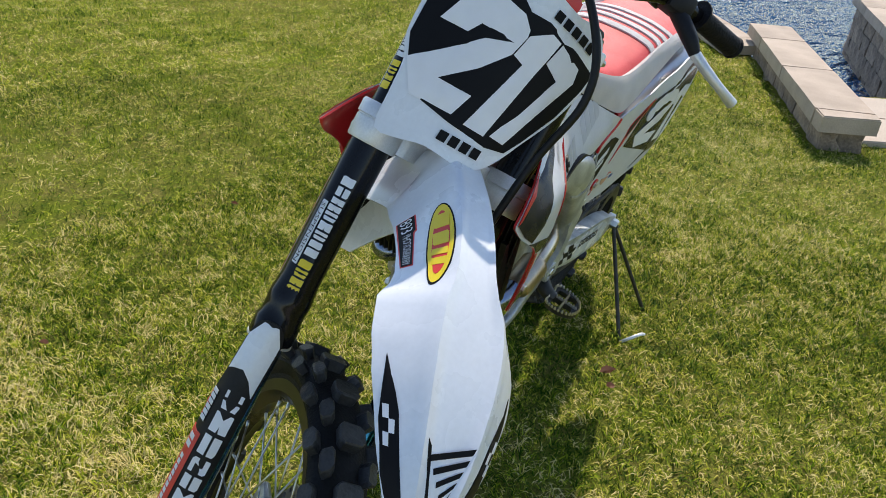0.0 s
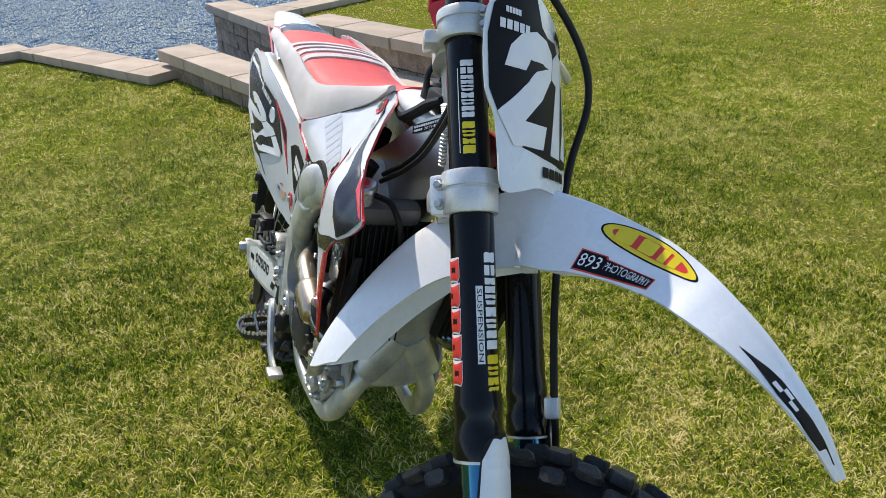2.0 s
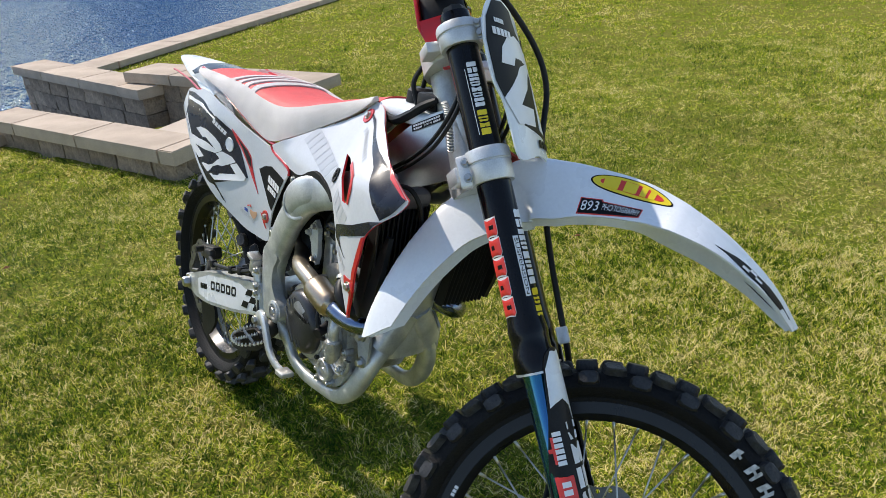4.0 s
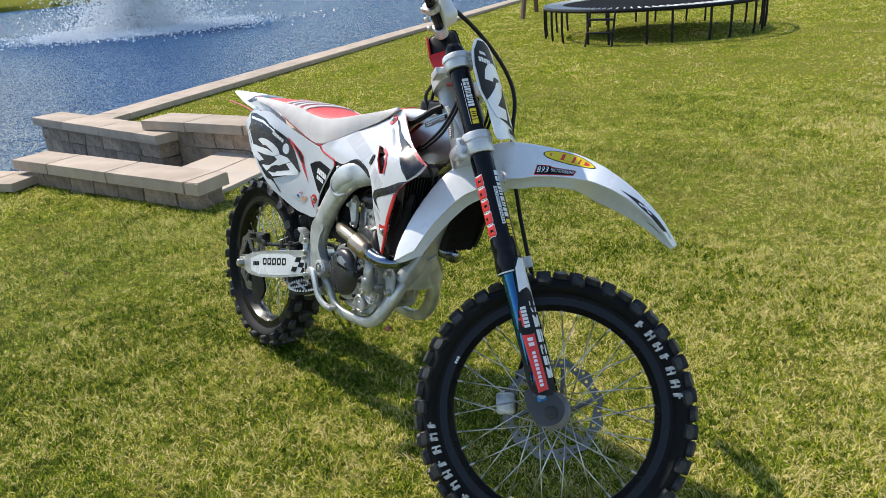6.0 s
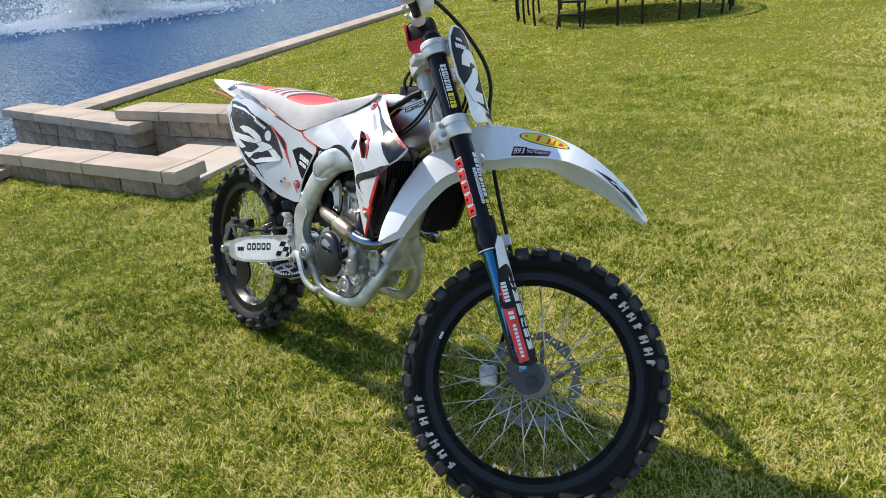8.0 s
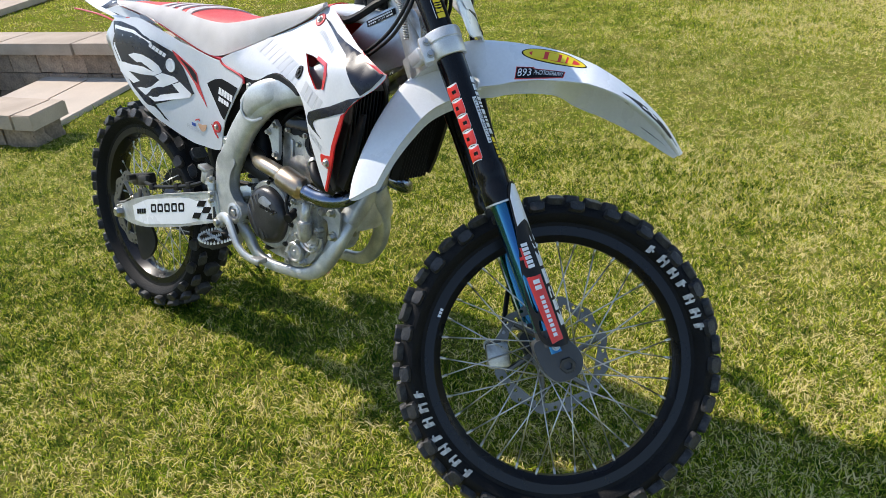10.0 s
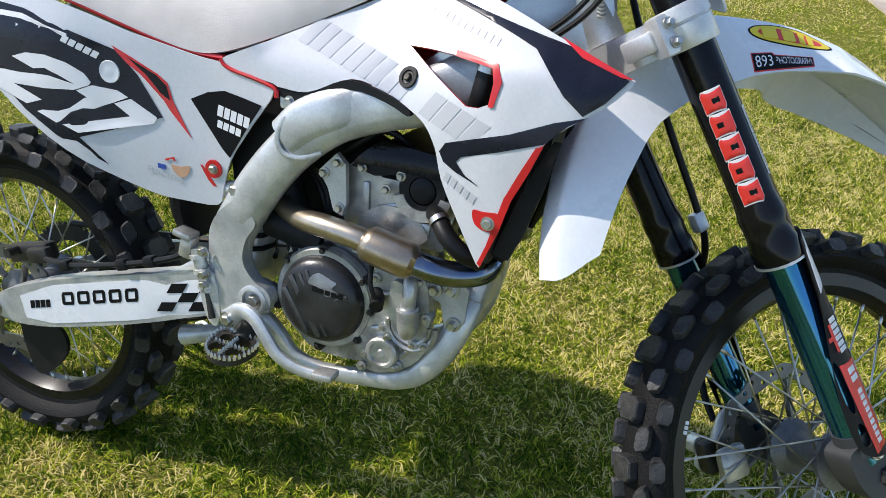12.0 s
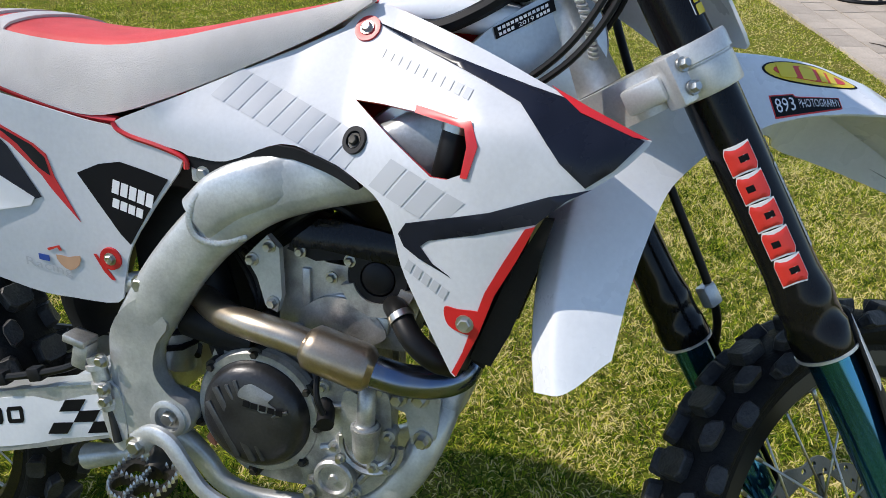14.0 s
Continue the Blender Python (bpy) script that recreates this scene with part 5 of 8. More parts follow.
# ---- bodywork ----
WIDTH = ((-0.35, 0.08), (-0.1, 0.15), (0.1, 0.167), (0.27, 0.166), (0.357, 0.150), (0.44, 0.138), (0.53, 0.129), (0.64, 0.130), (0.75, 0.136), (0.84, 0.143), (0.92, 0.166), (0.99, 0.183), (1.05, 0.188), (1.10, 0.188), (1.15, 0.173), (1.25, 0.15))
WIDTH = tuple((p.x, p.y) for p in spline([(a, b, 0) for a, b in WIDTH], 6))
# the shroud folds inwards over this line, up to its narrow upper edge
FOLD = ((0.60, 0.86), (0.75, 0.850), (0.84, 0.845), (0.92, 0.868), (0.99, 0.892), (1.05, 0.892), (1.10, 0.872), (1.15, 0.885), (1.25, 0.885))
CREST = ((0.60, 0.87), (0.686, 0.914), (0.761, 0.948), (0.836, 0.995), (0.88, 0.985), (0.94, 0.972), (1.0, 0.952), (1.08, 0.921), (1.156, 0.891), (1.25, 0.86))
CREST_Y = ((0.60, 0.127), (0.686, 0.098), (0.761, 0.070), (0.836, 0.046), (0.88, 0.058), (0.92, 0.080), (0.96, 0.102), (1.0, 0.122), (1.04, 0.142), (1.08, 0.156), (1.12, 0.166), (1.156, 0.173), (1.25, 0.15))


def body_surf(s):
    """The bike's flank on side s (-1 right, 1 left)."""
    def f(x, z):
        y = lerp_table(WIDTH, x)
        if x > 0.60:
            fold, crest = lerp_table(FOLD, x), lerp_table(CREST, x)
            u = min(1.3, (z - fold) / max(0.012, crest - fold))
            y -= (y - lerp_table(CREST_Y, x)) * smooth((x - 0.60) / 0.03) * (u + math.sqrt(u * u + 0.05)) / 2.025
            y -= 0.10 * max(0, 0.80 - z) * smooth((x - 0.75) / 0.2)
        else:
            y -= 0.25 * max(0, z - 0.88)
        if x < 0.66:
            y -= 0.06 * max(0, 0.72 - z) * smooth((0.66 - x) / 0.04)
        return (x, s * y, z)
    return f


def body_out(s):
    f = body_surf(s)

    def o(x, z):
        e = 0.004
        p = Vector(f(x, z))
        u, v = Vector(f(x + e, z)) - p, Vector(f(x, z + e)) - p
        n = u.cross(v).normalized()
        return n if n.y * s > 0 else -n
    return o


SHROUD = spline([(0.836, 1.0, 0), (0.867, 0.996, 0), (0.939, 0.975, 0), (1.004, 0.952, 0), (1.078, 0.922, 0), (1.156, 0.891, 0)], 4) + spline([(1.153, 0.884, 0), (1.13, 0.860, 0), (1.087, 0.830, 0), (1.059, 0.804, 0), (1.042, 0.767, 0), (1.021, 0.725, 0), (1.006, 0.677, 0), (0.983, 0.620, 0)], 4) \
    + spline([(0.978, 0.624, 0), (0.940, 0.692, 0), (0.918, 0.736, 0), (0.907, 0.776, 0), (0.889, 0.804, 0), (0.862, 0.820, 0), (0.824, 0.836, 0), (0.768, 0.849, 0), (0.70, 0.824, 0), (0.65, 0.826, 0)], 4) \
    + spline([(0.642, 0.830, 0), (0.60, 0.838, 0), (0.565, 0.848, 0), (0.556, 0.858, 0), (0.607, 0.879, 0), (0.686, 0.914, 0), (0.761, 0.948, 0), (0.812, 0.972, 0)], 4)
SHROUD = [(p.x, p.y) for p in SHROUD]
SLOT = [(0.845, 0.900), (0.88, 0.899), (0.919, 0.897), (0.955, 0.893), (0.988, 0.890), (0.992, 0.872), (0.985, 0.846), (0.968, 0.838), (0.950, 0.838), (0.90, 0.868)]
PANEL = [(p.x, p.y) for p in spline([(0.556, 0.850, 0), (0.60, 0.832, 0), (0.644, 0.821, 0), (0.602, 0.762, 0), (0.561, 0.702, 0), (0.545, 0.655, 0), (0.532, 0.626, 0), (0.47, 0.626, 0), (0.411, 0.634, 0), (0.307, 0.672, 0), (0.211, 0.727, 0), (0.13, 0.796, 0), (0.088, 0.87, 0), (0.105, 0.918, 0), (0.16, 0.922, 0), (0.22, 0.930, 0), (0.30, 0.914, 0), (0.40, 0.884, 0), (0.506, 0.858, 0)], 3, True)]
PLATE = [(0.106, 0.912), (0.15, 0.914), (0.218, 0.905), (0.311, 0.876), (0.375, 0.855), (0.41, 0.82), (0.448, 0.758), (0.37, 0.733), (0.302, 0.713), (0.345, 0.672), (0.26, 0.712), (0.205, 0.747), (0.15, 0.795), (0.108, 0.85)]

# the race number's strokes, in a square that spans it
N_SRC = ((378, 172), (795, 195), (612, 385))
N_TWO = [(442, 77), (480, 37), (530, 20), (585, 30), (625, 62), (640, 100), (636, 118), (603, 160), (530, 195), (443, 220), (520, 262), (478, 308), (385, 262), (378, 172), (540, 122), (606, 131), (530, 88), (500, 108)]
N_ONE = [(608, 160), (642, 114), (700, 108), (726, 130), (688, 182), (668, 207), (558, 362), (507, 332), (632, 184)]
N_SEVEN = [(694, 180), (732, 134), (795, 195), (788, 232), (612, 385), (574, 362), (732, 226)]

for s in (-1, 1):
    sf, ou = body_surf(s), body_out(s)
    sh = hold("shroud", bike, "white radiator shroud with faded print and red edges")
    part("panel", sheet(SHROUD, sf, ou, 0.0038, 0.010, [SLOT]), RED, sh, "red moulded shroud")
    part("white_decal", sheet(SHROUD, sf, ou, 0.0004, 0.010, [SLOT], lift=0.0006), WHITE_VINYL_DIM, sh, "white decal over the shroud")
    band = [(0.850, 0.980), (0.90, 0.966), (0.95, 0.952), (1.005, 0.938), (1.078, 0.920), (1.150, 0.890), (1.125, 0.862), (1.102, 0.845), (1.077, 0.866), (1.055, 0.892), (1.033, 0.915), (0.972, 0.938), (0.903, 0.960)]
    part("black_flash", sheet(band, sf, ou, 0.0006, 0.008, lift=0.0022), NAVY, sh, "glossy black and navy flash")
    vee = [(1.108, 0.844), (1.087, 0.832), (1.060, 0.806), (1.00, 0.787), (0.950, 0.772), (0.941, 0.764), (0.955, 0.748), (0.976, 0.737), (0.940, 0.750), (0.922, 0.760), (0.915, 0.773), (0.924, 0.786), (0.96, 0.797), (1.014, 0.812), (1.07, 0.834)]
    part("black_flash", sheet(vee, sf, ou, 0.0006, 0.008, lift=0.0018), NAVY, sh, "black hooked flash")
    edge = [(1.060, 0.804), (1.044, 0.767), (1.023, 0.725), (1.008, 0.677), (0.985, 0.622), (0.980, 0.626), (0.992, 0.655), (0.998, 0.676), (1.008, 0.71), (1.013, 0.727), (1.030, 0.762), (1.050, 0.800)]
    part("red_edge", sheet(edge, sf, ou, 0.001, 0.01, lift=0.002), RED, sh)
    top_edge = [(1.06, 0.930), (1.10, 0.913), (1.154, 0.892), (1.140, 0.892), (1.09, 0.909)]
    part("red_edge", sheet(top_edge, sf, ou, 0.0008, 0.008, lift=0.0032), RED, sh)
    slot_edge = [(0.925, 0.902), (0.99, 0.895), (0.999, 0.874), (0.99, 0.842), (0.983, 0.842), (0.988, 0.872), (0.984, 0.888), (0.925, 0.895)]
    part("red_edge", sheet(slot_edge, sf, ou, 0.0008, 0.008, lift=0.0026), RED, sh)
    pocket = rounded([(0.970, 0.702), (0.985, 0.703), (1.008, 0.704), (1.004, 0.69), (0.998, 0.676), (0.975, 0.682)], 4)
    part("bolt_pocket", sheet(pocket, sf, ou, 0.001, 0.02, lift=0.002), RED, sh)
    p = Vector(sf(0.993, 0.688))
    part("shroud_bolt", bolt(p + Vector((0, s * 0.002, 0)), (0, s, 0), 0.007, 0.006), BOLT, sh)
    p = Vector(sf(0.842, 0.972))
    part("red_washer", lathe([(0, 0), (0.016, 0), (0.0155, 0.003), (0.008, 0.003), (0, 0.002)], 20, along(p, p + ou(0.842, 0.972))), RED, sh)
    part("shroud_bolt", bolt(p + ou(0.842, 0.972) * 0.003, ou(0.842, 0.972), 0.006, 0.005), BOLT, sh)
    p = Vector(sf(0.855, 0.860))
    part("dark_grommet", lathe([(0, 0.001), (0.0155, 0.001), (0.015, 0.004), (0.010, 0.004), (0.009, 0.001)], 24, along(p, p + ou(0.855, 0.86))), BLACK_PLASTIC, sh)
    part("shroud_bolt", bolt(p + ou(0.855, 0.86) * 0.001, ou(0.855, 0.86), 0.0058, 0.005), GREASE, sh)
    trim = [(p.x, p.y) for p in spline([(0.645, 0.828, 0), (0.695, 0.822, 0), (0.765, 0.848, 0), (0.826, 0.835, 0), (0.862, 0.819, 0), (0.86, 0.810, 0), (0.824, 0.824, 0), (0.762, 0.835, 0), (0.697, 0.807, 0), (0.655, 0.812, 0)], 3, True)]
    part("black_trim", sheet(trim, lambda a, b, s=s: (a, s * (lerp_table(WIDTH, a) - 0.002), b), lambda a, b, s=s: (0, s, 0), 0.012, 0.03), BLACK_PLASTIC, sh)
    # pale print across the shroud
    gm = affine(((0, 0), (1, 0), (0, 1)), (((0.672, 0.893), (0.965, 0.785), (0.690, 0.928)) if s < 0 else ((0.965, 0.785), (0.672, 0.893), (0.975, 0.82))))
    ghost = [[gm(0.60 * x + 0.03 * y, y) for x, y in q] for q in bars(0, 0, 1, 1, 9, 0.0, 0.14)] + [[gm(0.70 + 0.30 * x + 0.03 * y, y) for x, y in q] for q in bars(0, 0, 1, 1, 4, 0.0, 0.14)]
    for q in ghost:
        part("ghost_print", many_sheets([q], sf, ou, 0.0014, 0.0001, 0.012), GHOST, sh, "faded grey print")
    gm = affine(((0, 0), (1, 0), (0, 1)), ((0.86, 0.945), (0.985, 0.912), (0.864, 0.957)))
    for q in bars(0, 0, 1, 0.8, 11, 0, 0.35):
        part("ghost_print", many_sheets([[gm(x, y) for x, y in q]], sf, ou, 0.0014, 0.0001, 0.012), GHOST, sh)
    gm = affine(((0, 0), (1, 0), (0, 1)), ((0.922, 0.735), (0.972, 0.708), (0.928, 0.748)))
    for q in bars(0, 0, 1, 0.9, 5, 0, 0.3):
        part("ghost_print", many_sheets([[gm(x, y) for x, y in q]], sf, ou, 0.0014, 0.0001, 0.012), GHOST, sh)

    sp = hold("side_panel", bike, "white side panel with navy number plate")
    part("panel", sheet(PANEL, sf, ou, 0.0035, 0.025), WHITE_VINYL_DIM, sp)
    part("number_ground", sheet(PLATE, sf, ou, 0.0006, 0.025, lift=0.0012), NAVY, sp, "navy number plate ground")
    part("plate_border", many_sheets([[(0.118, 0.903), (0.217, 0.897), (0.30, 0.873), (0.30, 0.866), (0.216, 0.889), (0.126, 0.894)], [(0.118, 0.903), (0.126, 0.894), (0.122, 0.85), (0.16, 0.80), (0.155, 0.797), (0.114, 0.848)]], sf, ou, 0.0018), WHITE_PRINT, sp)
    dst = ((0.142, 0.809), (0.439, 0.757), (0.302, 0.720)) if s < 0 else ((0.405, 0.775), (0.125, 0.845), (0.215, 0.735))
    nm = affine(N_SRC, dst)
    for nm_name, shape in (("numeral_two", N_TWO), ("numeral_one", N_ONE), ("numeral_seven", N_SEVEN)):
        part(nm_name, sheet([nm(*q) for q in shape], sf, ou, 0.0006, 0.025, lift=0.002), WHITE_PRINT, sp, "white race numeral")
    am = affine(((0, 0), (1, 0), (0, 1)), (((0.288, 0.862), (0.346, 0.838), (0.292, 0.876)) if s < 0 else ((0.346, 0.838), (0.288, 0.862), (0.352, 0.852))))
    part("name_print", many_sheets([[am(x, y) for x, y in q] for q in bars(0, 0, 1, 0.75, 5, 0.06, 0.2)], sf, ou, 0.002), WHITE_PRINT, sp)
    p, n = Vector(sf(0.364, 0.821)), ou(0.364, 0.821)
    part("screw_cup", lathe([(0, 0.003), (0.006, 0.003), (0.010, 0.0025), (0.0165, 0.0035), (0.0175, 0.002), (0.017, 0)], 24, along(p, p + n)), WHITE_DULL, sp)
    slot = [(0.371, 0.861), (0.40, 0.847), (0.445, 0.824), (0.460, 0.812), (0.468, 0.784), (0.496, 0.730), (0.462, 0.770), (0.452, 0.785), (0.415, 0.822), (0.385, 0.842)]
    part("red_vent", sheet(slot, sf, ou, 0.0008, 0.02, lift=0.0012), RED, sp, "red-edged vent slot")
    # black sheet laid over the vent as the shade inside its opening
    part("vent_shadow_gap", sheet([(0.395, 0.846), (0.443, 0.822), (0.458, 0.808), (0.463, 0.786), (0.449, 0.795), (0.425, 0.822)], sf, ou, 0.0008, 0.02, lift=0.0018), BLACK_PLASTIC, sp)
    tri = [(0.498, 0.792), (0.528, 0.805), (0.557, 0.810), (0.590, 0.803), (0.622, 0.795), (0.598, 0.762), (0.562, 0.708), (0.55, 0.72)]
    part("black_corner", sheet(tri, sf, ou, 0.0006, 0.03, lift=0.0012), BLACK_DECAL, sp, "black corner decal")
    tm = affine(((0, 0), (1, 0), (0, 1)), (((0.543, 0.772), (0.60, 0.757), (0.547, 0.79)) if s < 0 else ((0.60, 0.757), (0.543, 0.772), (0.604, 0.775))))
    part("corner_print", many_sheets([[tm(x, y) for x, y in q] for q in bars(0, 0, 1, 0.9, 5, 0, 0.2) + bars(0.05, -0.95, 0.75, 0.62, 4, 0, 0.2)], sf, ou, 0.002), WHITE_PRINT, sp)
    part("blue_mark", many_sheets([[(0.432, 0.676), (0.446, 0.674), (0.446, 0.682), (0.432, 0.684)]], sf, ou, 0.0012), BLUE_PRINT, sp)
    part("red_mark", many_sheets([[(0.445, 0.692), (0.462, 0.697), (0.464, 0.69), (0.461, 0.69), (0.459, 0.694), (0.447, 0.689)]], sf, ou, 0.0012), RED_PRINT, sp)
    part("tan_mark", many_sheets([rounded([(0.456, 0.684), (0.472, 0.682), (0.488, 0.685), (0.485, 0.672), (0.472, 0.664), (0.460, 0.672)], 2)], sf, ou, 0.0012), TAN_PRINT, sp)
    if s < 0:
        part("race_word", words("Racing", 0.02, lambda u, v: (0.412 + 0.062 * u, 0.668 - 0.012 * u + 0.012 * v), sf, ou), GHOST, sp)
    p, n = Vector(sf(0.531, 0.686)), ou(0.531, 0.686)
    part("red_washer", lathe([(0, 0), (0.015, 0), (0.0145, 0.003), (0.008, 0.003), (0, 0.002)], 20, along(p, p + n)), RED, sp)
    part("panel_bolt", bolt(p + n * 0.002, n, 0.006, 0.005), BOLT, sp)
    part("red_tick", many_sheets([[(0.507, 0.690), (0.511, 0.690), (0.526, 0.668), (0.534, 0.657), (0.528, 0.657), (0.519, 0.667)]], sf, ou, 0.0012), RED, sp)
    # red seam between side panel and shroud, and along the seat
    seam = spline([(0.553, 0.856, 0), (0.56, 0.848, 0), (0.578, 0.841, 0), (0.61, 0.834, 0), (0.645, 0.823, 0), (0.648, 0.81, 0)], 4)
    part("red_seam", tube([Vector(sf(q.x, q.y)) + ou(q.x, q.y) * 0.001 for q in seam], 0.0032, 6, 1, smooth_path=False), RED, sp)
    seam = spline([(0.02, 0.962, 0), (0.12, 0.948, 0), (0.245, 0.925, 0), (0.348, 0.897, 0), (0.442, 0.871, 0), (0.506, 0.859, 0), (0.55, 0.856, 0)], 4)
    part("red_seam", tube([Vector((q.x, s * min(0.116, 0.09 + 0.1 * q.x), q.y)) for q in seam], 0.0055, 8, 1, smooth_path=False), RED, sp)
    part("airbox", sheet([(0.60, 0.83), (0.68, 0.82), (0.67, 0.77), (0.61, 0.70), (0.57, 0.65), (0.545, 0.66), (0.54, 0.72)], lambda a, b, s=s: (a, s * 0.095, b), lambda a, b, s=s: (0, s, 0), 0.05, 0.05), BLACK_PLASTIC, sp, "black airbox side")
    part("subframe_lug", tube([(0.535, s * 0.108, 0.648), (0.558, s * 0.112, 0.655), (0.585, s * 0.112, 0.655)], 0.013, 12), ALLOY, sp)
    part("lug_bolt", bolt((0.566, s * 0.122, 0.655), (0, s, 0), 0.009, 0.008), BOLT, sp)
    part("frame_lug", box((0.665, s * 0.118, 0.805), (0.03, 0.02, 0.022), 0.005), CLAMP, sp)
    part("lug_bolt", bolt((0.668, s * 0.128, 0.806), (0, s, 0), 0.0065, 0.006), BOLT, sp)
    part("slot_hose", tube([(0.972, s * 0.112, 0.915), (0.965, s * 0.122, 0.885), (0.958, s * 0.126, 0.850), (0.950, s * 0.122, 0.815)], 0.0155, 14), HOSE, bike, "black radiator hose behind the shroud slot")
    part("hose_clip", lathe([(0.0155, -0.004), (0.0175, -0.004), (0.0175, 0.004), (0.0155, 0.004)], 18, along((0.964, s * 0.123, 0.880), (0.960, s * 0.125, 0.862)), closed=True), BOLT, bike)
    # radiator with its louvred guard
    rad = hold("radiator", bike, "radiator behind a black louvred guard")
    tilt = math.degrees(math.atan2(0.055, 0.24))
    core = box((1.002, s * 0.092, 0.735), (0.03, 0.105, 0.235), 0.004, (0, tilt, 0))
    part("core", core, RADIATOR, rad, smooth=False)
    part("tank_top", box((1.030, s * 0.100, 0.858), (0.040, 0.115, 0.036), 0.014, (0, tilt, 0)), HEADER_GREY, rad, "dull grey radiator header tank")
    if s < 0:
        part("filler_neck", rod((1.03, -0.135, 0.87), (1.033, -0.137, 0.892), 0.016, 18), CAST, rad)
        part("radiator_cap", lathe([(0, 0.012), (0.018, 0.012), (0.021, 0.009), (0.021, 0.003), (0.018, 0), (0, 0)], 18, along((1.033, -0.137, 0.892), (1.036, -0.139, 0.91))), STEEL, rad, "silver radiator cap")
        part("cap_mark", lathe([(0, 0.0135), (0.009, 0.0135), (0.009, 0.012), (0, 0.012)], 14, along((1.033, -0.137, 0.892), (1.036, -0.139, 0.91))), RED_PRINT, rad)
        part("overflow_hose", tube([(1.035, -0.118, 0.885), (1.06, -0.10, 0.88), (1.075, -0.085, 0.84), (1.06, -0.075, 0.76), (1.03, -0.07, 0.66)], 0.0045, 8), HOSE, rad)
    for k in range(11):
        y = s * (0.044 + 0.0098 * k)
        part("louvre", box((1.024, y, 0.732), (0.018, 0.0028, 0.225), 0.0008, (0, tilt, s * 24), seg=1), BLACK_PLASTIC, rad)
    part("guard_frame", sheet([(0.994, 0.635), (1.03, 0.735), (1.062, 0.80), (1.072, 0.80), (1.058, 0.74), (1.036, 0.67), (1.018, 0.63)], lambda a, b, s=s: (a, s * 0.146, b), lambda a, b, s=s: (0, s, 0), 0.01, 0.03), BLACK_PLASTIC, rad)

# airbox back, shock and mudguard fill the dark between the side panels
part("inner_mudguard", tube([(0.50, 0, 0.84), (0.44, 0, 0.70), (0.40, 0, 0.60), (0.405, 0, 0.52)], [0.085, 0.08, 0.07, 0.05], 16, 5, squash=(0.3, 1.0)), BLACK_PLASTIC, bike, "black inner mudguard")
part("shock_spring", tube([(0.53 + 0.028 * math.cos(a * 0.9), 0.028 * math.sin(a * 0.9), 0.50 + 0.0035 * a) for a in range(0, 70)], 0.005, 6, 1, smooth_path=False), BLACK_PLASTIC, bike)
part("shock_body", rod((0.53, 0, 0.48), (0.56, 0, 0.78), 0.022, 16), ALLOY, bike)
part("shock_linkage", tube([(0.40, -0.06, 0.335), (0.45, -0.06, 0.35), (0.52, -0.06, 0.372)], [0.02, 0.016, 0.017], 12), ALLOY, bike)

# seat
SEAT_TOP = ((-0.02, 0.962), (0.1, 0.967), (0.26, 0.970), (0.35, 0.970), (0.43, 0.960), (0.54, 0.957), (0.62, 0.966), (0.69, 0.981), (0.80, 1.003), (0.85, 1.013))
SEAT_LOW = ((-0.02, 0.955), (0.1, 0.948), (0.245, 0.926), (0.348, 0.899), (0.442, 0.873), (0.506, 0.861), (0.562, 0.868), (0.641, 0.897), (0.718, 0.932), (0.792, 0.968), (0.85, 1.003))
SEAT_TOP = tuple((p.x, p.y) for p in spline([(a, b, 0) for a, b in SEAT_TOP], 4))
SEAT_LOW = tuple((p.x, p.y) for p in spline([(a, b, 0) for a, b in SEAT_LOW], 4))


def seat_point(x, v):
    """v runs from -1 (right lower edge) over 0 (middle of the top) to 1."""
    zt, zl = lerp_table(SEAT_TOP, x), lerp_table(SEAT_LOW, x)
    wide = 0.112 * (1 - 0.25 * smooth((0.1 - x) / 0.15)) * (1 - 0.56 * smooth((x - 0.56) / 0.30))
    shoulder = wide * 0.78
    a = abs(v)
    if a < 0.5:
        y = shoulder * a / 0.5
        z = zt - 0.010 * (a / 0.5) ** 2.5
    else:
        k = (a - 0.5) / 0.5
        y = shoulder + (wide - shoulder) * math.sin(k * math.pi / 2)
        z = (zt - 0.010) + (zl - zt + 0.010) * (0.3 * k + 0.7 * k * k)
    return Vector((x, math.copysign(y, v), z))


def seat_patch(x0, x1, v0, v1, nx, nv, lift=0.0, skirt=0.01):
    bm = bmesh.new()
    g = [[bm.verts.new(seat_point(x0 + (x1 - x0) * i / nx, v0 + (v1 - v0) * j / nv)) for j in range(nv + 1)] for i in range(nx + 1)]
    for i in range(nx):
        for j in range(nv):
            bm.faces.new((g[i][j], g[i + 1][j], g[i + 1][j + 1], g[i][j + 1]))
    bm.normal_update()
    bm.faces.ensure_lookup_table()
    if bm.faces[0].normal.z < 0 and abs(v0 + v1) < 1e-6 or (bm.faces[0].normal.y * (v0 + v1) < -1e-6):
        bmesh.ops.reverse_faces(bm, faces=bm.faces)
    ext = bmesh.ops.solidify(bm, geom=bm.faces[:], thickness=skirt)
    if lift:
        bm.normal_update()
        for v in bm.verts:
            v.co.z += lift
    bmesh.ops.recalc_face_normals(bm, faces=bm.faces)
    return bm


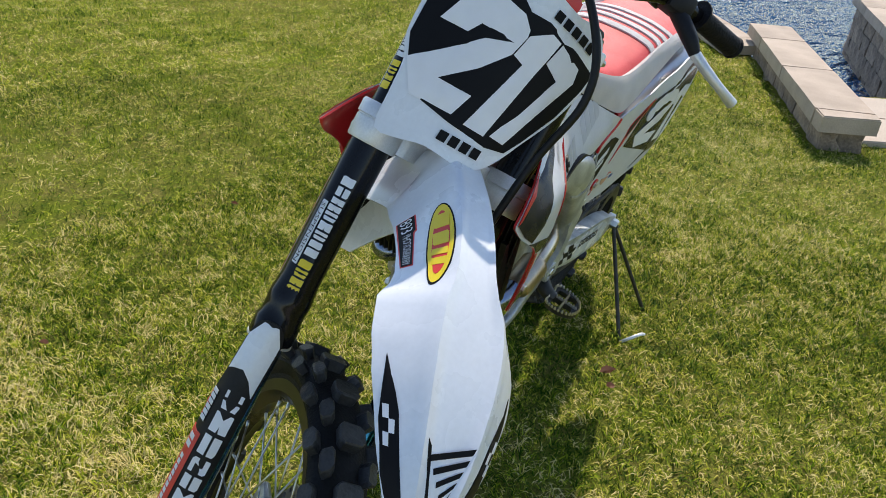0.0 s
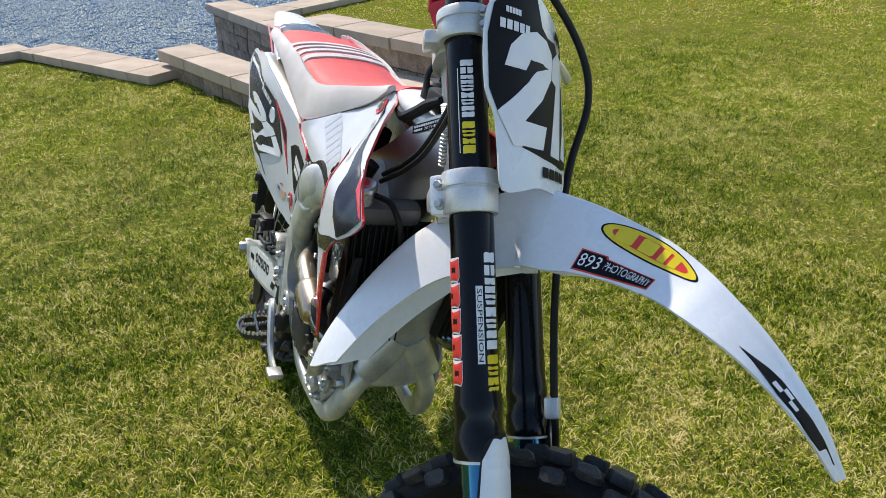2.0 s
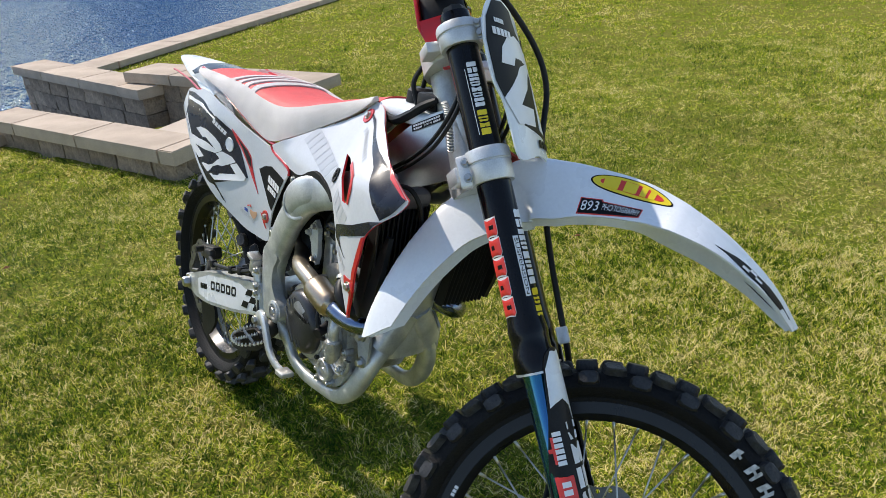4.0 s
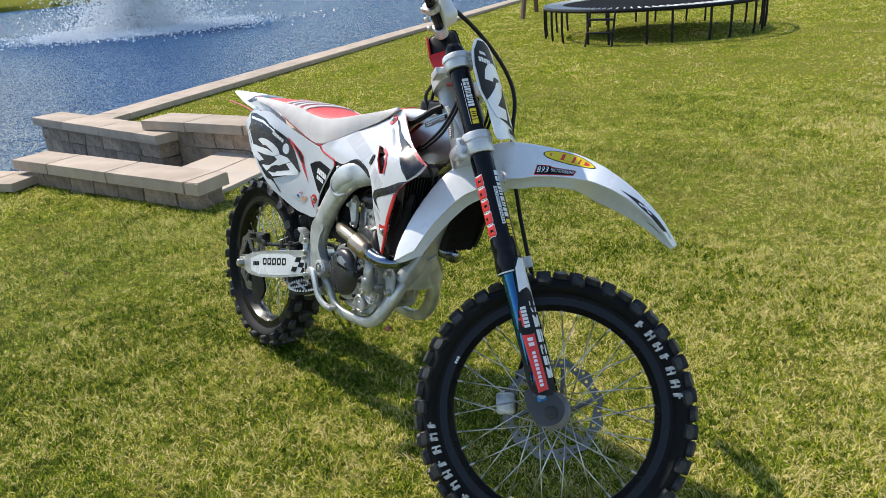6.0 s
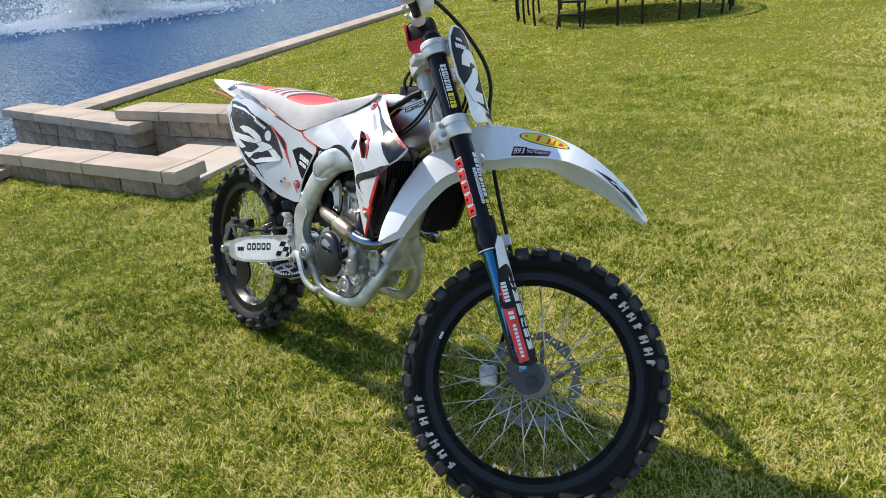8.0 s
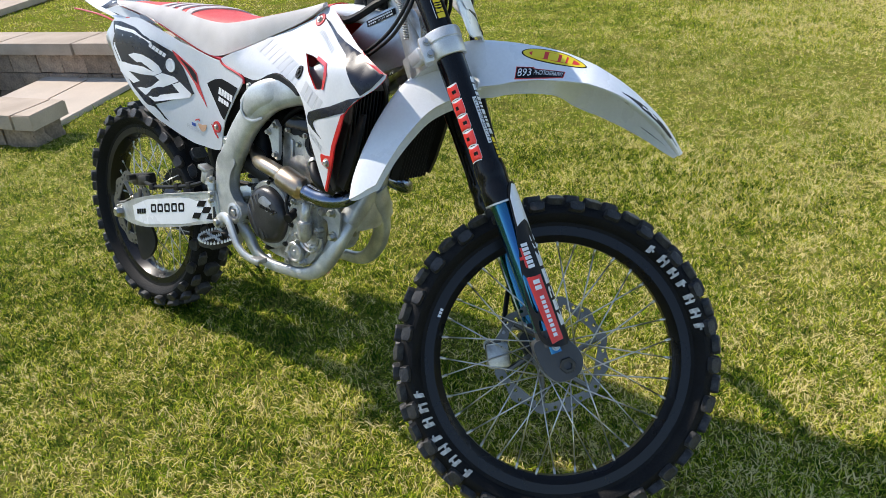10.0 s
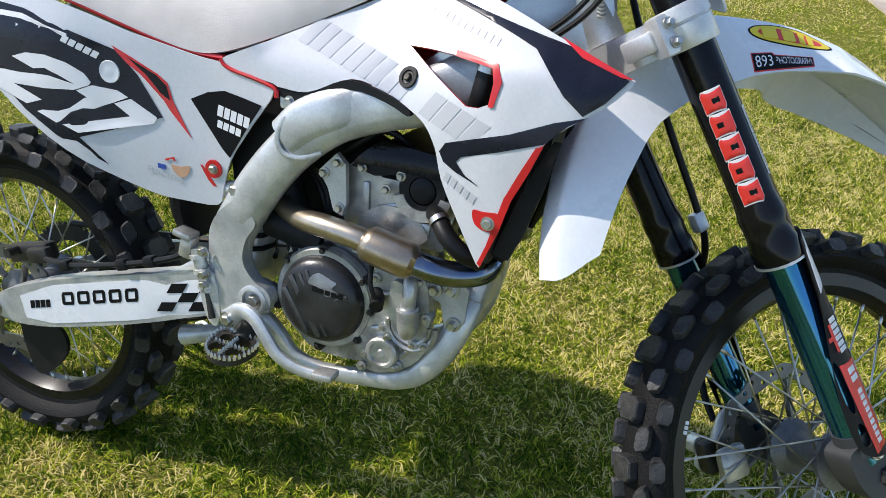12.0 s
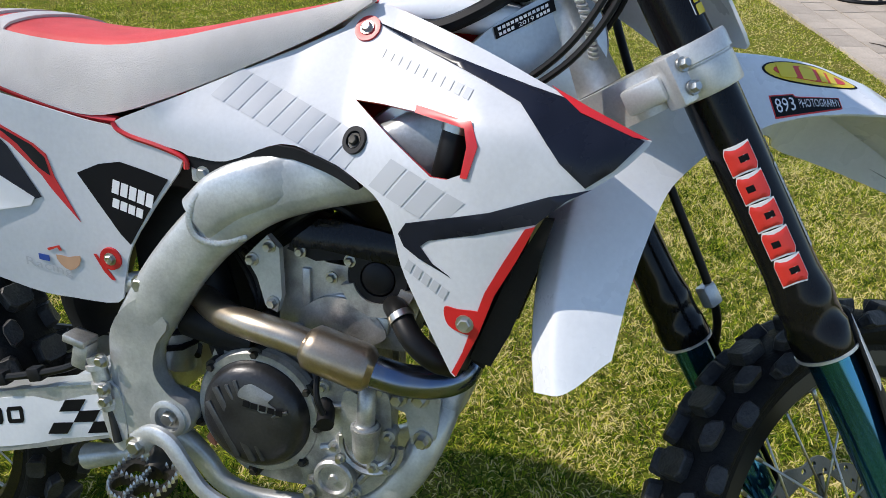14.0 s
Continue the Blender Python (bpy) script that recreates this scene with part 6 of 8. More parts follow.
seat = hold("seat", bike, "pale grey seat with a red top panel")
part("side_cover", seat_patch(0.0, 0.845, -1.0, -0.63, 44, 14), GREY_VINYL, seat, "dusty pale grey side cover")
part("side_cover", seat_patch(0.0, 0.845, 0.63, 1.0, 44, 14), GREY_VINYL, seat, "dusty pale grey side cover")
part("top_cover", seat_patch(0.0, 0.845, -0.63, 0.63, 44, 16), RED_VINYL, seat, "red gripper top")
for x in (0.225, 0.270, 0.315, 0.36):
    rib = seat_patch(x, x + 0.022, -0.72, 0.72, 3, 18, 0.0035, 0.006)
    part("rib", rib, GREY_VINYL, seat, "raised pale rib")
part("seat_badge", sheet(rounded([(0.16, 0.935), (0.20, 0.937), (0.245, 0.932), (0.262, 0.925), (0.24, 0.917), (0.205, 0.921), (0.165, 0.918)], 3), lambda a, b: (a, -0.1145 + 0.35 * (b - 0.92), b), lambda a, b: (0, -0.9, 0.4), 0.002, 0.03), WEB, seat, "grey stitched badge")

# rear mudguard
TAIL_Z = ((-0.36, 0.962), (-0.2, 0.966), (-0.05, 0.966), (0.10, 0.955))
tail = hold("rear_fender", bike, "white rear fender with a navy patch")


def tail_surf(x, y):
    w = 0.05 + 0.13 * (x + 0.36)
    return (x, y, lerp_table(TAIL_Z, x) - 0.018 * (abs(y) / 0.08) ** 2 - 0.035 * smooth((abs(y) - w * 0.72) / (w * 0.4)))


TAIL = [(p.x, p.y) for p in spline([(-0.355, 0, 0), (-0.335, -0.035, 0), (-0.25, -0.055, 0), (-0.1, -0.08, 0), (0.12, -0.105, 0), (0.20, -0.06, 0), (0.20, 0.06, 0), (0.12, 0.105, 0), (-0.1, 0.08, 0), (-0.25, 0.055, 0), (-0.335, 0.035, 0)], 4, True)]
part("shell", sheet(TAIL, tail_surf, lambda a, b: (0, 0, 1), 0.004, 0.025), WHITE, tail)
part("navy_patch", sheet([(-0.13, -0.072), (0.0, -0.09), (0.05, 0.0), (0.0, 0.09), (-0.13, 0.072), (-0.09, 0)], tail_surf, lambda a, b: (0, 0, 1), 0.0006, 0.025, lift=0.0015), NAVY, tail)
part("red_lip", tube([Vector(tail_surf(x, -(0.052 + 0.125 * (x + 0.36)))) + Vector((0, -0.002, -0.004)) for x in (-0.33, -0.25, -0.1, 0.05, 0.15)], 0.003, 6, 4), RED, tail)
for s in (-1, 1):
    part("rear_strut", sheet([(0.02, 0.95), (0.12, 0.935), (0.24, 0.905), (0.27, 0.865), (0.20, 0.89), (0.10, 0.915), (-0.05, 0.935)], lambda a, b, s=s: (a, s * 0.1, b), lambda a, b, s=s: (0, s, 0), 0.004, 0.04), WHITE_DULL, tail)
    part("red_recess", sheet(rounded([(0.165, 0.925), (0.185, 0.925), (0.19, 0.905), (0.172, 0.903)], 3), lambda a, b, s=s: (a, s * (lerp_table(WIDTH, a) - 0.012), b), lambda a, b, s=s: (0, s, 0), 0.004, 0.04), RED, tail)

# tank and its cap
tank = hold("fuel_tank", bike, "white tank cover with a black filler cap")
tk = tube([(0.80, 0, 0.985), (0.86, 0, 0.99), (0.93, 0, 0.992), (1.0, 0, 0.985), (1.04, 0, 0.97)], [0.040, 0.046, 0.050, 0.046, 0.03], 24, 5, squash=(0.42, 1.0))
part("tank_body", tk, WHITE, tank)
part("filler_cap", lathe([(0, 0.028), (0.022, 0.028), (0.028, 0.022), (0.030, 0.0), (0, 0)], 14, Matrix.Translation((0.925, 0.0, 1.012))), BLACK_PLASTIC, tank)
part("cap_box", box((0.985, 0.0, 1.022), (0.06, 0.07, 0.03), 0.006), BLACK_PLASTIC, tank)
part("vent_hose", tube([(0.925, 0, 1.04), (0.94, 0, 1.09), (0.97, 0.0, 1.13), (1.01, 0.01, 1.15), (1.03, 0.0, 1.17)], 0.0045, 8), HOSE, tank)
for s in (-1, 1):
    part("black_rubber_strip", tube([(0.855, s * 0.046, 0.988), (0.90, s * 0.050, 0.978), (0.928, s * 0.052, 0.980), (0.965, s * 0.050, 0.997), (0.995, s * 0.044, 1.016), (1.02, s * 0.036, 1.03)], [0.005, 0.008, 0.009, 0.009, 0.009, 0.006], 8), BLACK_PLASTIC, tank)
    part("cable", tube([(0.965, s * 0.086, 0.895), (1.028, s * 0.080, 0.933), (1.07, s * 0.070, 0.974), (1.10, s * 0.060, 1.03), (1.10, s * 0.045, 1.08)], 0.0040, 8), HOSE, tank)
    part("cable", tube([(0.97, s * 0.090, 0.885), (1.035, s * 0.082, 0.925), (1.08, s * 0.072, 0.966), (1.112, s * 0.062, 1.025), (1.11, s * 0.045, 1.08)], 0.004, 8), HOSE, tank)
sticker = affine(((0, 0), (1, 0), (0, 1)), ((0.985, 0.968), (1.043, 1.0), (0.981, 0.980)))
sst = (lambda a, b: (a, -(0.0945 - 0.40 * max(0, a - 0.9) + 0.06 * max(0, a - 1.0) - 0.10 * max(0, b - 0.93)), b)), (lambda a, b: (0.3, -0.95, 0))
part("year_label", sheet([sticker(0, 0), sticker(1, 0), sticker(1, 1), sticker(0, 1)], *sst, 0.0006, 0.02, lift=0.001), BLACK_DECAL, tank, "small black year label")
part("year_print", words("2019", 0.01, lambda u, v: sticker(0.38 + 0.26 * u, 0.12 + 0.34 * v), *sst, 0.0022), WHITE_PRINT, tank)
part("label_print", many_sheets([[sticker(x, y) for x, y in q] for q in bars(0.06, 0.58, 0.86, 0.26, 12, 0, 0.3) + bars(0.06, 0.14, 0.27, 0.26, 4, 0, 0.3) + bars(0.68, 0.14, 0.24, 0.26, 4, 0, 0.3)], *sst, 0.002), WHITE_PRINT, tank)

# foot pegs, brake pedal, master cylinder
for s in (-1, 1):
    peg = hold("foot_peg", bike, "toothed steel foot peg")
    ring = rounded([(0.551, -0.150), (0.585, -0.153), (0.622, -0.150), (0.630, -0.185), (0.618, -0.228), (0.588, -0.243), (0.560, -0.228), (0.547, -0.19)], 4)
    gaps = [rounded([(x0, y0), (x1, y0), (x1, y1), (x0, y1)], 3) for x0, x1 in ((0.560, 0.582), (0.595, 0.618)) for y0, y1 in ((-0.163, -0.190), (-0.198, -0.223))]
    up = lambda a, b, s=s: (0.585 + 0.9 * (a - 0.585), s * (0.155 - 0.78 * (b + 0.155)), 0.418 + 0.06 * (b + 0.155) - 0.10 * (a - 0.59))
    part("tread", sheet(ring, up, lambda a, b: (0, 0, 1), 0.012, 0.5, gaps), GREASE, peg, smooth=False)
    teeth = bmesh.new()
    edge_pts = [(a + 0.5 * j * (c - a), b + 0.5 * j * (d - b)) for (a, b), (c, d) in zip(ring, ring[1:] + ring[:1]) for j in (0, 1)]
    for a, b in edge_pts[::2] + [(0.5885, -0.16 - 0.008 * k) for k in range(10)] + [(0.56 + 0.008 * k, -0.194) for k in range(8)]:
        join(teeth, lathe([(0.0034, -0.001), (0.0026, 0.004), (0, 0.0085)], 4, Matrix.Translation(up(a, b))))
    part("serrated_edge", teeth, STEEL, peg, smooth=False)
    part("peg_bracket", tube([(0.57, s * 0.11, 0.43), (0.588, s * 0.135, 0.42), (0.59, s * 0.16, 0.412)], [0.02, 0.018, 0.014], 10), GREASE, peg)
pedal = hold("brake_pedal", bike, "long aluminium rear brake pedal")
part("lever_arm", tube([(0.566, -0.150, 0.446), (0.59, -0.156, 0.466), (0.618, -0.162, 0.463), (0.642, -0.165, 0.435), (0.665, -0.167, 0.408), (0.70, -0.168, 0.393), (0.745, -0.168, 0.390)], [0.014, 0.011, 0.010, 0.0095, 0.009, 0.008, 0.008], 10, 6, squash=(1.25, 0.7)), ALLOY, pedal)
part("pivot_bolt", bolt((0.566, -0.158, 0.446), (0, -1, 0), 0.010, 0.008), BOLT, pedal)
part("pedal_tip", box((0.752, -0.172, 0.398), (0.036, 0.03, 0.012), 0.003, (0, -4, 0)), CAST, pedal)
mc = hold("rear_master_cylinder", bike, "rear brake master cylinder")
part("reservoir", box((0.470, -0.122, 0.545), (0.024, 0.024, 0.040), 0.005, (0, 14, 0)), CAST, mc)
part("reservoir_cap", box((0.466, -0.122, 0.566), (0.034, 0.030, 0.012), 0.003, (0, 14, 0)), CAST, mc)
part("cylinder", rod((0.487, -0.124, 0.545), (0.505, -0.124, 0.47), 0.011, 14), CAST, mc)
for k in range(3):
    part("cylinder_collar", rod((0.489 + 0.006 * k, -0.124, 0.535 - 0.025 * k), (0.4905 + 0.006 * k, -0.124, 0.528 - 0.025 * k), 0.0145, 14), CLAMP, mc)
part("push_rod", rod((0.505, -0.124, 0.47), (0.515, -0.13, 0.425), 0.006, 10), GREASE, mc)
for z in (0.545, 0.505, 0.487):
    part("bolt_head", bolt((0.505, -0.132, z), (0, -1, 0), 0.007, 0.008), BOLT, mc)
part("heel_guard", sheet(rounded([(0.49, 0.50), (0.52, 0.505), (0.53, 0.44), (0.52, 0.41), (0.50, 0.43)], 3), lambda a, b: (a, -0.128, b), lambda a, b: (0, -1, 0), 0.004, 0.03), CLAMP, mc)

# ---- fork, clamps, fender, number plate, bars (in the fork's frame) ----
FX, FY = 0.045, 0.108      # the fork legs' axis ahead of and beside the steering axis


def around(s, r):
    """Lays (arc length, height) on the fork tube; arc 0 faces outwards, and runs to the front."""
    def f(a, b):
        t = a / r
        return (FX + r * math.sin(t), s * (FY + r * math.cos(t)), b)

    def o(a, b):
        t = a / r
        return (math.sin(t), s * math.cos(t), 0)
    return f, o


for s in (-1, 1):
    leg = hold("fork_leg", bike, "black upside-down fork leg with blue stanchion")
    c = (FX, s * FY)
    outer = lathe([(0, 0.36), (0.026, 0.36), (0.031, 0.352), (0.032, 0.342), (0.033, 0.348), (0.033, 0.372), (0.0305, 0.378), (0.0305, 0.395), (0.0315, 0.40), (0.0315, 0.412), (0.030, 0.42), (0.0285, 0.44), (0.0288, 0.64), (0.0268, 0.72), (0.0268, 0.92), (0.025, 0.938), (0, 0.938)], 36, Matrix.Translation((*c, 0)))
    fpart("outer_tube", outer, BLACK_GLOSS, leg, "gloss black outer tube")
    fpart("wiper_ring", lathe([(0.0315, 0.340), (0.0335, 0.340), (0.0335, 0.3435), (0.0315, 0.3435)], 36, Matrix.Translation((*c, 0)), closed=True), CLAMP, leg)
    fpart("stanchion", lathe([(0, 0.03), (0.0245, 0.03), (0.0245, 0.36), (0, 0.36)], 36, Matrix.Translation((*c, 0))), FORK_BLUE, leg, "blue coated inner tube")
    lug = sheet(rounded([(0.010, 0.060), (0.046, 0.062), (0.072, 0.048), (0.088, 0.020), (0.088, -0.004), (0.074, -0.022), (0.052, -0.028), (0.026, -0.022), (0.012, 0.0), (0.006, 0.03)], 4), lambda a, b, s=s: (a, s * 0.130, b), lambda a, b, s=s: (0, s, 0), 0.044, 0.03)
    join(lug, rod((FX, s * FY, 0.045), (FX, s * FY, 0.078), 0.029, 24, 0.0265))
    fpart("axle_lug", lug, material("lug_grey", (0.055, 0.057, 0.06), 0.5, metal=0.4, vary=0.2, scale=20) if s < 0 else bpy.data.materials["lug_grey"], leg, "dark grey axle lug")
    fpart("axle_end", lathe([(0.009, 0.0), (0.009, 0.006), (0.0155, 0.006), (0.0165, 0.004), (0.0165, 0)], 6, Matrix.Translation((0.057, s * 0.129, 0)) @ pose(0, 0, 0, 90 if s < 0 else -90, 0, 0)), GREASE, leg)
    fpart("pinch_bolt", bolt((0.047, s * 0.134, 0.043), (0, s, 0), 0.006, 0.007), BOLT, leg)
    fpart("top_cap", lathe([(0, 0.95), (0.018, 0.95), (0.022, 0.944), (0.022, 0.935), (0, 0.935)], 8, Matrix.Translation((*c, 0))), GREASE, leg)
    # guard that wraps the outside and front of the stanchion
    g0, g1 = around(s, 0.036)
    gs, go = (lambda a, b, g0=g0: g0(a - 0.012, b)), (lambda a, b, g1=g1: g1(a - 0.012, b))
    guard = [(p.x, p.y) for p in spline([(-0.004, 0.052, 0), (0.03, 0.04, 0), (0.066, 0.05, 0), (0.074, 0.12, 0), (0.076, 0.22, 0), (0.078, 0.29, 0), (0.080, 0.345, 0), (0.066, 0.372, 0), (0.040, 0.372, 0), (0.026, 0.350, 0), (0.016, 0.28, 0), (0.0, 0.21, 0), (-0.012, 0.14, 0), (-0.014, 0.08, 0)], 4, True)]
    slots = [rounded([(-0.004, 0.19), (0.004, 0.186), (0.006, 0.13), (0.0, 0.115), (-0.006, 0.135)], 3), rounded([(-0.002, 0.10), (0.006, 0.095), (0.008, 0.07), (0.0, 0.064), (-0.006, 0.075)], 3)]
    fpart("guard", sheet(guard, gs, go, 0.003, 0.012, slots), BLACK_PLASTIC, leg, "black fork guard")
    tip = [(0.042, 0.370), (0.064, 0.370), (0.077, 0.345), (0.075, 0.305), (0.073, 0.262), (0.060, 0.285), (0.046, 0.297), (0.030, 0.292), (0.021, 0.287), (0.027, 0.345)]
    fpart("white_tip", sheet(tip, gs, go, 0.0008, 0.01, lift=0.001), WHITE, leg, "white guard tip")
    red = [(0.004, 0.187), (0.033, 0.185), (0.033, 0.053), (0.008, 0.050)]
    fpart("red_label", sheet(red, gs, go, 0.0006, 0.008, lift=0.0012), RED_PRINT, leg, "red guard label")
    fpart("label_print", many_sheets([[(0.013 + y * 0.013, 0.178 - 0.118 * x) for x, y in q] for q in bars(0.0, 0.0, 0.2, 1, 2, 0, 0.3) + bars(0.28, 0.2, 0.72, 0.62, 9, 0, 0.3)], gs, go, 0.002), WHITE_PRINT, leg)
    fpart("maker_print", many_sheets([[(0.040 + y * 0.026, 0.262 - 0.19 * x) for x, y in q] for q in blocks(6, 12, 0.18)], gs, go, 0.0012), WHITE_PRINT, leg)
    fpart("cross_mark", many_sheets([[(0.010, 0.245), (0.015, 0.245), (0.015, 0.205), (0.010, 0.205)], [(0.004, 0.228), (0.020, 0.228), (0.020, 0.222), (0.004, 0.222)]], gs, go, 0.0014), RED_PRINT, leg)
    fpart("name_print", many_sheets([[(0.014 + y * 0.013, 0.252 - 0.052 * x) for x, y in q] for q in bars(0, 0, 1, 1, 6, 0.0, 0.25)], gs, go, 0.002), WHITE_PRINT, leg)
    # prints on the outer tube
    ts, to = around(s, 0.0288)
    # the side names, letter blocks with pale borders; arcs grow towards the front
    for k in range(5):
        x0, x1 = k / 5 + 0.012, (k + 1) / 5 - 0.012
        grow = 0.012
        def lay(x, y):
            return (-0.036 + y * 0.027, 0.592 - 0.160 * x)
        corner = lambda g: [(x0 - g, 0.1 - g), (x0 + 0.03, -g * 2), (x1 + g, -g * 2), (x1 + g, 0.9), (x1 - 0.03, 1 + g * 2), (x0 - g, 1 + g * 2)]
        fpart("red_name_border", sheet([lay(*q) for q in corner(grow)], ts, to, 0.0004, 0.006, lift=0.0006), WHITE_PRINT, leg)
        body = [lay(*q) for q in corner(0)]
        mid = (x0 + x1) / 2
        slot = [lay(mid - 0.022, 0.25 if k % 2 else 0.45), lay(mid + 0.022, 0.25 if k % 2 else 0.45), lay(mid + 0.022, 0.55 if k % 2 else 0.8), lay(mid - 0.022, 0.55 if k % 2 else 0.8)]
        fpart("red_name", sheet(body, ts, to, 0.0004, 0.006, [slot], lift=0.0010), RED_PRINT, leg, "red fork print")
        fpart("name_slot", sheet(slot, ts, to, 0.0003, 0.006, lift=0.0009), BLACK_DECAL, leg)
    upper = around(s, 0.0268)
    for u0, u1, u2, a0, wide in ((0.597, 0.474, 0.418, 0.024, 0.018), (0.845, 0.768, 0.724, 0.002, 0.016)):
        if u0 > 0.7:
            ts, to = upper
        for q in blocks(9, 2, 0.2):
            fpart("pale_print", sheet([(a0 + y * wide, u0 + (u1 - u0) * x) for x, y in q], ts, to, 0.0004, 0.006, lift=0.0007), WHITE_PRINT, leg, "white fork print")
        for q in blocks(4, 9, 0.2):
            fpart("yellow_print", sheet([(a0 + y * wide, u1 - 0.004 + (u2 - u1) * x) for x, y in q], ts, to, 0.0004, 0.006, lift=0.0007), YELLOW_PRINT, leg, "yellow fork print")
        if u0 < 0.7:
            fpart("word_ground", sheet([(a0 - 0.012, u0 - 0.042), (a0 - 0.003, u0 - 0.042), (a0 - 0.003, u0 - 0.138), (a0 - 0.012, u0 - 0.138)], ts, to, 0.0004, 0.006, lift=0.0006), WHITE_PRINT, leg)
            fpart("word_print", words("SUSPENSION", 0.01, lambda p, q: (a0 - 0.0105 + 0.0062 * q, u0 - 0.045 - 0.090 * p), ts, to, 0.0012), BLACK_DECAL, leg)
        else:
            fpart("small_print", sheet([(a0 - 0.0045, u0 - 0.01), (a0 - 0.0035, u0 - 0.01), (a0 - 0.0035, u2), (a0 - 0.0045, u2)], ts, to, 0.0003, 0.006, lift=0.0006), WHITE_PRINT, leg)
    fpart("hose_clip", box((FX + 0.045, s * (FY - 0.024), 0.385), (0.022, 0.02, 0.032), 0.004), CLAMP, leg) if s > 0 else None

clamps = hold("triple_clamp", bike, "silver machined triple clamps")
for name, u0, u1 in (("lower_clamp", 0.648, 0.703), ("upper_clamp", 0.878, 0.918)):
    for s in (-1, 1):
        um = u0 + (u1 - u0) * 0.62
        ringc = lathe([(0.028, u0), (0.0350, u0), (0.0362, u0 + 0.002), (0.0362, um - 0.003), (0.0350, um - 0.0015), (0.0350, um), (0.0376, um + 0.001), (0.0376, u1 - 0.004), (0.0362, u1), (0.028, u1)], 36, Matrix.Translation((FX, s * FY, 0)), closed=True)
        fpart(name, ringc, CLAMP, clamps)
        bx = FX - 0.036 if u0 < 0.8 else FX + 0.034
        pad = box((bx, s * (FY + 0.004), (u0 + u1) / 2), (0.030, 0.026, (u1 - u0) * 0.96), 0.004)
        fpart("pinch_pad", pad, CLAMP, clamps)
        fpart("clamp_web", box((FX - 0.056, s * (FY - 0.022), (u0 + u1) / 2), (0.026, 0.044, (u1 - u0) * 0.50), 0.004, (0, 0, s * -28)), CLAMP, clamps)
        for k in (0.27, 0.73):
            fpart("clamp_bolt", bolt((bx, s * (FY + 0.018), u0 + (u1 - u0) * k), (0, s, 0), 0.0054, 0.008), BOLT, clamps)
    body = sheet(rounded([(FX - 0.01, -FY + 0.02), (FX + 0.004, -0.05), (0.012, 0), (FX + 0.004, 0.05), (FX - 0.01, FY - 0.02), (-0.005, FY - 0.03), (-0.036, 0.03), (-0.04, 0), (-0.036, -0.03), (-0.005, -FY + 0.03)], 4), lambda a, b: (a, b, u1 - 0.004), lambda a, b: (0, 0, 1), u1 - u0 - 0.008, 0.05)
    fpart("bridge", body, CLAMP, clamps)

# front fender
TOPLINE = ((-0.241, 0.458), (-0.219, 0.497), (-0.180, 0.546), (-0.128, 0.598), (-0.06, 0.648), (0.02, 0.678), (0.10, 0.694), (0.17, 0.670), (0.22, 0.643), (0.27, 0.609), (0.31, 0.574), (0.35, 0.527), (0.39, 0.470), (0.43, 0.393), (0.452, 0.318))
curve = spline([(a, 0, b) for a, b in TOPLINE], 5)
HALF = ((0, 0.072), (0.12, 0.074), (0.22, 0.070), (0.32, 0.060), (0.40, 0.054), (0.46, 0.062), (0.54, 0.066), (0.64, 0.068), (0.70, 0.072), (0.73, 0.080), (0.755, 0.094), (0.81, 0.097), (0.86, 0.090), (0.92, 0.068), (0.97, 0.042), (1.0, 0.018))
DROP = ((0, 0.044), (0.15, 0.064), (0.30, 0.088), (0.42, 0.115), (0.50, 0.105), (0.62, 0.080), (0.75, 0.058), (0.88, 0.032), (1.0, 0.008))


def fender_at(t, v, lift=0.0):
    """t along the fender from its rear end, v across from -1 to 1."""
    if t < 0.13:     # the rear end's corners are rounded
        t += 0.062 * max(0.0, (abs(v) - 0.42) / 0.58) ** 2 * (1 - t / 0.13)
    k = t * (len(curve) - 1)
    i = min(int(k), len(curve) - 2)
    p = curve[i].lerp(curve[i + 1], k - i)
    d = (curve[min(i + 2, len(curve) - 1)] - curve[max(i - 1, 0)]).normalized()
    nrm = Vector((-d.z, 0, d.x))
    if nrm.z < 0:
        nrm = -nrm
    h, dr = lerp_table(HALF, t), lerp_table(DROP, t)
    a = abs(v)
    tail = 1 - smooth(t / 0.45)     # the rear flap is narrow and set to the right
    y = h * (1 - 0.36 * tail) * a ** 0.92
    if v > 0:
        y *= 1 - 0.30 * smooth((t - 0.38) / 0.12) * smooth((0.80 - t) / 0.12)
    z = -dr * max(0.0, (a - 0.36) / 0.64) ** 1.4
    ridge = 0.005 * math.exp(-((a - 0.42) / 0.10) ** 2) * smooth((t - 0.5) / 0.2)
    return p + Vector((0, math.copysign(y, v) - 0.026 * tail - 0.008 * smooth((t - 0.5) / 0.2), 0)) + nrm * (z + ridge + lift)


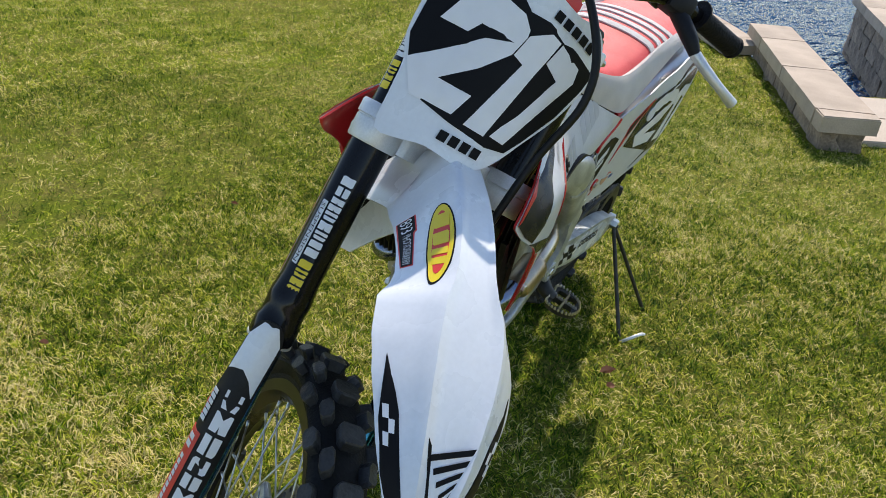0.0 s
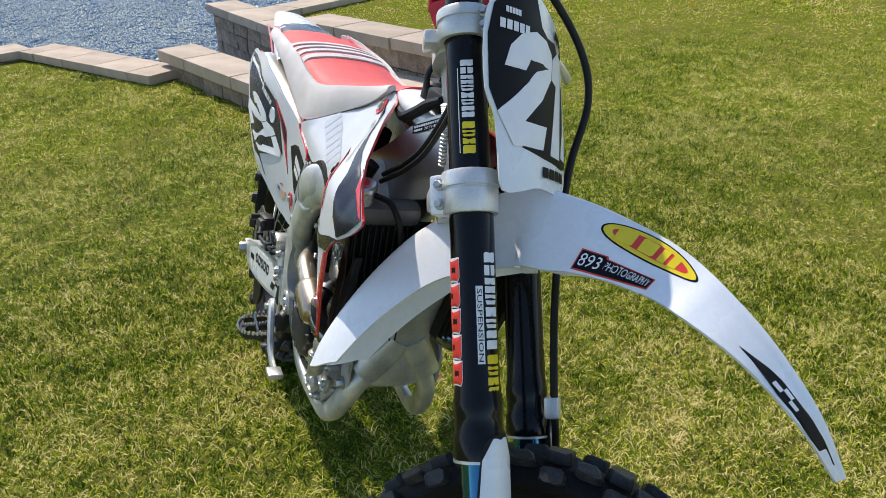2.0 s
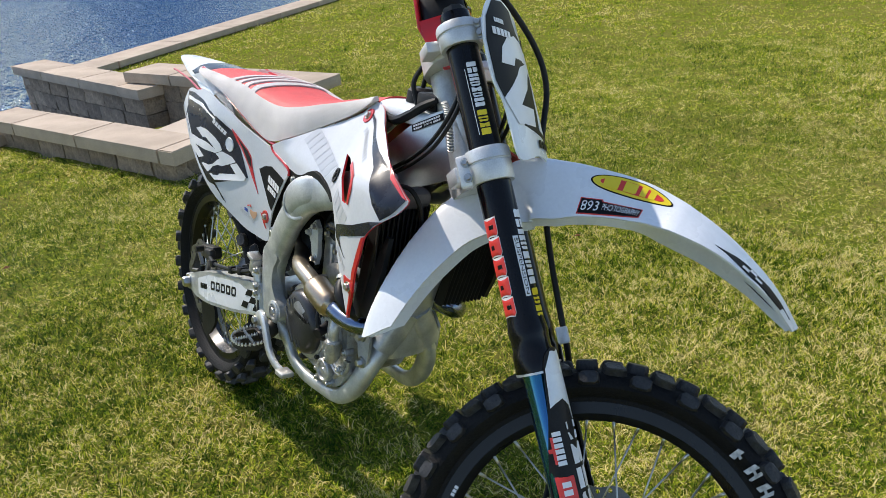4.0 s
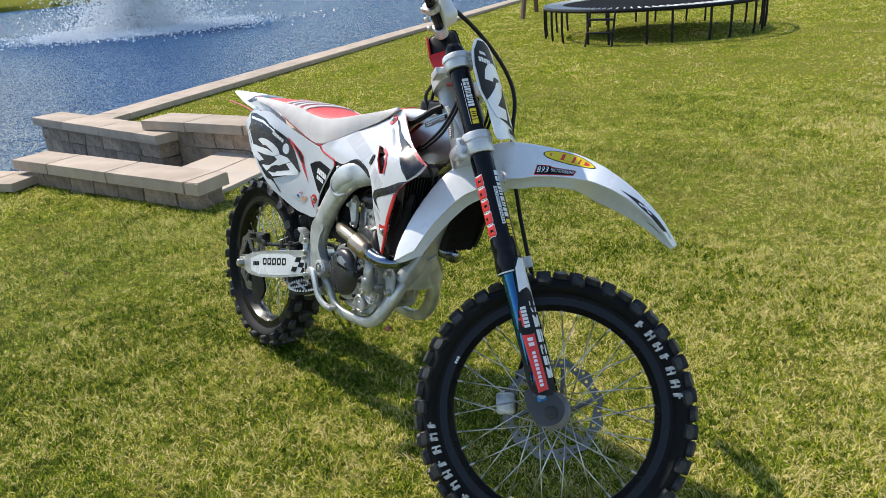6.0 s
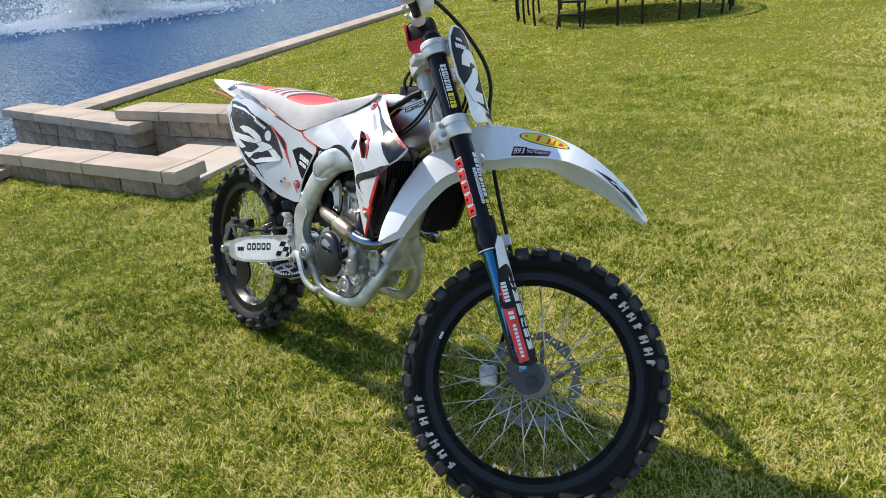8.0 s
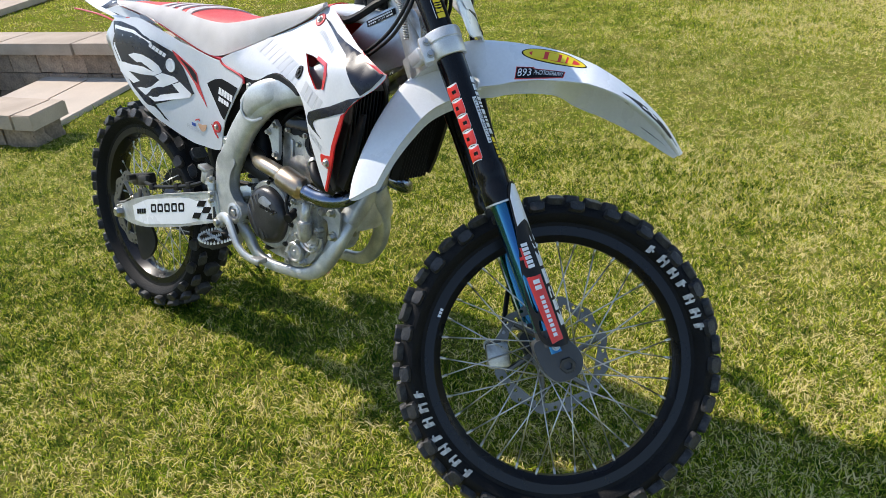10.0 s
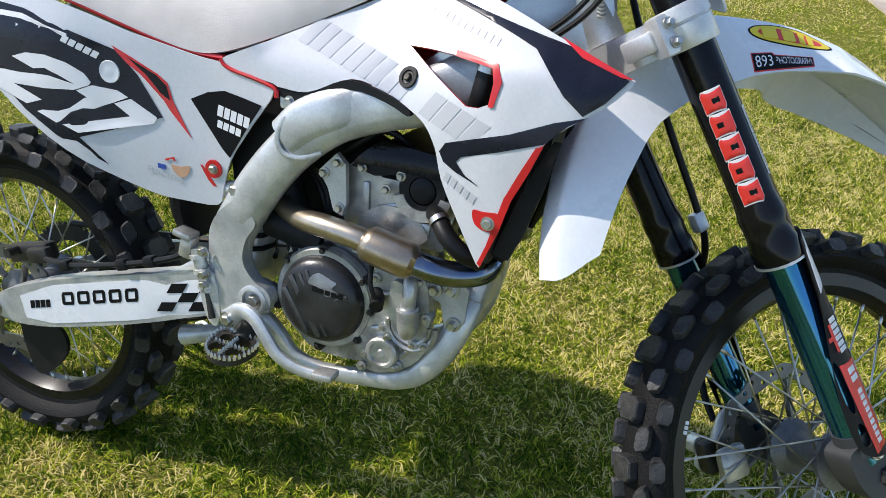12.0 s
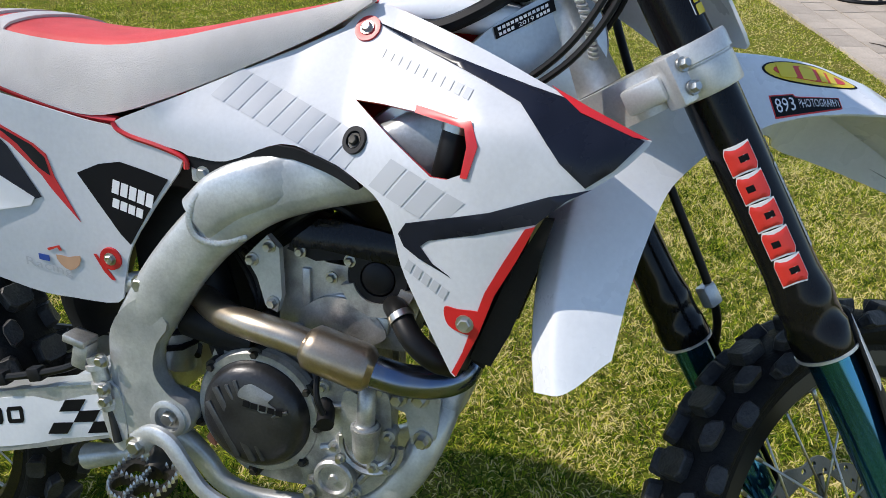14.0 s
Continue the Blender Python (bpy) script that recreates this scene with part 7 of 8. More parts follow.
def fender_patch(t0, t1, v0, v1, nt, nv, lift=0.0, thick=0.0035):
    bm = bmesh.new()
    g = [[bm.verts.new(fender_at(t0 + (t1 - t0) * i / nt, v0 + (v1 - v0) * j / nv, lift)) for j in range(nv + 1)] for i in range(nt + 1)]
    for i in range(nt):
        for j in range(nv):
            bm.faces.new((g[i][j], g[i][j + 1], g[i + 1][j + 1], g[i + 1][j]))
    bm.normal_update()
    bmesh.ops.recalc_face_normals(bm, faces=bm.faces)
    mid = bm.faces[:][len(bm.faces) // 2]
    if mid.normal.z < 0:
        bmesh.ops.reverse_faces(bm, faces=bm.faces)
    bmesh.ops.solidify(bm, geom=bm.faces[:], thickness=thick)
    bmesh.ops.recalc_face_normals(bm, faces=bm.faces)
    return bm


fender = hold("front_fender", bike, "long white front fender with stickers")
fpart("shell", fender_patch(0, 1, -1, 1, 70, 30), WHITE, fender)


def fender_surf():
    def f(t, v):
        return fender_at(t, v)

    def o(t, v):
        e = 0.003
        a, b, c = fender_at(t, v), fender_at(min(t + e, 1), v), fender_at(t, v + e)
        n = (c - a).cross(b - a).normalized()
        return n if n.z > 0 or abs(v) > 0.8 and n.y * v > 0 else -n
    return f, o


fs, fo = fender_surf()
for s in (-1, 1):
    oc, ov = 0.648, s * 0.60
    fpart("sticker_border", sheet(disc2d(oc, ov, 0.090, 32, 0.135), fs, fo, 0.0004, 0.03, lift=0.0006), BLACK_DECAL, fender)
    fpart("oval_sticker", sheet(disc2d(oc, ov, 0.086, 32, 0.120), fs, fo, 0.0004, 0.03, lift=0.0010), YELLOW_PRINT, fender, "yellow and red oval sticker")
    fpart("sticker_centre", sheet(disc2d(oc, ov, 0.070, 28, 0.082), fs, fo, 0.0004, 0.03, lift=0.0014), RED_PRINT, fender)
    for k, q in enumerate(blocks(3, 7, 0.25)):
        fpart("sticker_block", sheet([(oc - 0.062 + 0.124 * x, ov - s * 0.075 + s * 0.15 * y) for x, y in q], fs, fo, 0.0004, 0.03, lift=0.0018), YELLOW_PRINT, fender)
    lo, hi = s * 0.945, s * 0.85
    strip = [(0.552, s * 0.83), (0.594, s * 0.83), (0.597, hi), (0.686, hi), (0.686, lo), (0.552, s * 0.965)]
    grown = [(0.550, s * 0.82), (0.596, s * 0.82), (0.599, s * 0.841), (0.688, s * 0.841), (0.688, s * 0.955), (0.550, s * 0.975)]
    fpart("strip_border", sheet(grown, fs, fo, 0.0004, 0.02, lift=0.0006), RED_PRINT, fender)
    fpart("strip_sticker", sheet(strip, fs, fo, 0.0004, 0.02, lift=0.0010), BLACK_DECAL, fender, "black strip sticker")
    t_of = (lambda x: 0.599 + 0.084 * x) if s < 0 else (lambda x: 0.683 - 0.084 * x)
    up = (lambda y: s * (0.934 - 0.07 * y))
    fpart("strip_word", words("PHOTOGRAPHY", 0.01, lambda u, v: (t_of(u), up(v)), fs, fo, 0.0016), WHITE_PRINT, fender)
    n_of = (lambda x: 0.556 + 0.037 * x) if s < 0 else (lambda x: 0.593 - 0.037 * x)
    fpart("strip_number", words("893", 0.01, lambda u, v: (n_of(u), s * (0.945 - 0.10 * v)), fs, fo, 0.0016), WHITE_PRINT, fender)
    blade = [(0.835, s * 0.86), (0.872, s * 0.76), (0.887, s * 0.72), (0.985, s * 0.58), (0.99, s * 0.96), (0.94, s * 0.98), (0.895, s * 0.95), (0.87, s * 0.90)]
    fpart("black_blade", sheet(blade, fs, fo, 0.0006, 0.03, lift=0.001), BLACK_DECAL, fender, "black chequered blade print")
    fpart("white_check", many_sheets([[(0.872 + 0.011 * i, s * (0.76 + 0.07 * j)), (0.883 + 0.011 * i, s * (0.76 + 0.07 * j)), (0.883 + 0.011 * i, s * (0.83 + 0.07 * j)), (0.872 + 0.011 * i, s * (0.83 + 0.07 * j))] for i, j in ((1, 1), (2, 0), (3, 1))], fs, fo, 0.002), WHITE_PRINT, fender)
wing = [[(0.912 + 0.010 * k, -0.24 + 0.10 * k), (0.917 + 0.010 * k, -0.22 + 0.10 * k), (0.903 + 0.010 * k, 0.36 - 0.03 * k), (0.897 + 0.010 * k, 0.38 - 0.03 * k)] for k in range(5)] + [[(0.9, -0.33), (0.96, -0.12), (0.955, -0.06), (0.905, -0.25)]]
for q in wing:
    fpart("wing_mark", sheet(q, fs, fo, 0.0004, 0.03, lift=0.0007), BLACK_DECAL, fender, "dark winged emblem")
fpart("dark_sticker", sheet([(0.045, -0.45), (0.15, -0.50), (0.175, 0.35), (0.065, 0.45)], lambda a, b: fender_at(a, b, -0.0042), lambda a, b: (fender_at(a, b, -0.01) - fender_at(a, b)).normalized(), 0.0006, 0.03, lift=0.0008), BLACK_DECAL, fender, "dark sticker under the rear lip")
fpart("sticker_flash", sheet([(0.075, -0.30), (0.115, -0.36), (0.145, 0.10), (0.10, 0.22)], lambda a, b: fender_at(a, b, -0.0042), lambda a, b: (fender_at(a, b, -0.01) - fender_at(a, b)).normalized(), 0.0004, 0.03, lift=0.0014), TAN_PRINT, fender, "golden mark on the dark sticker")

# number plate on the fork
def np_surf(a, b):
    return (0.138 - 2.4 * a * a, a, b)


def np_out(a, b):
    return Vector((1, 4.8 * a, 0)).normalized()


plate_f = hold("number_plate", bike, "white front number plate with black ground")
NPO = rounded([(0.012, 0.690), (0.030, 0.712), (0.050, 0.745), (0.085, 0.80), (0.106, 0.85), (0.112, 0.885), (0.100, 0.915), (0.07, 0.932), (0.04, 0.926), (0.0, 0.932), (-0.04, 0.945), (-0.08, 0.955), (-0.113, 0.950), (-0.138, 0.915), (-0.148, 0.87), (-0.149, 0.80), (-0.138, 0.765), (-0.136, 0.72), (-0.132, 0.672), (-0.10, 0.674), (-0.07, 0.681), (-0.015, 0.677)], 3)
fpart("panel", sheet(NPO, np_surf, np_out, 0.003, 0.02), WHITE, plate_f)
ground_shape = [(-0.100, 0.730), (-0.06, 0.722), (0.0, 0.716), (0.030, 0.722), (0.046, 0.745), (0.080, 0.80), (0.101, 0.85), (0.107, 0.877), (0.06, 0.886), (0.0, 0.897), (-0.03, 0.895), (-0.045, 0.905), (-0.055, 0.942), (-0.08, 0.951), (-0.110, 0.946), (-0.134, 0.912), (-0.144, 0.87), (-0.145, 0.80), (-0.135, 0.772), (-0.10, 0.76)]
fpart("number_ground", sheet(ground_shape, np_surf, np_out, 0.0006, 0.02, lift=0.0012), BLACK_DECAL, plate_f, "black number ground")
nm = affine(N_SRC, ((-0.136, 0.771), (0.075, 0.870), (0.022, 0.731)))
for nname, shape in (("numeral_two", N_TWO), ("numeral_one", N_ONE), ("numeral_seven", N_SEVEN)):
    fpart(nname, sheet([nm(*q) for q in shape], np_surf, np_out, 0.0006, 0.02, lift=0.002), WHITE_PRINT, plate_f, "white race numeral")
for x0, z0, L, h, n, sl in ((-0.063, 0.696, 0.065, 0.014, 4, 0.0), (0.0, 0.904, 0.085, 0.013, 5, -0.30), (-0.128, 0.882, 0.052, 0.013, 5, 0.05), (-0.118, 0.905, 0.026, 0.008, 5, 0.05)):
    fpart("name_print", many_sheets([[(x0 + L * x, z0 + h * y + sl * L * x * 0.4) for x, y in q] for q in bars(0, 0, 1, 1, n, 0.02, 0.25)], np_surf, np_out, 0.0024), BLACK_DECAL if n != 5 or sl < 0 else WHITE_PRINT, plate_f)

# handlebar
bar = hold("handlebar", bike, "black handlebar with grips, levers and pad")
BZ = 1.03
barpath = [(-0.016, -0.395, BZ + 0.046), (0.002, -0.30, BZ + 0.042), (0.016, -0.21, BZ + 0.03), (0.022, -0.13, BZ - 0.005), (0.022, -0.06, BZ - 0.02), (0.022, 0.06, BZ - 0.02), (0.022, 0.13, BZ - 0.005), (0.016, 0.21, BZ + 0.03), (0.002, 0.30, BZ + 0.042), (-0.016, 0.395, BZ + 0.046)]
fpart("tube", tube(barpath, 0.013, 14, 8), BLACK_GLOSS, bar)
for s in (-1, 1):
    a, bq = Vector((0.005, s * 0.285, BZ + 0.041)), Vector((-0.017, s * 0.40, BZ + 0.046))
    L = (bq - a).length
    prof = [(0.0, 0), (0.026, 0), (0.026, 0.004), (0.018, 0.008)] + [(0.0165 + 0.0012 * (k % 2), 0.012 + k * (L - 0.02) / 18) for k in range(19)] + [(0.019, L - 0.004), (0.017, L), (0, L)]
    fpart("grip", lathe(prof, 20, along(a, bq)), RUBBER, bar, "black rubber grip")
    fpart("perch", box((0.012, s * 0.235, BZ + 0.034), (0.045, 0.05, 0.036), 0.008), BLACK_PLASTIC, bar)
    fpart("lever_holder", tube([(0.015, s * 0.24, BZ + 0.025), (0.042, s * 0.265, BZ - 0.005), (0.052, s * 0.285, BZ - 0.025)], [0.014, 0.013, 0.009], 10), BLACK_PLASTIC, bar)
    fpart("lever", tube([(0.050, s * 0.282, BZ - 0.022), (0.064, s * 0.31, BZ - 0.038), (0.072, s * 0.345, BZ - 0.050), (0.071, s * 0.380, BZ - 0.057)], [0.009, 0.0085, 0.0075, 0.009], 12, 6), CLAMP, bar, "bare aluminium lever")
    fpart("bar_mount", box((0.020, s * 0.036, BZ - 0.055), (0.034, 0.030, 0.075), 0.006), CLAMP, bar)
fpart("front_master_cylinder", box((0.034, -0.20, BZ + 0.038), (0.05, 0.06, 0.04), 0.008), CLAMP, bar)
fpart("bar_pad", box((0.022, 0, 0.988), (0.082, 0.124, 0.072), 0.014, seg=3, taper=0.9), BLACK_PLASTIC, bar, "black bar pad")
skirt = bmesh.new()
levels = [[skirt.verts.new((cx + sx * dx, sy * dy, z)) for sx, sy in ((-1, -1), (1, -1), (1, 1), (-1, 1))] for cx, dx, dy, z in ((0.022, 0.046, 0.066, 0.966), (0.022, 0.046, 0.066, 0.948), (0.024, 0.028, 0.046, 0.880))]
for lo, hi in zip(levels, levels[1:]):
    for k in range(4):
        skirt.faces.new((lo[k], lo[(k + 1) % 4], hi[(k + 1) % 4], hi[k]))
skirt.faces.new(levels[0])
skirt.faces.new(levels[-1][::-1])
bmesh.ops.recalc_face_normals(skirt, faces=skirt.faces)
bmesh.ops.bevel(skirt, geom=skirt.edges[:], offset=0.004, segments=2, affect='EDGES')
fpart("pad_trim", skirt, RED, bar, "red pad skirt tapering to the clamp")
fpart("pad_trim", box((-0.021, 0, 0.985), (0.006, 0.128, 0.066), 0.002, (0, 4, 0), seg=2), RED, bar, "red pad back")
fpart("throttle_cover", box((0.050, -0.135, 1.045), (0.040, 0.060, 0.085), 0.014, (0, -14, 12), seg=3, taper=0.85), WHITE_DULL, bar, "white cover beside the bar mount")
fpart("bar_collar", lathe([(0.013, -0.016), (0.019, -0.014), (0.019, 0.014), (0.013, 0.016)], 18, along((0.022, -0.085, 1.013), (0.022, -0.12, 1.024)), closed=True), CLAMP, bar)
fpart("bar_collar", lathe([(0.013, -0.010), (0.021, -0.008), (0.021, 0.008), (0.013, 0.010)], 18, along((0.019, -0.165, 1.04), (0.017, -0.20, 1.055)), closed=True), STEEL, bar)
for k in range(3):
    fpart("collar_bolt", bolt((0.0, -0.10 - 0.03 * k, 1.018 + 0.012 * k), (-1, 0, 0.3), 0.006, 0.008), BOLT, bar)
for w in (-0.035, 0.035):
    fpart("pad_strap", box((0.022, w, 0.989), (0.087, 0.012, 0.075), 0.014, seg=3, taper=0.9), BLACK_GLOSS, bar)
fpart("front_brake_hose", tube([(0.04, -0.16, BZ + 0.03), (0.09, -0.08, BZ + 0.0), (0.135, 0.0, 0.975), (0.165, 0.06, 0.90), (0.165, 0.085, 0.83), (0.135, 0.080, 0.74), (0.115, 0.078, 0.64), (0.101, 0.077, 0.52), (0.094, 0.081, 0.40), (0.090, 0.094, 0.34), (0.075, 0.135, 0.27), (0.045, 0.15, 0.20), (0.0, 0.125, 0.12), (-0.02, 0.10, 0.08)], 0.0058, 10, 8), HOSE, bar, "black front brake hose")
fpart("clutch_cable", tube([(-0.01, 0.22, BZ + 0.02), (0.05, 0.12, BZ + 0.0), (0.06, 0.02, BZ - 0.03), (0.03, -0.04, 0.955), (-0.013, -0.009, 0.921), (-0.045, 0.02, 0.915), (-0.066, 0.025, 0.895), (-0.07, 0.03, 0.86), (-0.066, 0.035, 0.80)], 0.0048, 8, 6), HOSE, bar)
# front caliper on the left leg
cal = hold("front_caliper", bike, "silver front brake caliper")
fpart("caliper_body", box((-0.052, 0.090, 0.040), (0.050, 0.030, 0.055), 0.010, (0, 12, 0)), GREASE, cal)
fpart("piston_housing", rod((-0.06, 0.10, 0.058), (-0.06, 0.122, 0.058), 0.015, 18), CLAMP, cal)
fpart("piston_housing", rod((-0.058, 0.10, 0.022), (-0.058, 0.122, 0.022), 0.015, 18), CLAMP, cal)
fpart("inner_half", box((-0.055, 0.042, 0.04), (0.05, 0.018, 0.055), 0.008, (0, 12, 0)), CAST, cal)
fpart("bracket", tube([(0.03, 0.095, 0.075), (-0.01, 0.085, 0.085), (-0.045, 0.08, 0.06)], 0.01, 10), CLAMP, cal)

# raised tyre lettering drawn as plain bars, and the rim's small print
def tyre_side(s, R, r_in, r_out, y):
    def f(a, rr):
        return Vector((rr * math.cos(a), s * (y - 0.35 * abs(rr - 0.30) * 0.3), rr * math.sin(a)))
    return f, (lambda a, rr: (0, s, 0))


PRINT_WORN = material("worn_white_print", (0.62, 0.61, 0.58), 0.7, vary=0.4, scale=110, tint=(0.26, 0.26, 0.25))
ts, to = tyre_side(-1, R_FRONT, 0.285, 0.31, 0.0445)
sw = random.Random(6)
for a0 in (radians(32), radians(212)):
    for k in range(7):
        a = a0 - radians(6.1) * k
        w, top = radians(sw.uniform(1.5, 1.9)), 0.3105 - sw.uniform(0, 0.003)
        # two slanting strokes and a short bar between them
        strokes = [[(a, 0.287), (a - w, 0.2885), (a - w * 1.2, top), (a - w * 0.2, top - 0.003)]]
        if k % 3:
            strokes.append([(a - radians(2.9), 0.285), (a - radians(3.8), 0.287), (a - radians(4.0), top - 0.004), (a - radians(3.0), top)])
        y = sw.uniform(0.291, 0.302)
        strokes.append([(a - w * 0.9, y), (a - radians(2.9), y - 0.002), (a - radians(3.0), y + 0.0028), (a - w * 0.9, y + 0.004)])
        part("sidewall_print", many_sheets(strokes, ts, to, 0.0022, 0.001, 0.05), PRINT_WORN, front_wheel, "worn white lettering bars")
ts2, to2 = tyre_side(-1, R_FRONT, 0.25, 0.27, 0.0275)
for k in range(3):
    a = radians(141) - radians(1.5) * k
    part("rim_print", many_sheets([[(a, 0.260), (a - radians(1.1), 0.260), (a - radians(1.1), 0.2665), (a, 0.2665)]], ts2, to2, 0.0028, 0.001, 0.05), WHITE_PRINT, front_wheel)

# ---- loose things ----
stand = tagged(new("bike_stand"), "thin steel triangle side stand under the rear axle", "bike stand")
top = bike.matrix_world @ Vector((0.0, 0.128, 0.335))
stand_bm = rod(top, (0.122, 0.362, -0.01), 0.006, 10)
part("front_leg", stand_bm, GREASE, stand)
part("rear_leg", rod(top, (-0.085, 0.372, -0.01), 0.006, 10), GREASE, stand)
part("hook", tube([top + Vector((0, -0.03, 0.0)), top, top + Vector((0.0, 0.012, -0.012))], 0.008, 10), GREASE, stand)
part("foot", tube([(0.122, 0.362, 0.0), (0.128, 0.39, 0.03), (0.10, 0.41, 0.035), (0.07, 0.415, 0.02)], 0.005, 8), WHITE_DULL, stand, "pale bent foot wire")

# trampoline
tramp = tagged(new("trampoline"), "round black trampoline with white springs on many bent legs", "trampoline")
TC, TR, TH = Vector((-6.27, 10.50)), 1.9, 0.57
GZ = -0.14


def on_rim(a, r=TR, z=TH):
    return (TC.x + r * math.cos(a), TC.y + r * math.sin(a), GZ + z)


part("frame_ring", tube([on_rim(2 * math.pi * k / 48) for k in range(49)], 0.032, 8, 1, smooth_path=False), BLACK_STEEL, tramp)
bm = lathe([(0, 0.0), (TR - 0.32, 0.0), (TR - 0.32, 0.012), (0, 0.012)], 48, Matrix.Translation((TC.x, TC.y, GZ + TH + 0.0)))
part("bed", bm, material("black_mesh_cloth", (0.008, 0.008, 0.009), 0.9, vary=0.2, scale=8, fine=0.3, fine_scale=90, spec=0.05), tramp, "black woven jumping bed")
for k in range(90):
    a = 2 * math.pi * k / 90
    part("spring", rod(on_rim(a, TR - 0.32, TH + 0.02), on_rim(a + 0.05, TR + 0.01, TH + 0.02), 0.014, 5), WEB, tramp)
for k in range(12):
    a = 2 * math.pi * k / 12 + 0.2
    d = 0.10
    part("leg", tube([on_rim(a - d), on_rim(a - d, TR, 0.25), on_rim(a - d, TR - 0.02, 0.04), on_rim(a - d * 0.8, TR - 0.04, 0.0)], 0.02, 8, 4), BLACK_STEEL, tramp)
    part("leg", tube([on_rim(a + d), on_rim(a + d, TR, 0.25), on_rim(a + d, TR - 0.02, 0.04), on_rim(a + d * 0.8, TR - 0.04, 0.0)], 0.02, 8, 4), BLACK_STEEL, tramp)
ladder = tagged(new("ladder"), "small black two-step trampoline ladder", "ladder")
a0 = math.atan2(-1.70, 0.45)
for da in (-0.11, 0.11):
    p = on_rim(a0 + da, TR + 0.05, 0.58)
    q = on_rim(a0 + da, TR + 0.22, 0.0)
    part("rail", rod(q, p, 0.018, 8), BLACK_STEEL, ladder)
for h in (0.25, 0.45):
    k = h / 0.58
    p, q = Vector(on_rim(a0 - 0.11, TR + 0.22 - 0.17 * k, h)), Vector(on_rim(a0 + 0.11, TR + 0.22 - 0.17 * k, h))
    c = (p + q) / 2
    part("tread", box(c, ((q - p).length, 0.1, 0.03), 0.006, (0, 0, math.degrees(math.atan2((q - p).y, (q - p).x)))), BLACK_STEEL, ladder)

# timber swing frame far behind
swing_frame = tagged(new("swing_frame"), "brown timber swing frame on the lawn", "swing set")
part("post", tube([(-11.3, 12.05, GZ - 0.05), (-11.9, 13.0, 2.2)], 0.06, 8, 1), TIMBER, swing_frame)
part("post", tube([(-12.6, 13.8, GZ - 0.05), (-11.9, 13.0, 2.2)], 0.06, 8, 1), TIMBER, swing_frame)
part("beam", tube([(-11.9, 13.0, 2.2), (-9.2, 15.2, 2.2)], 0.07, 8, 1), TIMBER, swing_frame)
part("post", tube([(-8.6, 14.2, GZ - 0.05), (-9.2, 15.2, 2.2)], 0.06, 8, 1), TIMBER, swing_frame)
part("post", tube([(-9.9, 16.0, GZ - 0.05), (-9.2, 15.2, 2.2)], 0.06, 8, 1), TIMBER, swing_frame)

# stand-in boxes for something low, dark and unidentified that stands on the drive
low_object = tagged(new("floor_mat_tray"), "unidentified low grey object with a dark red and black top on the drive", "tray")
part("tray", box((2.72, 5.56, 0.06), (0.75, 0.36, 0.05), 0.02, (0, 0, -24)), material("grey_base", (0.25, 0.26, 0.28), 0.5), low_object)
part("load", box((2.80, 5.62, 0.18), (0.55, 0.26, 0.2), 0.03, (0, 0, -24)), material("dark_top", (0.05, 0.02, 0.02), 0.5), low_object)

# fallen leaves
leaf_rng = random.Random(8)


def leaf_mesh():
    bm = bmesh.new()
    pts = [(0, -0.02), (0.012, -0.008), (0.015, 0.006), (0.006, 0.018), (0, 0.026), (-0.007, 0.016), (-0.014, 0.004), (-0.011, -0.01)]
    c = bm.verts.new((0, 0, 0.002))
    vs = [bm.verts.new((x, y, 0.006 + 25 * x * x)) for x, y in pts]
    for i in range(len(vs)):
        bm.faces.new((c, vs[i], vs[(i + 1) % len(vs)]))
    bmesh.ops.solidify(bm, geom=bm.faces[:], thickness=0.0008)
    return bm


first = part("dry_leaf", leaf_mesh(), DRY_LEAF)
tagged(first, "curled brown dry leaf lying on the grass", "leaf", group="fallen leaves")
first.matrix_world = pose(0.338, 0.392, 0.045, 12, 8, 40)
for x, y, k in ((0.40, 0.42, 0.7), (-0.9, -1.3, 0.8), (1.1, -0.9, 0.6), (-1.5, -0.4, 0.8), (0.2, -1.1, 0.6), (-2.2, -1.4, 1.0), (0.1, 1.5, 0.8), (2.33, 2.50, 0.8), (2.28, 2.62, 0.7)):
    ob = copy_thing(first, pose(x, y, lawn_z(x, y) + 0.045, leaf_rng.uniform(-25, 25), leaf_rng.uniform(-25, 25), leaf_rng.uniform(0, 360)) @ Matrix.Scale(k, 4))

yellow = part("yellow_leaf", leaf_mesh(), YELLOW_LEAF)
tagged(yellow, "small yellow leaf lying on the grass", "leaf", group="fallen yellow leaves")
yellow.matrix_world = pose(-4.65, 2.75, lawn_z(-4.65, 2.75) + 0.045, 10, 6, 70) @ Matrix.Scale(1.6, 4)
copy_thing(yellow, pose(-4.79, 5.16, lawn_z(-4.79, 5.16) + 0.045, -8, 10, 20) @ Matrix.Scale(1.6, 4))

# fountain: spray of fine drops and the broken water round it
SPRAY = bpy.data.materials.new("white_spray")
SPRAY.use_nodes = True
t = SPRAY.node_tree
pb = t.nodes["Principled BSDF"]
pb.inputs["Base Color"].default_value = (0.85, 0.88, 0.9, 1)
pb.inputs["Roughness"].default_value = 0.6
fountain = tagged(new("fountain"), "white fountain spray falling on the pond", "fountain")
frng = np.random.default_rng(9)


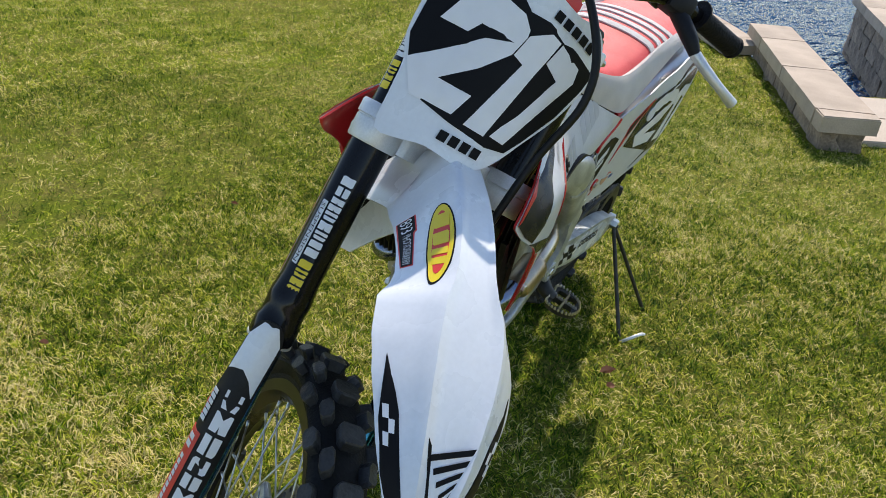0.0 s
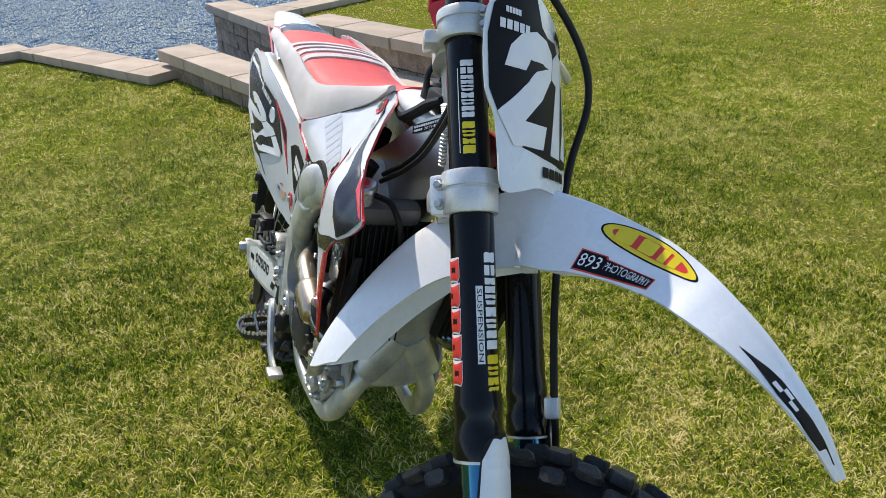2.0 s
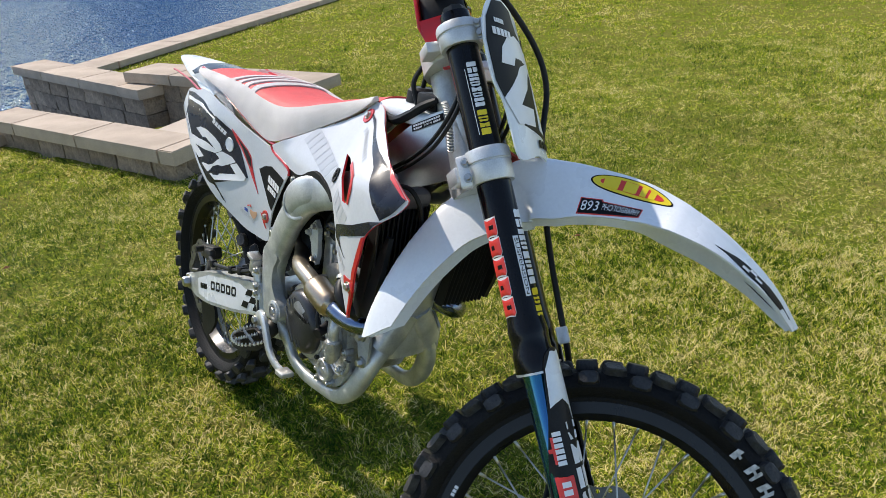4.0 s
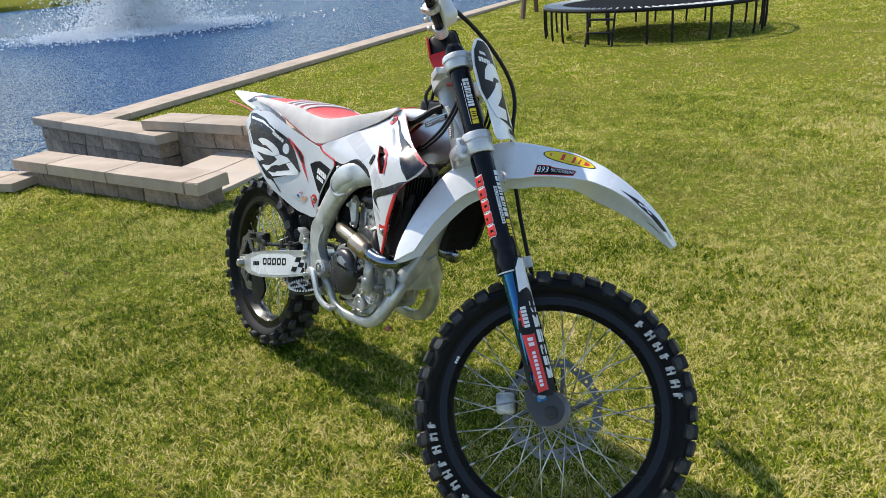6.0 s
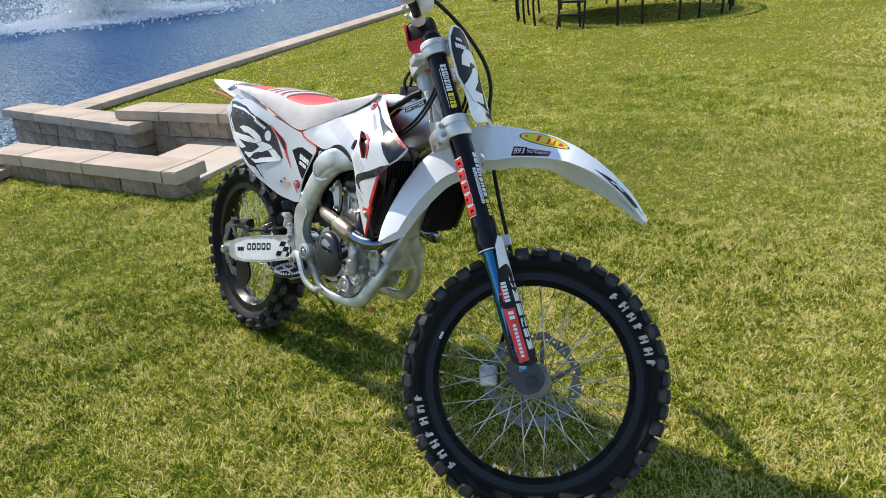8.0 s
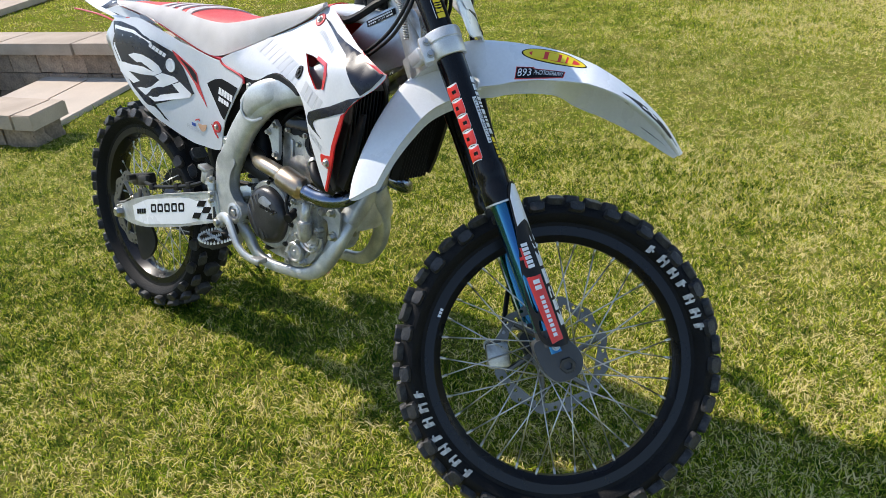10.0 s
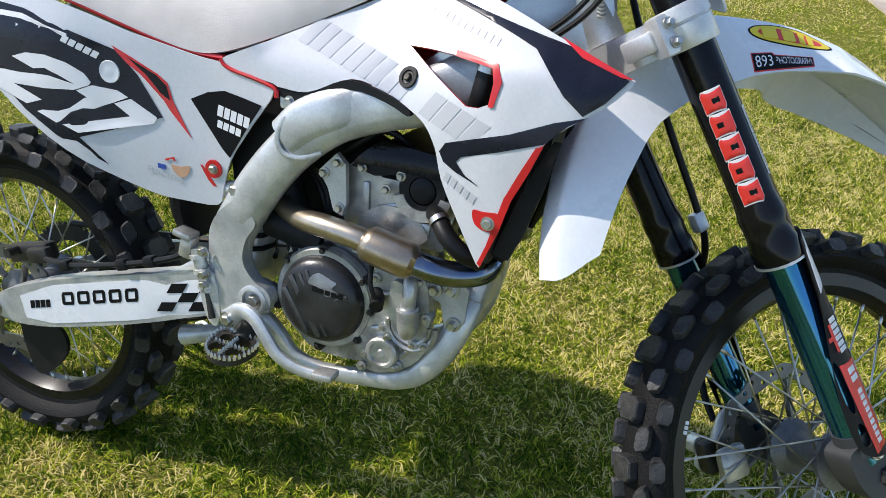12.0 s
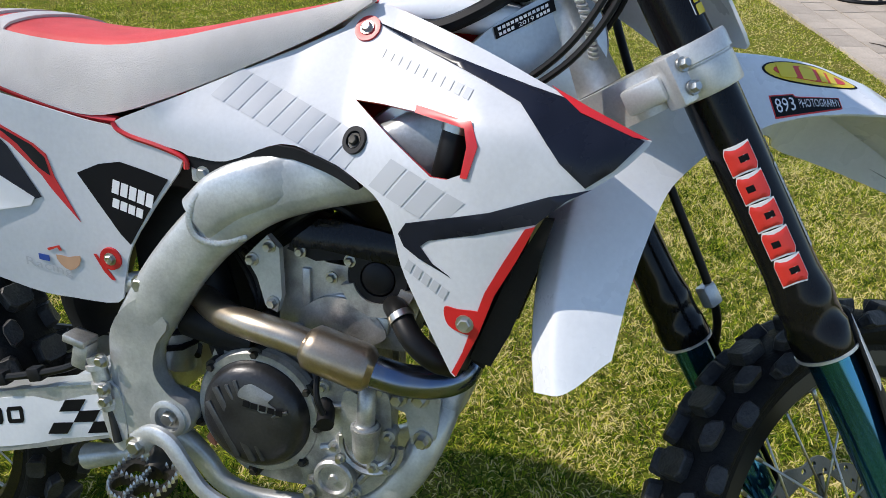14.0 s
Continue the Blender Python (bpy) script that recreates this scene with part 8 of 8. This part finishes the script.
def drops(n, place, size):
    bm_v, bm_f = [], []
    p = place(n)
    u = frng.normal(0, 1, (n, 3))
    u /= np.linalg.norm(u, axis=1)[:, None]
    v = np.cross(u, frng.normal(0, 1, (n, 3)))
    v /= np.linalg.norm(v, axis=1)[:, None]
    k = size * frng.uniform(0.5, 1.4, (n, 1))
    co = np.stack([p - u * k, p + v * k, p + u * k], 1).reshape(-1, 3)
    me = bpy.data.meshes.new("spray")
    me.vertices.add(len(co))
    me.vertices.foreach_set("co", co.astype(np.float32).ravel())
    me.loops.add(len(co))
    me.loops.foreach_set("vertex_index", np.arange(len(co), dtype=np.int32))
    me.polygons.add(n)
    me.polygons.foreach_set("loop_start", np.arange(0, len(co), 3, dtype=np.int32))
    me.update(calc_edges=True)
    me.materials.append(SPRAY)
    return me


FC = np.array([-31.5, 9.0, WATER_Z])


def plume(n):
    h = frng.uniform(0, 1, n) ** 1.2 * 6.5
    r = np.abs(frng.normal(0, 1, n)) * (0.7 + 0.16 * (6.5 - h))
    a = frng.uniform(0, 2 * math.pi, n)
    return np.stack([FC[0] + r * np.cos(a), FC[1] + r * np.sin(a), FC[2] + 0.05 + h], 1)


def froth(n):
    r = np.abs(frng.normal(0, 1, n)) * 1.3 + 2.4 * frng.uniform(0, 1, n)
    a = frng.uniform(0, 2 * math.pi, n)
    return np.stack([FC[0] + r * np.cos(a) * 1.3, FC[1] + r * np.sin(a) * 1.3, FC[2] + 0.02 + np.abs(frng.normal(0, 0.05, n))], 1)


for nm_, n, fn, size in (("plume", 80000, plume, 0.05), ("froth", 20000, froth, 0.05)):
    ob = new(nm_, drops(n, fn, size))
    ob.parent = fountain
    tagged(ob, "fine white water drops", kind="stuff")

# swivel chairs on the paved drive, of which the feet show
def patio_chair(x, y):
    ch = tagged(new("patio_chair"), "black steel swivel chair with a ring foot on pavers", "chair", group="chairs on the drive")
    ch.matrix_world = pose(x, y, 0.022)
    ring = [(0.21 * math.cos(radians(a)), 0.21 * math.sin(radians(a)), 0.012) for a in range(0, 361, 15)]
    part("foot_ring", tube(ring, 0.012, 8, 1), BLACK_STEEL, ch)
    for k in range(4):
        a = radians(20 + 90 * k)
        part("foot_arm", tube([(0.205 * math.cos(a), 0.205 * math.sin(a), 0.014), (0.10 * math.cos(a), 0.10 * math.sin(a), 0.06), (0.0, 0.0, 0.10)], 0.010, 8, 4), BLACK_STEEL, ch)
    part("post", lathe([(0, 0.06), (0.03, 0.06), (0.03, 0.20), (0.022, 0.21), (0.022, 0.40), (0, 0.40)], 16), BLACK_STEEL, ch)
    part("seat", box((0, 0, 0.42), (0.46, 0.46, 0.04), 0.018), BLACK_PLASTIC, ch)
    return ch


patio_chair(3.05, 4.98)
patio_chair(2.43, 5.27)

# a dry twig across the pavers
twig = part("twig", tube([(2.24, 4.03, 0.030), (2.31, 3.95, 0.032), (2.36, 3.72, 0.030), (2.38, 3.47, 0.034), (2.385, 3.26, 0.030)], [0.002, 0.0035, 0.004, 0.004, 0.006], 6, 4), BARK)
tagged(twig, "thin dry brown twig lying on the pavers", "twig")
